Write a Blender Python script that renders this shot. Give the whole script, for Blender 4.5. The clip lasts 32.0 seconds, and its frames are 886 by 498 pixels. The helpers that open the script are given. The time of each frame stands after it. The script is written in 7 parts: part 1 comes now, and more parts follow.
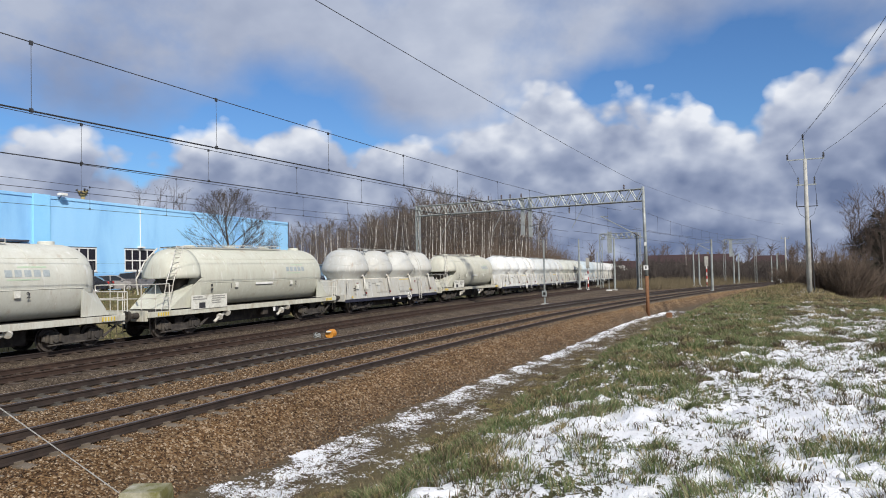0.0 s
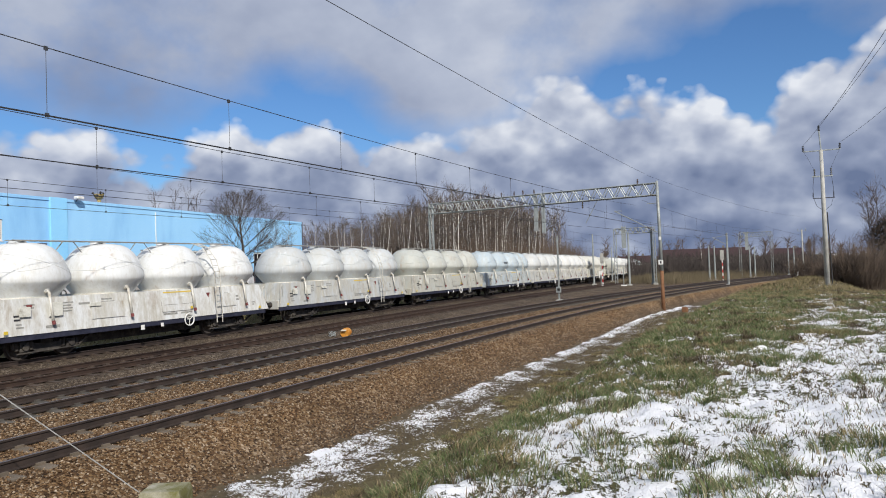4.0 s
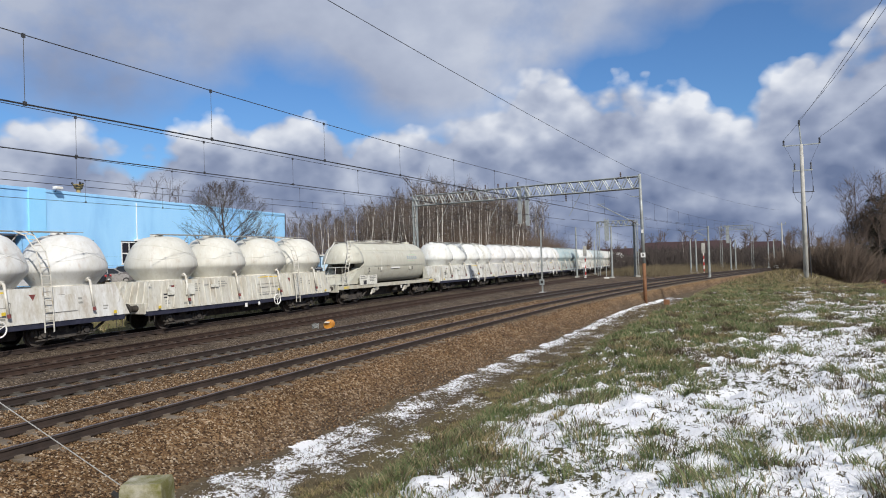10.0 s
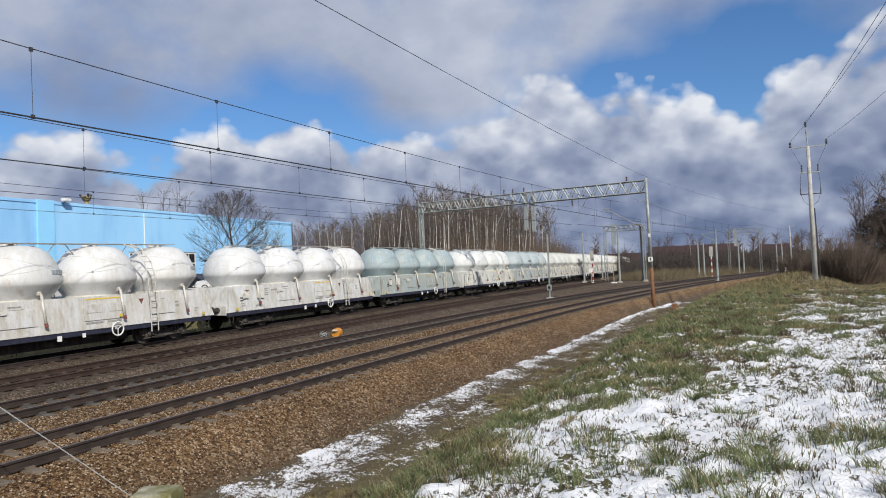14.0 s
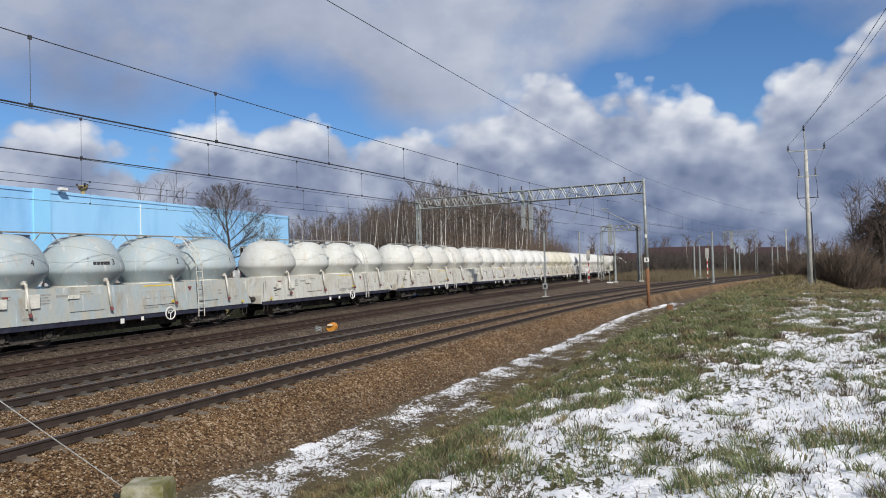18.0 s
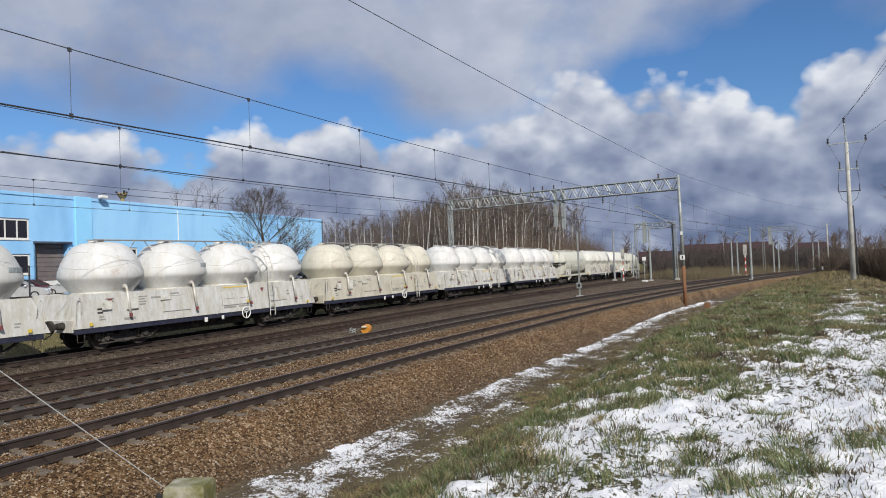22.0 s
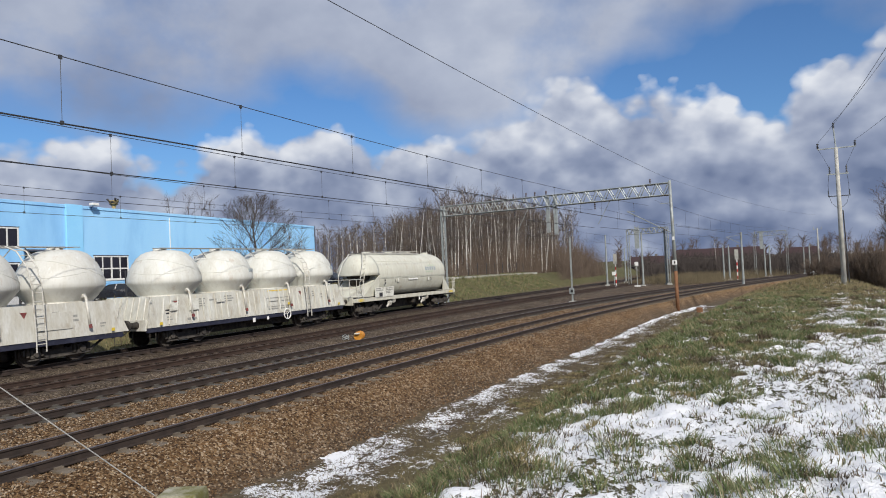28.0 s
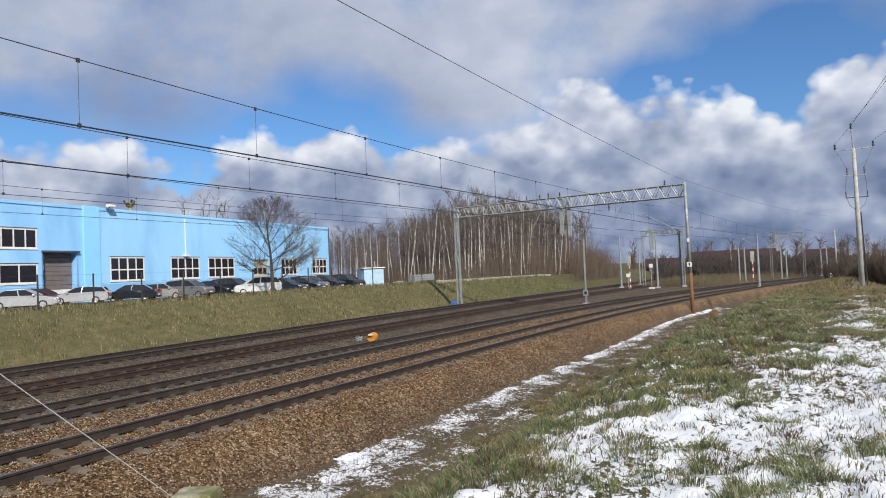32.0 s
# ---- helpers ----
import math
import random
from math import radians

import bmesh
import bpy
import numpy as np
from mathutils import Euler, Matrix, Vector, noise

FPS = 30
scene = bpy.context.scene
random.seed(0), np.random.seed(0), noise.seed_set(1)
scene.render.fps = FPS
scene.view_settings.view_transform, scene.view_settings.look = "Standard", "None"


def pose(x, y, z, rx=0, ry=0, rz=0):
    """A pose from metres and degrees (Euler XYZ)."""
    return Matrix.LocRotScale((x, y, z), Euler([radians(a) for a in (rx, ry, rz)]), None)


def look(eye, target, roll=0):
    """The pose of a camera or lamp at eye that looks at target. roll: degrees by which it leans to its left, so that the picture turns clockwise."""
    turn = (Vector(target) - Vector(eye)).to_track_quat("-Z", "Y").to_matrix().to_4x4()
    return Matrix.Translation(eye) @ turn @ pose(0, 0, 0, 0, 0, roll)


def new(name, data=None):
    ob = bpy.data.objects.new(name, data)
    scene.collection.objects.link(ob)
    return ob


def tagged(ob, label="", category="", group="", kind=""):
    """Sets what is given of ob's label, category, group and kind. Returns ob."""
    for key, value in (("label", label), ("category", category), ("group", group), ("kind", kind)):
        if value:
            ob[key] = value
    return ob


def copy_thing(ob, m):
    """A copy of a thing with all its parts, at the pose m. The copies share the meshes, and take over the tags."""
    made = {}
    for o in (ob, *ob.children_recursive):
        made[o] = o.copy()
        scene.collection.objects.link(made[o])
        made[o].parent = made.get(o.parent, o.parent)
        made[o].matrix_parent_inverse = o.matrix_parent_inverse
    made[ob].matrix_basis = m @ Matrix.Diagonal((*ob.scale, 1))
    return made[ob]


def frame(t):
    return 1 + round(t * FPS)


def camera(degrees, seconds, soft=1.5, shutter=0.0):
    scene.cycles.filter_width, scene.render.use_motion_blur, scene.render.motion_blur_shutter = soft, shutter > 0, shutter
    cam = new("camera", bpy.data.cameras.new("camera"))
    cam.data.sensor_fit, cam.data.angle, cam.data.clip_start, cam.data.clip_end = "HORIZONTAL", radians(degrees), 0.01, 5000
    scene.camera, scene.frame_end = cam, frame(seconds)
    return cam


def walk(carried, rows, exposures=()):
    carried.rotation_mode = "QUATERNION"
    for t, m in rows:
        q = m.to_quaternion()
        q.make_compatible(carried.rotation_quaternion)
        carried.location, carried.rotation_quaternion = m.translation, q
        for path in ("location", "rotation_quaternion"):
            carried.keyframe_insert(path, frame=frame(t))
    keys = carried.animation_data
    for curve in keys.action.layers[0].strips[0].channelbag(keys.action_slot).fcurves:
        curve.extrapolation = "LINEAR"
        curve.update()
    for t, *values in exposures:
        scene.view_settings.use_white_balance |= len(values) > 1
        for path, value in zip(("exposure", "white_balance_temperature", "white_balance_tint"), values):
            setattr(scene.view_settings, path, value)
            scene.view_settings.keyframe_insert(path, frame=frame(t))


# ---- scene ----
# camera and its walk
cam = camera(65.03, 32.0, soft=1.0)
EYE = (0.0, 0.0, 2.85)


def aim(left, up, lean):
    """A camera pose at the eye: degrees left of +y, up, and leaning."""
    return pose(*EYE) @ pose(0, 0, 0, 0, 0, left) @ pose(0, 0, 0, 90 + up) @ pose(0, 0, 0, 0, 0, lean)


WALK = (
    (0, 24.15, 1.52, -1.20), (0.5, 24.00, 1.53, -1.40), (1, 23.52, 1.58, -1.51), (1.5, 23.34, 1.59, -1.73),
    (2, 23.06, 1.42, -1.90), (2.5, 23.35, 1.38, -1.94), (3, 24.86, 1.35, -2.01), (3.5, 25.38, 1.36, -1.88),
    (5.5, 24.25, 1.09, -2.20), (6, 23.67, 1.01, -1.63), (6.5, 23.25, 0.94, -1.55), (7, 23.33, 0.54, -1.72),
    (7.5, 23.52, 0.26, -1.70), (8, 23.24, 0.04, -1.47), (8.5, 22.89, 0.06, -1.52), (9, 22.88, 0.24, -1.70),
    (9.5, 23.26, 0.45, -1.80), (10, 23.95, 0.65, -1.82), (10.5, 24.62, 0.79, -1.59), (11, 24.94, 1.01, -1.55),
    (11.5, 24.98, 1.14, -1.64), (12, 24.81, 1.23, -1.85), (12.5, 24.73, 1.28, -2.03), (13, 24.67, 1.27, -2.29),
    (13.5, 24.58, 1.25, -2.42), (14, 24.48, 1.23, -2.54), (14.5, 24.32, 1.24, -2.92), (16.5, 23.47, 0.98, -2.17),
    (17, 23.56, 0.93, -1.87), (17.5, 23.80, 0.99, -1.61), (18, 24.21, 0.95, -1.45), (18.5, 24.76, 0.94, -1.71),
    (19, 25.25, 0.89, -1.96), (19.5, 25.73, 0.95, -2.15), (20, 26.11, 0.93, -2.13), (20.5, 26.48, 1.00, -2.32),
    (21, 26.78, 1.01, -2.47), (21.5, 26.89, 1.02, -2.45), (22, 26.88, 1.10, -2.28), (22.5, 26.76, 1.22, -2.29),
    (23, 26.55, 1.30, -2.41), (23.5, 26.35, 1.32, -2.39), (24, 26.20, 1.36, -2.40), (24.5, 26.13, 1.38, -2.42),
    (25, 26.12, 1.35, -2.31), (25.5, 26.11, 1.42, -1.98), (27.5, 26.32, 1.54, -2.37), (28, 26.27, 1.58, -2.56),
    (28.5, 26.21, 1.67, -2.66), (29, 26.12, 1.79, -2.55), (29.5, 26.15, 1.81, -2.41), (30, 26.50, 1.79, -2.07),
    (30.5, 26.82, 1.75, -1.75), (31, 27.04, 1.69, -1.67), (31.5, 26.80, 1.72, -1.70), (32, 27.36, 1.76, -2.47),
)
EXPOSURES = ((0.0, 0.08), (3.0, 0.06), (6.0, -0.03), (9.0, 0.05), (14.0, 0.0), (20.0, -0.04), (28.0, -0.04), (30.0, 0.10), (32.0, 0.12))
walk(cam, [(t, aim(a, b, c)) for t, a, b, c in WALK], EXPOSURES)
# world, sun and exposure
SUN_EL, SUN_DIR = 35.0, (0.76, -0.65)      # the sun stands behind the bank on which the camera is held
sun = new("sun", bpy.data.lights.new("sun", "SUN"))
sun.data.energy, sun.data.angle, sun.data.color = 4.5, radians(0.6), (1.0, 0.94, 0.86)
ce = math.cos(radians(SUN_EL))
sun.matrix_world = look((SUN_DIR[0] * ce * 60, SUN_DIR[1] * ce * 60, 60 * math.sin(radians(SUN_EL))), (0, 0, 0))


def sky():
    w = bpy.data.worlds.new("sky")
    w.use_nodes = True
    nt = w.node_tree
    nt.nodes.clear()
    N, L = nt.nodes.new, nt.links.new
    out, bg = N("ShaderNodeOutputWorld"), N("ShaderNodeBackground")
    air = N("ShaderNodeTexSky")
    air.sky_type, air.sun_disc = "NISHITA", False
    air.sun_elevation, air.sun_rotation = radians(SUN_EL), math.atan2(SUN_DIR[0], SUN_DIR[1])
    air.air_density, air.dust_density, air.ozone_density = 1.0, 0.6, 1.6
    co = N("ShaderNodeTexCoord")

    def math_node(op, a, b=None, c=None, clamp=False):
        n = N("ShaderNodeMath")
        n.operation, n.use_clamp = op, clamp
        for i, v in enumerate((a, b, c)):
            if v is None:
                continue
            if isinstance(v, (int, float)):
                n.inputs[i].default_value = v
            else:
                L(v, n.inputs[i])
        return n.outputs[0]

    sp = N("ShaderNodeSeparateXYZ")
    L(co.outputs["Generated"], sp.inputs[0])
    east, north, up = sp.outputs[0], sp.outputs[1], sp.outputs[2]
    az = math_node("ARCTAN2", east, north)

    def curve(f, lo, hi, rows, top=1.0):
        """A value that follows f through rows of (f, value)."""
        n = N("ShaderNodeValToRGB")
        e = n.color_ramp.elements
        n.color_ramp.interpolation = "B_SPLINE" if len(rows) > 5 else "LINEAR"
        while len(e) < len(rows):
            e.new(0.5)
        for k, (p, v) in enumerate(rows):
            e[k].position, e[k].color = (p - lo) / (hi - lo), (v / top, v / top, v / top, 1)
        L(math_node("DIVIDE", math_node("SUBTRACT", f, lo), hi - lo, clamp=True), n.inputs[0])
        return math_node("MULTIPLY", n.outputs[0], top)

    def fbm(scale, detail, rough, shift, stretch=(1, 1, 1.5), lift=0.0, dist=0.0):
        m, n = N("ShaderNodeMapping"), N("ShaderNodeTexNoise")
        m.inputs["Location"].default_value = (shift[0], shift[1], shift[2] + lift)
        m.inputs["Scale"].default_value = stretch
        n.inputs["Scale"].default_value, n.inputs["Detail"].default_value = scale, detail
        n.inputs["Roughness"].default_value, n.inputs["Distortion"].default_value = rough, dist
        L(co.outputs["Generated"], m.inputs[0]), L(m.outputs[0], n.inputs["Vector"])
        return math_node("SUBTRACT", n.outputs["Fac"], 0.5)

    def heads(scale, shift, lift=0.0):
        """Round swelling heads, 0.5 in their middles."""
        m, n = N("ShaderNodeMapping"), N("ShaderNodeTexVoronoi")
        m.inputs["Location"].default_value = (shift[0], shift[1], shift[2] + lift)
        m.inputs["Scale"].default_value = (1, 1, 1.25)
        n.feature = "SMOOTH_F1"
        n.inputs["Scale"].default_value, n.inputs["Smoothness"].default_value = scale, 0.35
        n.inputs["Detail"].default_value, n.inputs["Roughness"].default_value = 2.5, 0.55
        L(co.outputs["Generated"], m.inputs[0]), L(m.outputs[0], n.inputs["Vector"])
        return math_node("SUBTRACT", 0.5, n.outputs["Distance"])

    def plus(*vs):
        out = vs[0]
        for v in vs[1:]:
            out = math_node("ADD", out, v)
        return out

    def times(a, b):
        return math_node("MULTIPLY", a, b)

    r = radians
    # heaped clouds below, a soft torn deck above, open sky between them
    heap_top = curve(az, r(-75), r(25), [(r(a), v) for a, v in HEAPS])
    deck_foot = curve(az, r(-75), r(25), [(r(a), v) for a, v in DECK])
    puff = plus(times(fbm(7.0, 6, 0.5, (3, 1, 0)), 0.05), times(heads(12.0, (3, 1, 2)), 0.075), times(fbm(22.0, 5, 0.55, (0, 4, 2)), 0.03), -0.006)
    soft = plus(times(fbm(4.5, 5, 0.5, (8, 2, 5), (1, 1, 1.2)), 0.19), times(fbm(13.0, 5, 0.5, (1, 7, 3)), 0.06))
    into = math_node("SUBTRACT", plus(heap_top, puff), up)          # height of heap above the point
    heap = curve(into, -0.008, 0.016, ((-0.008, 0.0), (0.016, 1.0)))
    inside = math_node("SUBTRACT", plus(up, soft), deck_foot)
    deck = times(curve(inside, -0.02, 0.06, ((-0.02, 0.0), (0.06, 1.0))), curve(fbm(3.6, 6, 0.58, (5, 5, 1), (1, 1, 1.1)), -0.22, -0.06, ((-0.22, 0.45), (-0.06, 1.0))))
    # light on the heaps: bright crowns and shoulders, grey bellies, dull towards the horizon
    bulge = math_node("SUBTRACT", fbm(7.5, 6, 0.52, (2, 6, 4)), fbm(7.5, 6, 0.52, (2, 6, 4), lift=0.075))
    crown = curve(into, 0.0, 0.12, ((0.0, 1.0), (0.035, 0.80), (0.12, 0.0)))
    dull = curve(up, 0.0, 0.24, ((0.0, 0.32), (0.07, 0.23), (0.14, 0.33), (0.24, 0.46)))
    glow = plus(dull, times(crown, 0.30), times(bulge, 0.8), times(math_node("SUBTRACT", heads(12.0, (3, 1, 2)), heads(12.0, (3, 1, 2), 0.045)), 0.55), times(fbm(3.4, 5, 0.5, (4, 4, 9), (1, 1, 2.2)), 0.72), times(fbm(16.0, 4, 0.5, (4, 1, 3)), 0.12))
    over = plus(0.55, times(fbm(3.2, 5, 0.5, (9, 3, 3), (1, 1, 1.6)), 1.1), times(fbm(11.0, 5, 0.5, (2, 2, 8)), 0.35))

    def colours(f, rows):
        n = N("ShaderNodeValToRGB")
        e = n.color_ramp.elements
        while len(e) < len(rows):
            e.new(0.5)
        for k, (p, c) in enumerate(rows):
            e[k].position, e[k].color = p, (*c, 1)
        L(f, n.inputs[0])
        return n.outputs[0]

    tones = ((0.0, (0.145, 0.19, 0.315)), (0.35, (0.27, 0.32, 0.455)), (0.65, (0.45, 0.50, 0.62)), (1.0, (0.78, 0.81, 0.87)))
    low, high = colours(glow, tones), colours(over, tones)

    def blend(f, a, b, kind="MIX"):
        n = N("ShaderNodeMixRGB")
        n.blend_type = kind
        for k, v in enumerate((f, a, b)):
            if isinstance(v, (int, float, tuple)):
                n.inputs[k].default_value = v
            else:
                L(v, n.inputs[k])
        return n.outputs[0]

    blue = blend(1.0, air.outputs[0], (0.50, 0.76, 1.08, 1), "MULTIPLY")
    deck_c = blend(1.0, high, (CLOUD, CLOUD, CLOUD, 1), "MULTIPLY")
    heap_c = blend(1.0, low, (CLOUD, CLOUD, CLOUD, 1), "MULTIPLY")
    L(blend(heap, blend(deck, blue, deck_c), heap_c), bg.inputs["Color"])
    bg.inputs["Strength"].default_value = 0.10
    L(bg.outputs[0], out.inputs[0])
    scene.world = w


CLOUD = 10.0
# azimuth in degrees from the line of the tracks, height of the heaps' crowns
HEAPS = ((-75, 0.22), (-58, 0.225), (-53, 0.225), (-49, 0.20), (-45, 0.205), (-41, 0.24), (-37, 0.23), (-34, 0.232), (-30, 0.245), (-26, 0.225), (-22.5, 0.24), (-18.5, 0.262), (-15, 0.285), (-11.4, 0.26), (-8, 0.265), (-5.6, 0.255), (-2, 0.215), (0.5, 0.23), (3.5, 0.275), (8, 0.295), (14, 0.28), (25, 0.28))
# and height of the deck's lower edge
DECK = ((-75, 0.20), (-60, 0.19), (-54, 0.19), (-49, 0.20), (-45, 0.225), (-40, 0.262), (-36, 0.255), (-32, 0.225), (-28, 0.18), (-22, 0.17), (-17, 0.22), (-14, 0.24), (-11, 0.265), (-7, 0.285), (-3, 0.30), (1, 0.295), (5, 0.28), (9, 0.27), (14, 0.26), (25, 0.27))
sky()


# helpers for things
def part(name, bm, material, parent=None, label="", at=None, smooth=False):
    """Links a bmesh as one mesh object, a part of parent."""
    me = bpy.data.meshes.new(name)
    bm.to_mesh(me)
    bm.free()
    if smooth:
        for p in me.polygons:
            p.use_smooth = True
    me.materials.append(material)
    ob = new(name, me)
    if parent is not None:
        ob.parent = parent
    if at is not None:
        ob.matrix_basis = at
    if label:
        ob["label"] = label
    return ob


def thing(name, label, category, at=None, group="", kind=""):
    ob = new(name)
    if at is not None:
        ob.matrix_basis = at
    return tagged(ob, label, category, group, kind)


def box(bm, x0, y0, z0, x1, y1, z1, bevel=0.0):
    m = Matrix.Translation(((x0 + x1) / 2, (y0 + y1) / 2, (z0 + z1) / 2)) @ Matrix.Diagonal((x1 - x0, y1 - y0, z1 - z0, 1))
    r = bmesh.ops.create_cube(bm, size=1.0, matrix=m)
    if bevel:
        es = list({e for v in r["verts"] for e in v.link_edges})
        bmesh.ops.bevel(bm, geom=es, offset=bevel, segments=2, affect="EDGES", profile=0.6)
    return bm


def rod(bm, a, b, r, n=8, r2=None, caps=True):
    a, b = Vector(a), Vector(b)
    d = b - a
    m = Matrix.Translation((a + b) / 2) @ d.to_track_quat("Z", "Y").to_matrix().to_4x4()
    bmesh.ops.create_cone(bm, cap_ends=caps, segments=n, radius1=r, radius2=r if r2 is None else r2, depth=d.length, matrix=m)
    return bm


def pipe(bm, pts, r, n=6):
    for a, b in zip(pts, pts[1:]):
        rod(bm, a, b, r, n)
    return bm


def lathe(bm, profile, n=32, centre=(0, 0, 0)):
    """Turns (radius, height) rows round the z axis."""
    rings = []
    for r, z in profile:
        if r < 1e-4:
            rings.append([bm.verts.new((centre[0], centre[1], centre[2] + z))])
        else:
            rings.append([bm.verts.new((centre[0] + r * math.cos(2 * math.pi * i / n), centre[1] + r * math.sin(2 * math.pi * i / n), centre[2] + z)) for i in range(n)])
    for p, q in zip(rings, rings[1:]):
        for i in range(n):
            j = (i + 1) % n
            if len(p) == 1 and len(q) == 1:
                continue
            if len(p) == 1:
                bm.faces.new((p[0], q[j], q[i]))
            elif len(q) == 1:
                bm.faces.new((p[i], p[j], q[0]))
            else:
                bm.faces.new((p[i], p[j], q[j], q[i]))
    return bm


def loft(bm, rings, close=True, cap=True):
    """Skins rows of points with one another."""
    vs = [[bm.verts.new(p) for p in ring] for ring in rings]
    n = len(vs[0])
    for p, q in zip(vs, vs[1:]):
        for i in range(n if close else n - 1):
            j = (i + 1) % n
            bm.faces.new((p[i], p[j], q[j], q[i]))
    if cap and close:
        bm.faces.new(vs[0][::-1])
        bm.faces.new(vs[-1])
    return bm


def mesh_of(name, verts, faces, material, parent=None, smooth=False):
    me = bpy.data.meshes.new(name)
    me.from_pydata(verts, [], faces)
    me.materials.append(material)
    if smooth:
        me.polygons.foreach_set("use_smooth", [True] * len(me.polygons))
    me.update()
    ob = new(name, me)
    if parent is not None:
        ob.parent = parent
    return ob


# things made of many thin tapering limbs
def tubes(paths, n=4):
    """Vertices and faces of tapering tubes; a path is rows of (x, y, z, radius)."""
    verts, faces = [], []
    for path in paths:
        base = len(verts)
        k = len(path)
        for i, (x, y, z, r) in enumerate(path):
            a, b = path[max(0, i - 1)], path[min(k - 1, i + 1)]
            dx, dy, dz = b[0] - a[0], b[1] - a[1], b[2] - a[2]
            l = math.sqrt(dx * dx + dy * dy + dz * dz) or 1.0
            dx, dy, dz = dx / l, dy / l, dz / l
            if abs(dz) > 0.9:
                ux, uy, uz = 1 - dx * dx, -dx * dy, -dx * dz
            else:
                ux, uy, uz = -dy, dx, 0.0
            l = math.sqrt(ux * ux + uy * uy + uz * uz) or 1.0
            ux, uy, uz = ux / l, uy / l, uz / l
            vx, vy, vz = dy * uz - dz * uy, dz * ux - dx * uz, dx * uy - dy * ux
            for j in range(n):
                c, s = math.cos(2 * math.pi * j / n) * r, math.sin(2 * math.pi * j / n) * r
                verts.append((x + ux * c + vx * s, y + uy * c + vy * s, z + uz * c + vz * s))
        for i in range(k - 1):
            for j in range(n):
                p, q = base + i * n + j, base + i * n + (j + 1) % n
                faces.append((p, q, q + n, p + n))
    return verts, faces


def limb(rng, p, d, length, r, steps=4, wander=0.12, lift=0.0, tip=0.3):
    """One bending limb from p along d."""
    p, d = Vector(p), Vector(d).normalized()
    out = [(*p, r)]
    for i in range(steps):
        d = (d + Vector((rng.uniform(-wander, wander), rng.uniform(-wander, wander), rng.uniform(-wander, wander) + lift))).normalized()
        p = p + d * (length / steps)
        out.append((*p, r * (1 + (tip - 1) * (i + 1) / steps)))
    return out


def along_path(path, k):
    f = k * (len(path) - 1)
    i = min(len(path) - 2, int(f))
    a, b = path[i], path[i + 1]
    u = f - i
    return tuple(a[c] + (b[c] - a[c]) * u for c in range(4)), Vector([b[c] - a[c] for c in range(3)]).normalized()


# materials
def mat(name, c1, c2, scale=6.0, rough=0.8, metal=0.0, bump=0.0, fine=60.0, dirt=None, dirt_scale=1.2, dirt_at=(0.5, 0.72), stretch=(1, 1, 1), coords="Object", random_tint=0.0, spec=0.5):
    """A surface of two tones, with grain, and dirt or stains of a third."""
    m = bpy.data.materials.new(name)
    m.use_nodes = True
    nt = m.node_tree
    N, L = nt.nodes.new, nt.links.new
    b = nt.nodes["Principled BSDF"]
    co, mp = N("ShaderNodeTexCoord"), N("ShaderNodeMapping")
    mp.inputs["Scale"].default_value = stretch
    L(co.outputs[coords], mp.inputs[0])

    def tex(s, d=5, r=0.6):
        n = N("ShaderNodeTexNoise")
        n.inputs["Scale"].default_value, n.inputs["Detail"].default_value, n.inputs["Roughness"].default_value = s, d, r
        L(mp.outputs[0], n.inputs["Vector"])
        return n

    a, f = tex(scale), tex(fine, 3, 0.7)
    ramp = N("ShaderNodeValToRGB")
    ramp.color_ramp.elements[0].position, ramp.color_ramp.elements[1].position = 0.35, 0.68
    ramp.color_ramp.elements[0].color, ramp.color_ramp.elements[1].color = (*c1, 1), (*c2, 1)
    L(a.outputs["Fac"], ramp.inputs[0])
    col = ramp.outputs[0]
    g = N("ShaderNodeMixRGB")
    g.blend_type, g.inputs[0].default_value = "OVERLAY", 0.35
    L(col, g.inputs[1]), L(f.outputs["Fac"], g.inputs[2])
    col = g.outputs[0]
    if dirt:
        dn, dr, dm = tex(dirt_scale, 7, 0.65), N("ShaderNodeValToRGB"), N("ShaderNodeMixRGB")
        dr.color_ramp.elements[0].position, dr.color_ramp.elements[1].position = dirt_at
        L(dn.outputs["Fac"], dr.inputs[0]), L(dr.outputs[0], dm.inputs[0])
        L(col, dm.inputs[1])
        dm.inputs[2].default_value = (*dirt, 1)
        col = dm.outputs[0]
    if random_tint:
        oi, hs, mr = N("ShaderNodeObjectInfo"), N("ShaderNodeHueSaturation"), N("ShaderNodeMapRange")
        mr.inputs["To Min"].default_value, mr.inputs["To Max"].default_value = 1 - random_tint, 1 + random_tint
        L(oi.outputs["Random"], mr.inputs["Value"]), L(mr.outputs[0], hs.inputs["Value"]), L(col, hs.inputs["Color"])
        col = hs.outputs[0]
    L(col, b.inputs["Base Color"])
    rr = N("ShaderNodeMapRange")
    rr.inputs["To Min"].default_value, rr.inputs["To Max"].default_value = max(0, rough - 0.12), min(1, rough + 0.12)
    L(f.outputs["Fac"], rr.inputs["Value"]), L(rr.outputs[0], b.inputs["Roughness"])
    b.inputs["Metallic"].default_value = metal
    b.inputs["Specular IOR Level"].default_value = spec
    if bump:
        bp = N("ShaderNodeBump")
        bp.inputs["Strength"].default_value, bp.inputs["Distance"].default_value = bump, 0.02
        L(f.outputs["Fac"], bp.inputs["Height"]), L(bp.outputs[0], b.inputs["Normal"])
    return m


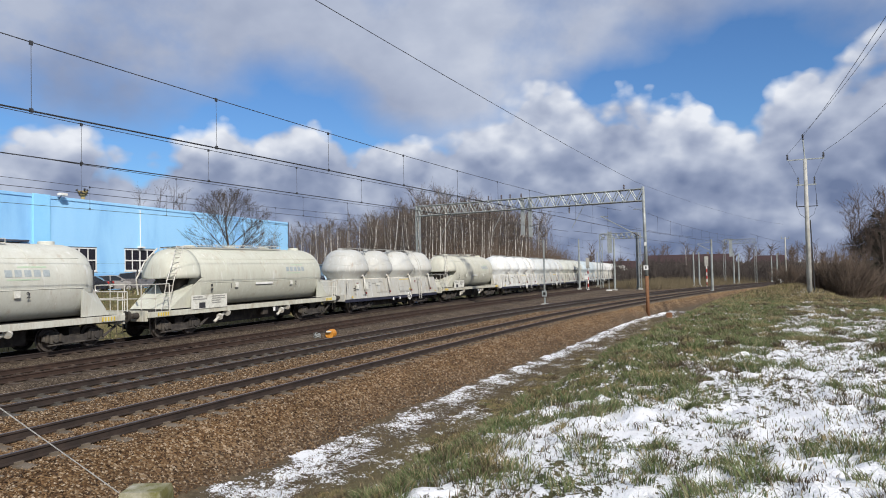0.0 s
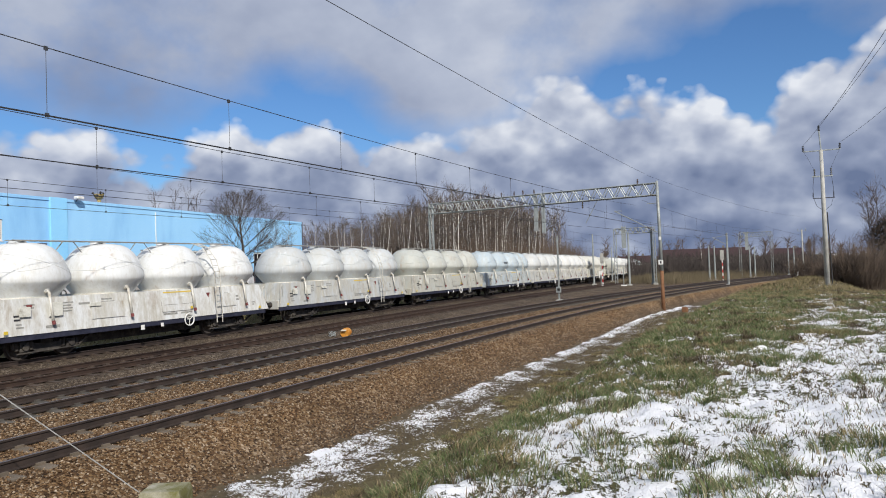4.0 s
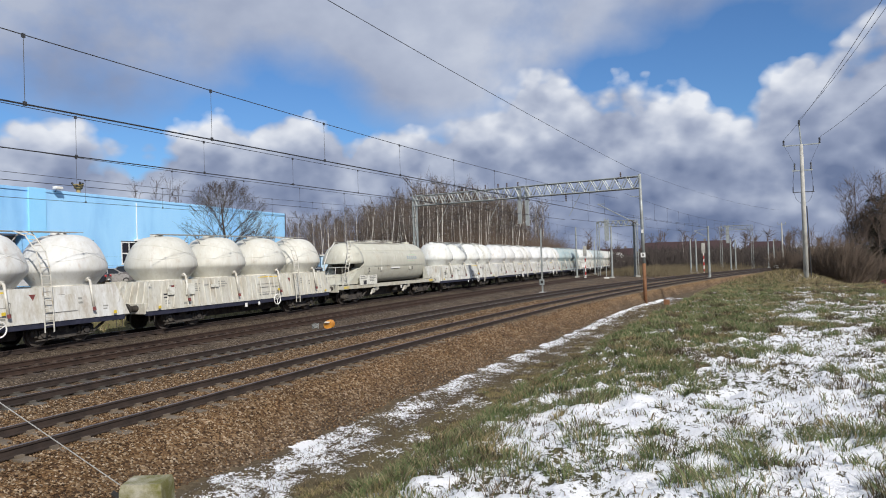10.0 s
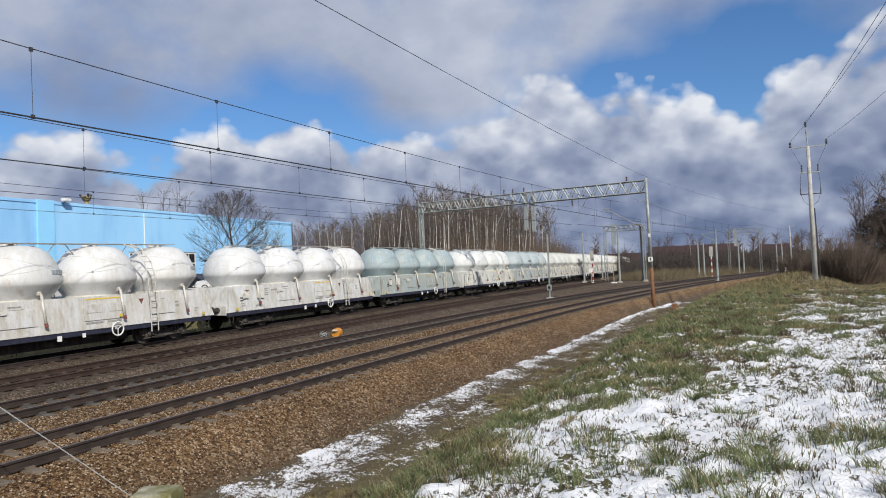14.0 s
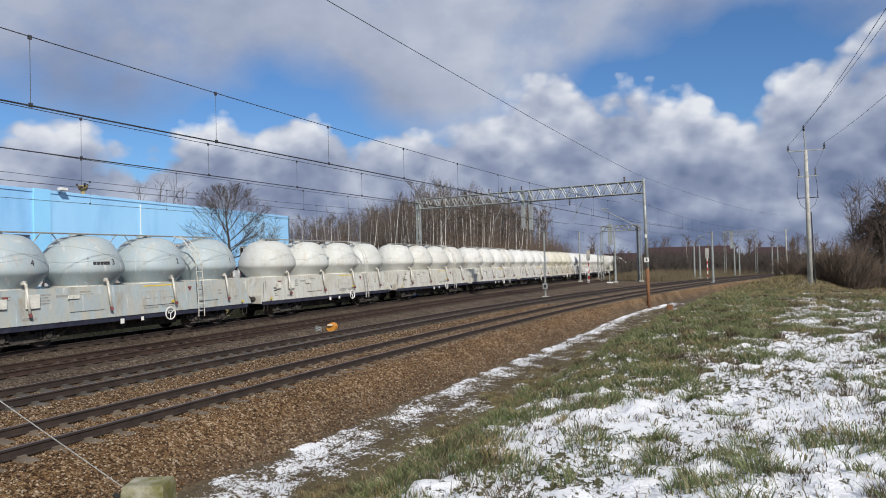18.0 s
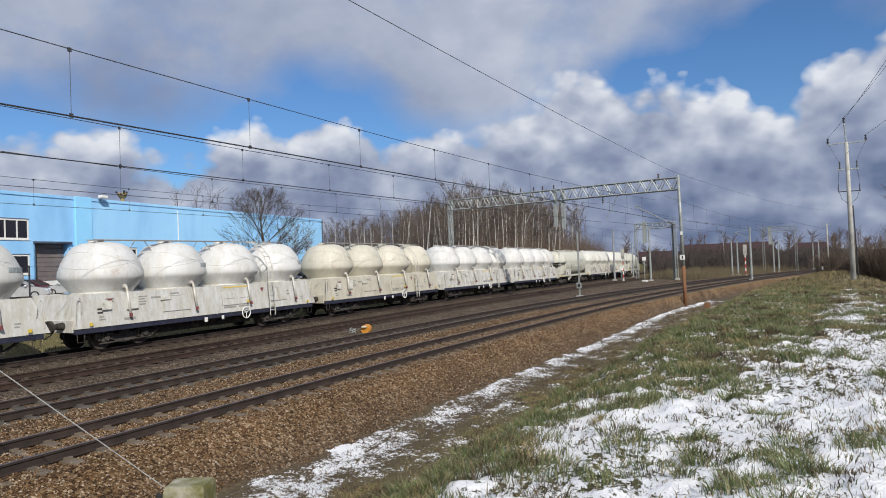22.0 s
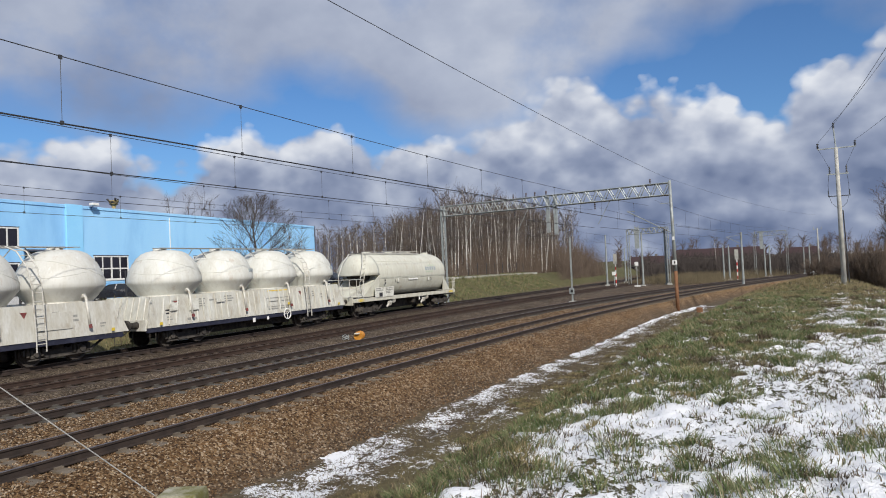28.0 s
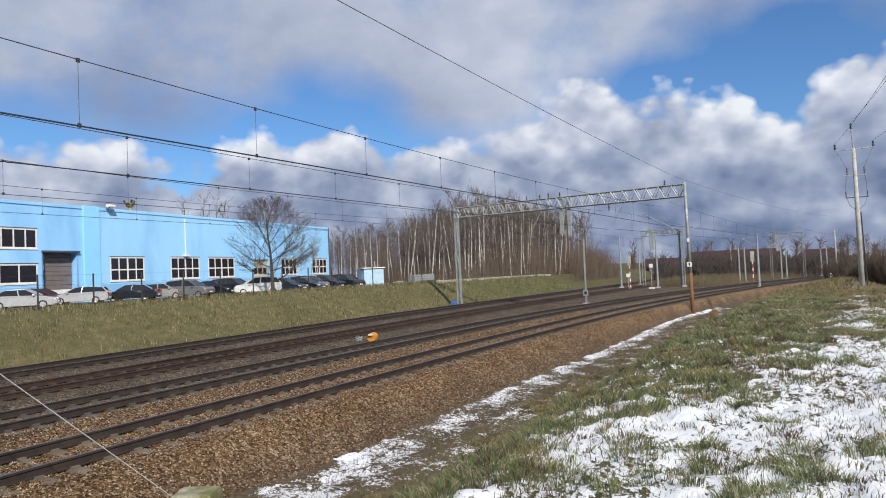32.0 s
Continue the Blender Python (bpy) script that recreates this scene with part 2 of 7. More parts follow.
def plain(name, c, rough=0.5, metal=0.0):
    return mat(name, tuple(v * 0.9 for v in c), tuple(min(1, v * 1.08) for v in c), 4, rough, metal, 0.05, 80)


def glass(name, tint=(0.02, 0.025, 0.03)):
    m = bpy.data.materials.new(name)
    m.use_nodes = True
    b = m.node_tree.nodes["Principled BSDF"]
    b.inputs["Base Color"].default_value, b.inputs["Roughness"].default_value = (*tint, 1), 0.06
    b.inputs["Specular IOR Level"].default_value = 0.6
    return m


RAIL = mat("rail steel", (0.026, 0.019, 0.016), (0.052, 0.036, 0.029), 3, 0.75, 0.2, 0.1)
RAIL_RED = mat("rusty rail", (0.030, 0.017, 0.012), (0.055, 0.032, 0.022), 3, 0.8, 0.1, 0.1)
RAIL_TOP = mat("worn rail head", (0.10, 0.085, 0.09), (0.17, 0.15, 0.16), 3, 0.5, 0.6)
SLEEPER = mat("sleeper concrete", (0.110, 0.088, 0.064), (0.175, 0.142, 0.105), 4, 0.9, 0, 0.3, 50, (0.12, 0.075, 0.045), 2.0, random_tint=0.15)
SLEEPER_GREY = mat("oil-stained sleeper concrete", (0.060, 0.054, 0.045), (0.11, 0.098, 0.082), 4, 0.9, 0, 0.3, 50, (0.05, 0.036, 0.025), 2.0, random_tint=0.2)
SLEEPER_WOOD = mat("sleeper wood", (0.038, 0.027, 0.02), (0.08, 0.056, 0.04), 4, 0.9, 0, 0.3, 50, stretch=(0.3, 3, 3), random_tint=0.2)
STEEL = mat("galvanised steel", (0.27, 0.30, 0.30), (0.37, 0.40, 0.39), 5, 0.55, 0.3, 0.05, 60, (0.20, 0.20, 0.18), 1.5)
STEEL_RUST = mat("rusted steel", (0.16, 0.075, 0.035), (0.26, 0.13, 0.065), 5, 0.85, 0.1, 0.1, 50)
CONCRETE = mat("mast concrete", (0.34, 0.34, 0.31), (0.45, 0.44, 0.40), 3, 0.9, 0, 0.2, 40, (0.22, 0.22, 0.20), 1.0)
WIRE = plain("wire", (0.03, 0.032, 0.036), 0.6)
PORCELAIN = plain("insulator", (0.07, 0.045, 0.035), 0.3)
WHITE = plain("white paint", (0.75, 0.75, 0.72), 0.5)
BLACK = plain("black paint", (0.02, 0.02, 0.02), 0.5)
RED = plain("red paint", (0.42, 0.03, 0.025), 0.5)
YELLOW = plain("yellow paint", (0.62, 0.46, 0.05), 0.5)
ORANGE = mat("orange plastic", (0.50, 0.20, 0.02), (0.62, 0.29, 0.04), 6, 0.5, 0, 0.1, 50, (0.35, 0.16, 0.03), 5)


# the lines of the tracks: one formula for each, along y
def dip(y):
    """How far the whole line sinks with distance."""
    d = max(0.0, y - 35.0)
    return -min(2.6, 0.0125 * d * d / (d + 25.0))


TRACK_X = (-11.86, -16.12, -20.30)


def track_line(i):
    """Points, 1 m apart, along the middle of track i (0 the nearest, 3 the train's)."""
    if i == 3:
        x, y, th, pts = -24.88, 0.0, -0.012, []
        s = 0.0
        while s < 520:
            pts.append((x, y, dip(y)))
            k = 0.0 if s < 32 else (-0.00072 * min(1.0, (s - 32) / 50) if s < 190 else -0.00072 - 0.0035 * min(1.0, (s - 190) / 25))
            th += k
            x, y, s = x + math.sin(th), y + math.cos(th), s + 1.0
        return [(-24.88 + 0.012 * 30, -30.0, 0.0)] + [(-24.88 + 0.012 * j, -float(j), 0.0) for j in range(29, 0, -1)] + pts
    out = []
    for j in range(-30, 361):
        y = float(j)
        yy = max(0.0, y)
        bend = (BEND[i] * yy * yy / 2) if yy < 150 else BEND[i] * (150 * 150 / 2 + 150 * (yy - 150))
        out.append((TRACK_X[i] + bend, y, dip(y)))
    return out


BEND = (0.0019, 0.0019, -0.0001)
LINES = [np.array(track_line(i)) for i in range(4)]


def line_x(i, y):
    l = LINES[i]
    m = l[:, 1] if i < 3 else l[:230, 1]
    return float(np.interp(y, m, l[:len(m), 0]))


S4 = np.concatenate(([0], np.cumsum(np.hypot(*(np.diff(LINES[3][:, :2], axis=0).T))))) - 30.0


def along(s):
    """Place on the train's track, s metres from abeam of the camera."""
    return Vector([float(np.interp(s, S4, LINES[3][:, c])) for c in range(3)])


# ground: one sheet with the ditch, the banks and the yard
def smooth(a, b, v):
    u = min(1.0, max(0.0, (v - a) / (b - a)))
    return u * u * (3 - 2 * u)


def lerp_rows(rows, v):
    for (a, p), (b, q) in zip(rows, rows[1:]):
        if v <= b:
            return p + (q - p) * max(0.0, (v - a) / (b - a))
    return rows[-1][1]


def bank_line(y):
    """The line from which the near bank is set out: it draws in towards the track with distance."""
    return line_x(0, min(y, 330)) - 1.1 * smooth(28, 52, y)


NEAR_SIDE = ((2.0, -0.62), (2.8, -0.94), (3.7, -1.02), (5.7, -0.95), (6.5, -0.66), (7.7, 0.16), (8.7, 0.84), (9.4, 1.07), (10.2, 1.14), (12.0, 1.18), (40.0, 1.2), (900.0, 1.2))
FAR_SIDE = ((2.6, -0.6), (3.2, -0.42), (4.2, -0.05), (6.2, 1.0), (7.7, 1.69), (8.5, 1.76), (9.8, 1.62), (12.5, 1.42), (900.0, 1.40))


def ground_z(x, y):
    e, f = x - bank_line(y), line_x(3, min(y, 195)) - x
    d = dip(y)
    wob = 0.05 * noise.noise((x * 0.5, y * 0.5, 0)) + 0.03 * noise.noise((x * 1.7, y * 1.7, 3))
    if e > 2.0:
        if e < 8.6 and y < 30:
            wob += (0.06 * noise.noise((x * 3.1, y * 2.6, 6)) + 0.03 * noise.noise((x * 8, y * 6.5, 7))) * smooth(30, 22, y)
        if e > 7.5 and y < 26:
            wob += (0.085 * noise.noise((x * 4.3, y * 4.3, 1)) + 0.05 * noise.noise((x * 9.5, y * 9.5, 2))) * smooth(26, 18, y) * smooth(7.5, 8.6, e)
        return lerp_rows(NEAR_SIDE, e) - 0.42 * smooth(26, 46, y) * smooth(7.0, 9.0, e) + d + wob * smooth(2.0, 3.5, e) - 1.05 * smooth(34, 44, y) * smooth(3.6, 6.8, x)
    if f > 2.6:
        return lerp_rows(FAR_SIDE, f) + d * 0.55 + wob * smooth(3.0, 4.5, f)
    return -0.62 + d


def ground_material():
    m = bpy.data.materials.new("turf, earth and thawing snow")
    m.use_nodes = True
    nt = m.node_tree
    N, L = nt.nodes.new, nt.links.new
    b = nt.nodes["Principled BSDF"]
    co = N("ShaderNodeTexCoord")

    def tex(s, d=6, r=0.6, stretch=(1, 1, 1)):
        mp, n = N("ShaderNodeMapping"), N("ShaderNodeTexNoise")
        mp.inputs["Scale"].default_value = stretch
        n.inputs["Scale"].default_value, n.inputs["Detail"].default_value, n.inputs["Roughness"].default_value = s, d, r
        L(co.outputs["Object"], mp.inputs[0]), L(mp.outputs[0], n.inputs["Vector"])
        return n.outputs["Fac"]

    def ramp(f, rows):
        n = N("ShaderNodeValToRGB")
        e = n.color_ramp.elements
        while len(e) < len(rows):
            e.new(0.5)
        for i, (p, c) in enumerate(rows):
            e[i].position, e[i].color = p, (*c, 1)
        L(f, n.inputs[0])
        return n.outputs[0]

    def mix(f, a, c):
        n = N("ShaderNodeMixRGB")
        L(f, n.inputs[0]), L(a, n.inputs[1]), L(c, n.inputs[2])
        return n.outputs[0]

    def op(kind, a, c, clamp=False):
        n = N("ShaderNodeMath")
        n.operation, n.use_clamp = kind, clamp
        for i, v in enumerate((a, c)):
            if isinstance(v, (int, float)):
                n.inputs[i].default_value = v
            else:
                L(v, n.inputs[i])
        return n.outputs[0]

    zone = N("ShaderNodeAttribute")
    zone.attribute_name = "zone"
    sp = N("ShaderNodeSeparateColor")
    L(zone.outputs["Color"], sp.inputs[0])
    snow_w, earth_w, dry_w = sp.outputs[0], sp.outputs[1], sp.outputs[2]
    grass = ramp(tex(2.2), ((0.3, (0.040, 0.042, 0.019)), (0.55, (0.075, 0.075, 0.033)), (0.75, (0.125, 0.105, 0.056))))
    dry = ramp(tex(1.6), ((0.3, (0.085, 0.080, 0.036)), (0.55, (0.135, 0.118, 0.055)), (0.75, (0.20, 0.155, 0.085))))
    earth = ramp(tex(9), ((0.3, (0.055, 0.041, 0.027)), (0.6, (0.120, 0.090, 0.058)), (0.8, (0.19, 0.145, 0.095))))
    col = mix(dry_w, grass, dry)
    col = mix(earth_w, col, earth)
    blades = N("ShaderNodeMixRGB")
    blades.blend_type, blades.inputs[0].default_value = "OVERLAY", 0.55
    L(col, blades.inputs[1]), L(tex(45, 3, 0.7), blades.inputs[2])
    col = blades.outputs[0]
    patch = op("ADD", op("MULTIPLY", tex(0.8, 3, 0.5), 0.25), op("ADD", op("MULTIPLY", tex(3.6, 5, 0.65), 0.35), op("ADD", op("MULTIPLY", tex(10, 4, 0.7), 0.65), op("MULTIPLY", tex(30, 3, 0.7), 0.45))))
    lie = op("MULTIPLY", op("SUBTRACT", op("ADD", patch, snow_w), 1.25), 26.0, True)
    snow = ramp(tex(3), ((0.3, (0.80, 0.82, 0.86)), (0.7, (0.90, 0.91, 0.93))))
    L(mix(lie, col, snow), b.inputs["Base Color"])
    b.inputs["Roughness"].default_value = 0.9
    b.inputs["Specular IOR Level"].default_value = 0.2
    bp = N("ShaderNodeBump")
    bp.inputs["Strength"].default_value, bp.inputs["Distance"].default_value = 0.8, 0.05
    L(op("ADD", tex(30, 4, 0.7), op("MULTIPLY", lie, 0.6)), bp.inputs["Height"]), L(bp.outputs[0], b.inputs["Normal"])
    return m


def steps(rows):
    """Values from a to b in steps, for each (a, b, step)."""
    out = []
    for a, b, d in rows:
        out += list(np.arange(a, b - 1e-6, d))
    return out + [rows[-1][1]]


def turf_edge(y):
    """How far from the track the closed turf of the bank gives way to snow."""
    return 8.3 + 2.6 * smooth(6.5, 11, y) + 1.35 * smooth(10, 17, y)


def zone_of(x, y, e, f):
    """Weights of snow, bare earth and dry grass at a place."""
    if e > 2.0:
        n1, n2 = noise.noise((x * 0.22, y * 0.16, 1.0)), noise.noise((x * 0.6, y * 0.45, 5.0))
        n3 = noise.noise((x * 1.9, y * 1.3, 11.0))
        lush = turf_edge(y)
        open_ = smooth(lush - 0.9, lush + 0.7, e + 0.9 * n1)
        snow = 0.375 * smooth(8.0, 8.7, e) + 0.12 * open_ + 0.08 * n2 + 0.06 * n3 - 0.05 * smooth(12.2, 14, e)
        near = smooth(26, 9, y)
        strip = smooth(2.7, 3.05, e + 0.2 * n3) * smooth(3.85 + 0.9 * near, 3.4 + 0.3 * near, e + 0.3 * n2)
        snow += (0.40 + 0.05 * smooth(14, 24, y) + 0.09 * n2 + 0.07 * n3) * strip + (0.315 + 0.03 * near + 0.10 * n3) * smooth(3.0, 3.8, e) * smooth(6.6, 5.2, e) * (1 - strip)
        snow *= 1 - (0.45 - 0.33 * open_) * smooth(30, 55, y) * smooth(5.5, 7, e)
        if y > 60:
            snow = 0.30 * smooth(9, 14, e) * smooth(120, 60, y) if e < 40 else 0.42
        earth = smooth(8.9, 7.0, e) * (0.9 + 0.2 * n2) * (1 - 0.55 * smooth(4.0, 5.2, e)) + 0.45 * max(0, n2) * open_
        dryw = 0.30 + 0.4 * n1 + 0.4 * open_ * smooth(16, 28, y) + 0.8 * smooth(30, 46, y) + 0.6 * smooth(9.3, 7.8, e) + 0.35 * smooth(11.5, 13, e)
        return min(1, max(0, snow)), min(1, max(0, earth)), min(1, max(0, dryw))
    if f > 2.4:
        n1 = noise.noise((x * 0.2, y * 0.2, 9.0))
        return 0.0, smooth(3.6, 2.9, f) + smooth(10.5, 11.5, f) * 0.7 * smooth(120, 60, y), min(1, max(0, 0.85 + 0.5 * n1 - 0.5 * smooth(58, 75, y)))
    return 0.0, 1.0, 0.0


def make_ground():
    ys = steps(((-14, 2, 1.0), (2, 16, 0.09), (16, 30, 0.2), (30, 60, 0.5), (60, 120, 2.0), (120, 260, 7.0), (260, 600, 40.0), (600, 2600, 400.0)))
    right = steps(((2.0, 8.4, 0.12), (8.4, 14.6, 0.09), (14.6, 24, 0.5), (24, 60, 3.0), (60, 200, 20), (200, 2000, 300)))
    left = steps(((2.4, 10.6, 0.3), (10.6, 40, 2.5), (40, 160, 15), (160, 2000, 300)))
    verts, cols = [], []
    for y in ys:
        xr, xl = bank_line(y), line_x(3, min(y, 195))
        xs = [xl - f for f in reversed(left)] + [xl * (1 - k) + xr * k for k in (0.25, 0.5, 0.75)] + [xr + e for e in right]
        for x in xs:
            e, f = x - xr, xl - x
            verts.append((x, y, ground_z(x, y)))
            cols += [*zone_of(x, y, e, f), 1.0]
    w = len(left) + 3 + len(right)
    faces = [(j * w + i, j * w + i + 1, (j + 1) * w + i + 1, (j + 1) * w + i) for j in range(len(ys) - 1) for i in range(w - 1)]
    ob = mesh_of("ground", verts, faces, ground_material(), smooth=True)
    at = ob.data.color_attributes.new("zone", "FLOAT_COLOR", "POINT")
    at.data.foreach_set("color", cols)
    return tagged(ob, "grassy railway bank with thawing snow and a muddy ditch", "ground", kind="structure")


make_ground()


def gravel_material():
    m = bpy.data.materials.new("ballast stone")
    m.use_nodes = True
    nt = m.node_tree
    N, L = nt.nodes.new, nt.links.new
    b = nt.nodes["Principled BSDF"]
    co, v, v2, big = N("ShaderNodeTexCoord"), N("ShaderNodeTexVoronoi"), N("ShaderNodeTexVoronoi"), N("ShaderNodeTexNoise")
    v.inputs["Scale"].default_value, v2.inputs["Scale"].default_value, big.inputs["Scale"].default_value = 22, 9, 0.7
    for n in (v, v2, big):
        L(co.outputs["Object"], n.inputs["Vector"])
    sep = N("ShaderNodeSeparateColor")
    L(v.outputs["Color"], sep.inputs[0])
    warm, grey, mix = N("ShaderNodeValToRGB"), N("ShaderNodeValToRGB"), N("ShaderNodeMixRGB")
    for n, rows in ((warm, ((0.0, (0.034, 0.019, 0.010)), (0.35, (0.112, 0.060, 0.026)), (0.75, (0.200, 0.125, 0.060)), (1.0, (0.36, 0.28, 0.19)))),
                    (grey, ((0.0, (0.030, 0.022, 0.015)), (0.5, (0.068, 0.050, 0.034)), (0.8, (0.105, 0.081, 0.056)), (1.0, (0.19, 0.155, 0.12))))):
        e = n.color_ramp.elements
        while len(e) < 4:
            e.new(0.5)
        for i, (p, c) in enumerate(rows):
            e[i].position, e[i].color = p, (*c, 1)
        L(sep.outputs[0], n.inputs[0])
    tone = N("ShaderNodeAttribute")
    tone.attribute_name = "zone"
    L(tone.outputs["Fac"], mix.inputs[0]), L(warm.outputs[0], mix.inputs[1]), L(grey.outputs[0], mix.inputs[2])
    hs, mr = N("ShaderNodeHueSaturation"), N("ShaderNodeMapRange")
    mr.inputs["From Min"].default_value, mr.inputs["From Max"].default_value = 0.3, 0.7
    mr.inputs["To Min"].default_value, mr.inputs["To Max"].default_value = 0.75, 1.3
    L(big.outputs["Fac"], mr.inputs["Value"]), L(mr.outputs[0], hs.inputs["Value"]), L(mix.outputs[0], hs.inputs["Color"])
    L(hs.outputs[0], b.inputs["Base Color"])
    b.inputs["Roughness"].default_value = 0.92
    b.inputs["Specular IOR Level"].default_value = 0.25
    bp = N("ShaderNodeBump")
    bp.invert = True
    bp.inputs["Strength"].default_value, bp.inputs["Distance"].default_value = 0.9, 0.04
    L(v.outputs["Distance"], bp.inputs["Height"]), L(bp.outputs[0], b.inputs["Normal"])
    return m


BALLAST = gravel_material()
TONES = (0.0, 0.45, 0.95, 1.0)


def ballast_rows(y):
    """Cross rows (x, z, tone) of the stone bed at y, from the near shoulder to the far one."""
    c = [line_x(i, min(y, 195 if i == 3 else 330)) for i in range(4)]
    d = dip(y)
    k = smooth(28, 52, y)
    rows = [(c[0] + 3.0 - 1.05 * k, -1.04, 0.95), (c[0] + 1.75 - 0.3 * k, -0.27 - 0.08 * k, 0.0), (c[0] + 1.35, -0.195, 0.0)]
    for i in range(4):
        rows += [(c[i] + 0.8, -0.205, TONES[i]), (c[i] - 0.8, -0.205, TONES[i]), (c[i] - 1.45, -0.195, TONES[i])]
        if i < 3:
            mid = (c[i] + c[i + 1]) / 2
            deep = -0.30 if i == 0 else -0.42
            rows += [(mid, deep, (TONES[i] + TONES[i + 1]) / 2), (c[i + 1] + 1.45, -0.195, TONES[i + 1])]
    rows += [(c[3] - 1.8, -0.28, 1.0), (c[3] - 3.0, -0.75, 1.0)]
    return [(x, z + d, t) for x, z, t in rows]


def make_ballast():
    ys = steps(((-14, 2, 1.0), (2, 40, 0.3), (40, 100, 1.0), (100, 330, 5.0)))
    verts, cols, w = [], [], 0
    for y in ys:
        fine = []
        rows = ballast_rows(y)
        for (x0, z0, t0), (x1, z1, t1) in zip(rows, rows[1:]):
            k = 4
            fine += [(x0 + (x1 - x0) * j / k, z0 + (z1 - z0) * j / k, t0 + (t1 - t0) * j / k) for j in range(k)]
        fine.append(rows[-1])
        w = len(fine)
        for x, z, t in fine:
            verts.append((x, y, z + 0.03 * noise.noise((x * 1.3, y * 1.3, 0)) + 0.02 * noise.noise((x * 6, y * 6, 0))))
            cols += [t, t, t, 1.0]
    faces = [(j * w + i, (j + 1) * w + i, (j + 1) * w + i + 1, j * w + i + 1) for j in range(len(ys) - 1) for i in range(w - 1)]
    ob = mesh_of("ballast_bed", verts, faces, BALLAST, smooth=True)
    ob.data.color_attributes.new("zone", "FLOAT_COLOR", "POINT").data.foreach_set("color", cols)
    return tagged(ob, "brown and grey crushed-stone ballast under four tracks", "ballast", kind="structure")


make_ballast()


# rails, each one long bar with foot, web and head
RAIL_SECTION = ((0.035, 0.0), (0.036, -0.035), (0.010, -0.05), (0.010, -0.14), (0.075, -0.155), (0.075, -0.172), (-0.075, -0.172), (-0.075, -0.155), (-0.010, -0.14), (-0.010, -0.05), (-0.036, -0.035), (-0.035, 0.0))


def make_track(i):
    end = 330 if i < 3 else 300
    label = ("dark rusty rails on tan concrete sleepers in brown ballast", "dark rusty rails on oil-stained concrete sleepers in brown ballast", "red-rusted rails half sunk in dark ballast", "dark rails in grey ballast beside a grass slope")[i]
    t = thing("railway_track", label, "railway track", kind="structure")
    line = LINES[i][:end + 30]
    d = np.gradient(line, axis=0)
    nx = np.stack([d[:, 1], -d[:, 0]], -1) / np.hypot(d[:, 0], d[:, 1])[:, None]
    for side in (-1, 1):
        bm = bmesh.new()
        rings = []
        for p, q in zip(line, nx):
            c = (p[0] + side * 0.7525 * q[0], p[1] + side * 0.7525 * q[1], p[2])
            rings.append([(c[0] + a * q[0], c[1] + a * q[1], c[2] + b) for a, b in RAIL_SECTION])
        loft(bm, rings)
        ob = part("rail", bm, RAIL_RED if i == 2 else RAIL, t)
        ob.data.materials.append(RAIL_TOP)
        if i != 2:
            for p in ob.data.polygons:
                if p.normal.z > 0.9 and p.center.z > dip(p.center.y) - 0.02:
                    p.material_index = 1
    return t


TRACKS = [make_track(i) for i in range(4)]


# overhead line
def frame_post(bm, x, y, z0, z1, w=0.32, d=0.22):
    """A lattice post of two channels with battens and slanting laces."""
    for s in (-1, 1):
        box(bm, x + s * w / 2 - 0.03, y - d / 2, z0, x + s * w / 2 + 0.03, y + d / 2, z1)
    n = int((z1 - z0) / 0.55)
    for k in range(n):
        a, b = z0 + (z1 - z0) * k / n, z0 + (z1 - z0) * (k + 1) / n
        s = 1 if k % 2 else -1
        for yy in (-d / 2, d / 2):
            rod(bm, (x - s * w / 2, y + yy, a), (x + s * w / 2, y + yy, b), 0.018, 4)
    return bm


def truss(parent, a, b, depth=0.88, width=0.5, bays=44, material=None):
    """A box girder of four chords and slanting braces between a and b (top mid points)."""
    a, b = Vector(a), Vector(b)
    d = (b - a).normalized()
    side = Vector((0, 0, 1)).cross(d).normalized() * (width / 2)
    down = Vector((0, 0, -depth))
    for off in (side, -side, side + down, -side + down):
        bm = bmesh.new()
        rod(bm, a + off, b + off, 0.046, 4)
        part("chord", bm, STEEL, parent)
    for s in (side, -side):
        for k in range(bays):
            p, q = a + (b - a) * (k / bays), a + (b - a) * ((k + 1) / bays)
            bm = bmesh.new()
            rod(bm, p + s + (down if k % 2 else Vector()), q + s + (Vector() if k % 2 else down), 0.036, 4)
            part("brace", bm, STEEL, parent)
    for k in range(0, bays + 1, 2):
        p = a + (b - a) * (k / bays)
        for o in (Vector(), down):
            bm = bmesh.new()
            rod(bm, p + side + o, p - side + o, 0.028, 4)
            part("cross_bar", bm, STEEL, parent)


def insulator(bm, a, b, r=0.07, n=5):
    a, b = Vector(a), Vector(b)
    for k in range(n):
        rod(bm, a + (b - a) * ((k + 0.15) / n), a + (b - a) * ((k + 0.75) / n), r, 8, r * 0.55)
    rod(bm, a, b, 0.025, 6)


GL, GR = Vector((-27.9, 56.8, 8.45)), Vector((-7.45, 53.2, 8.40))


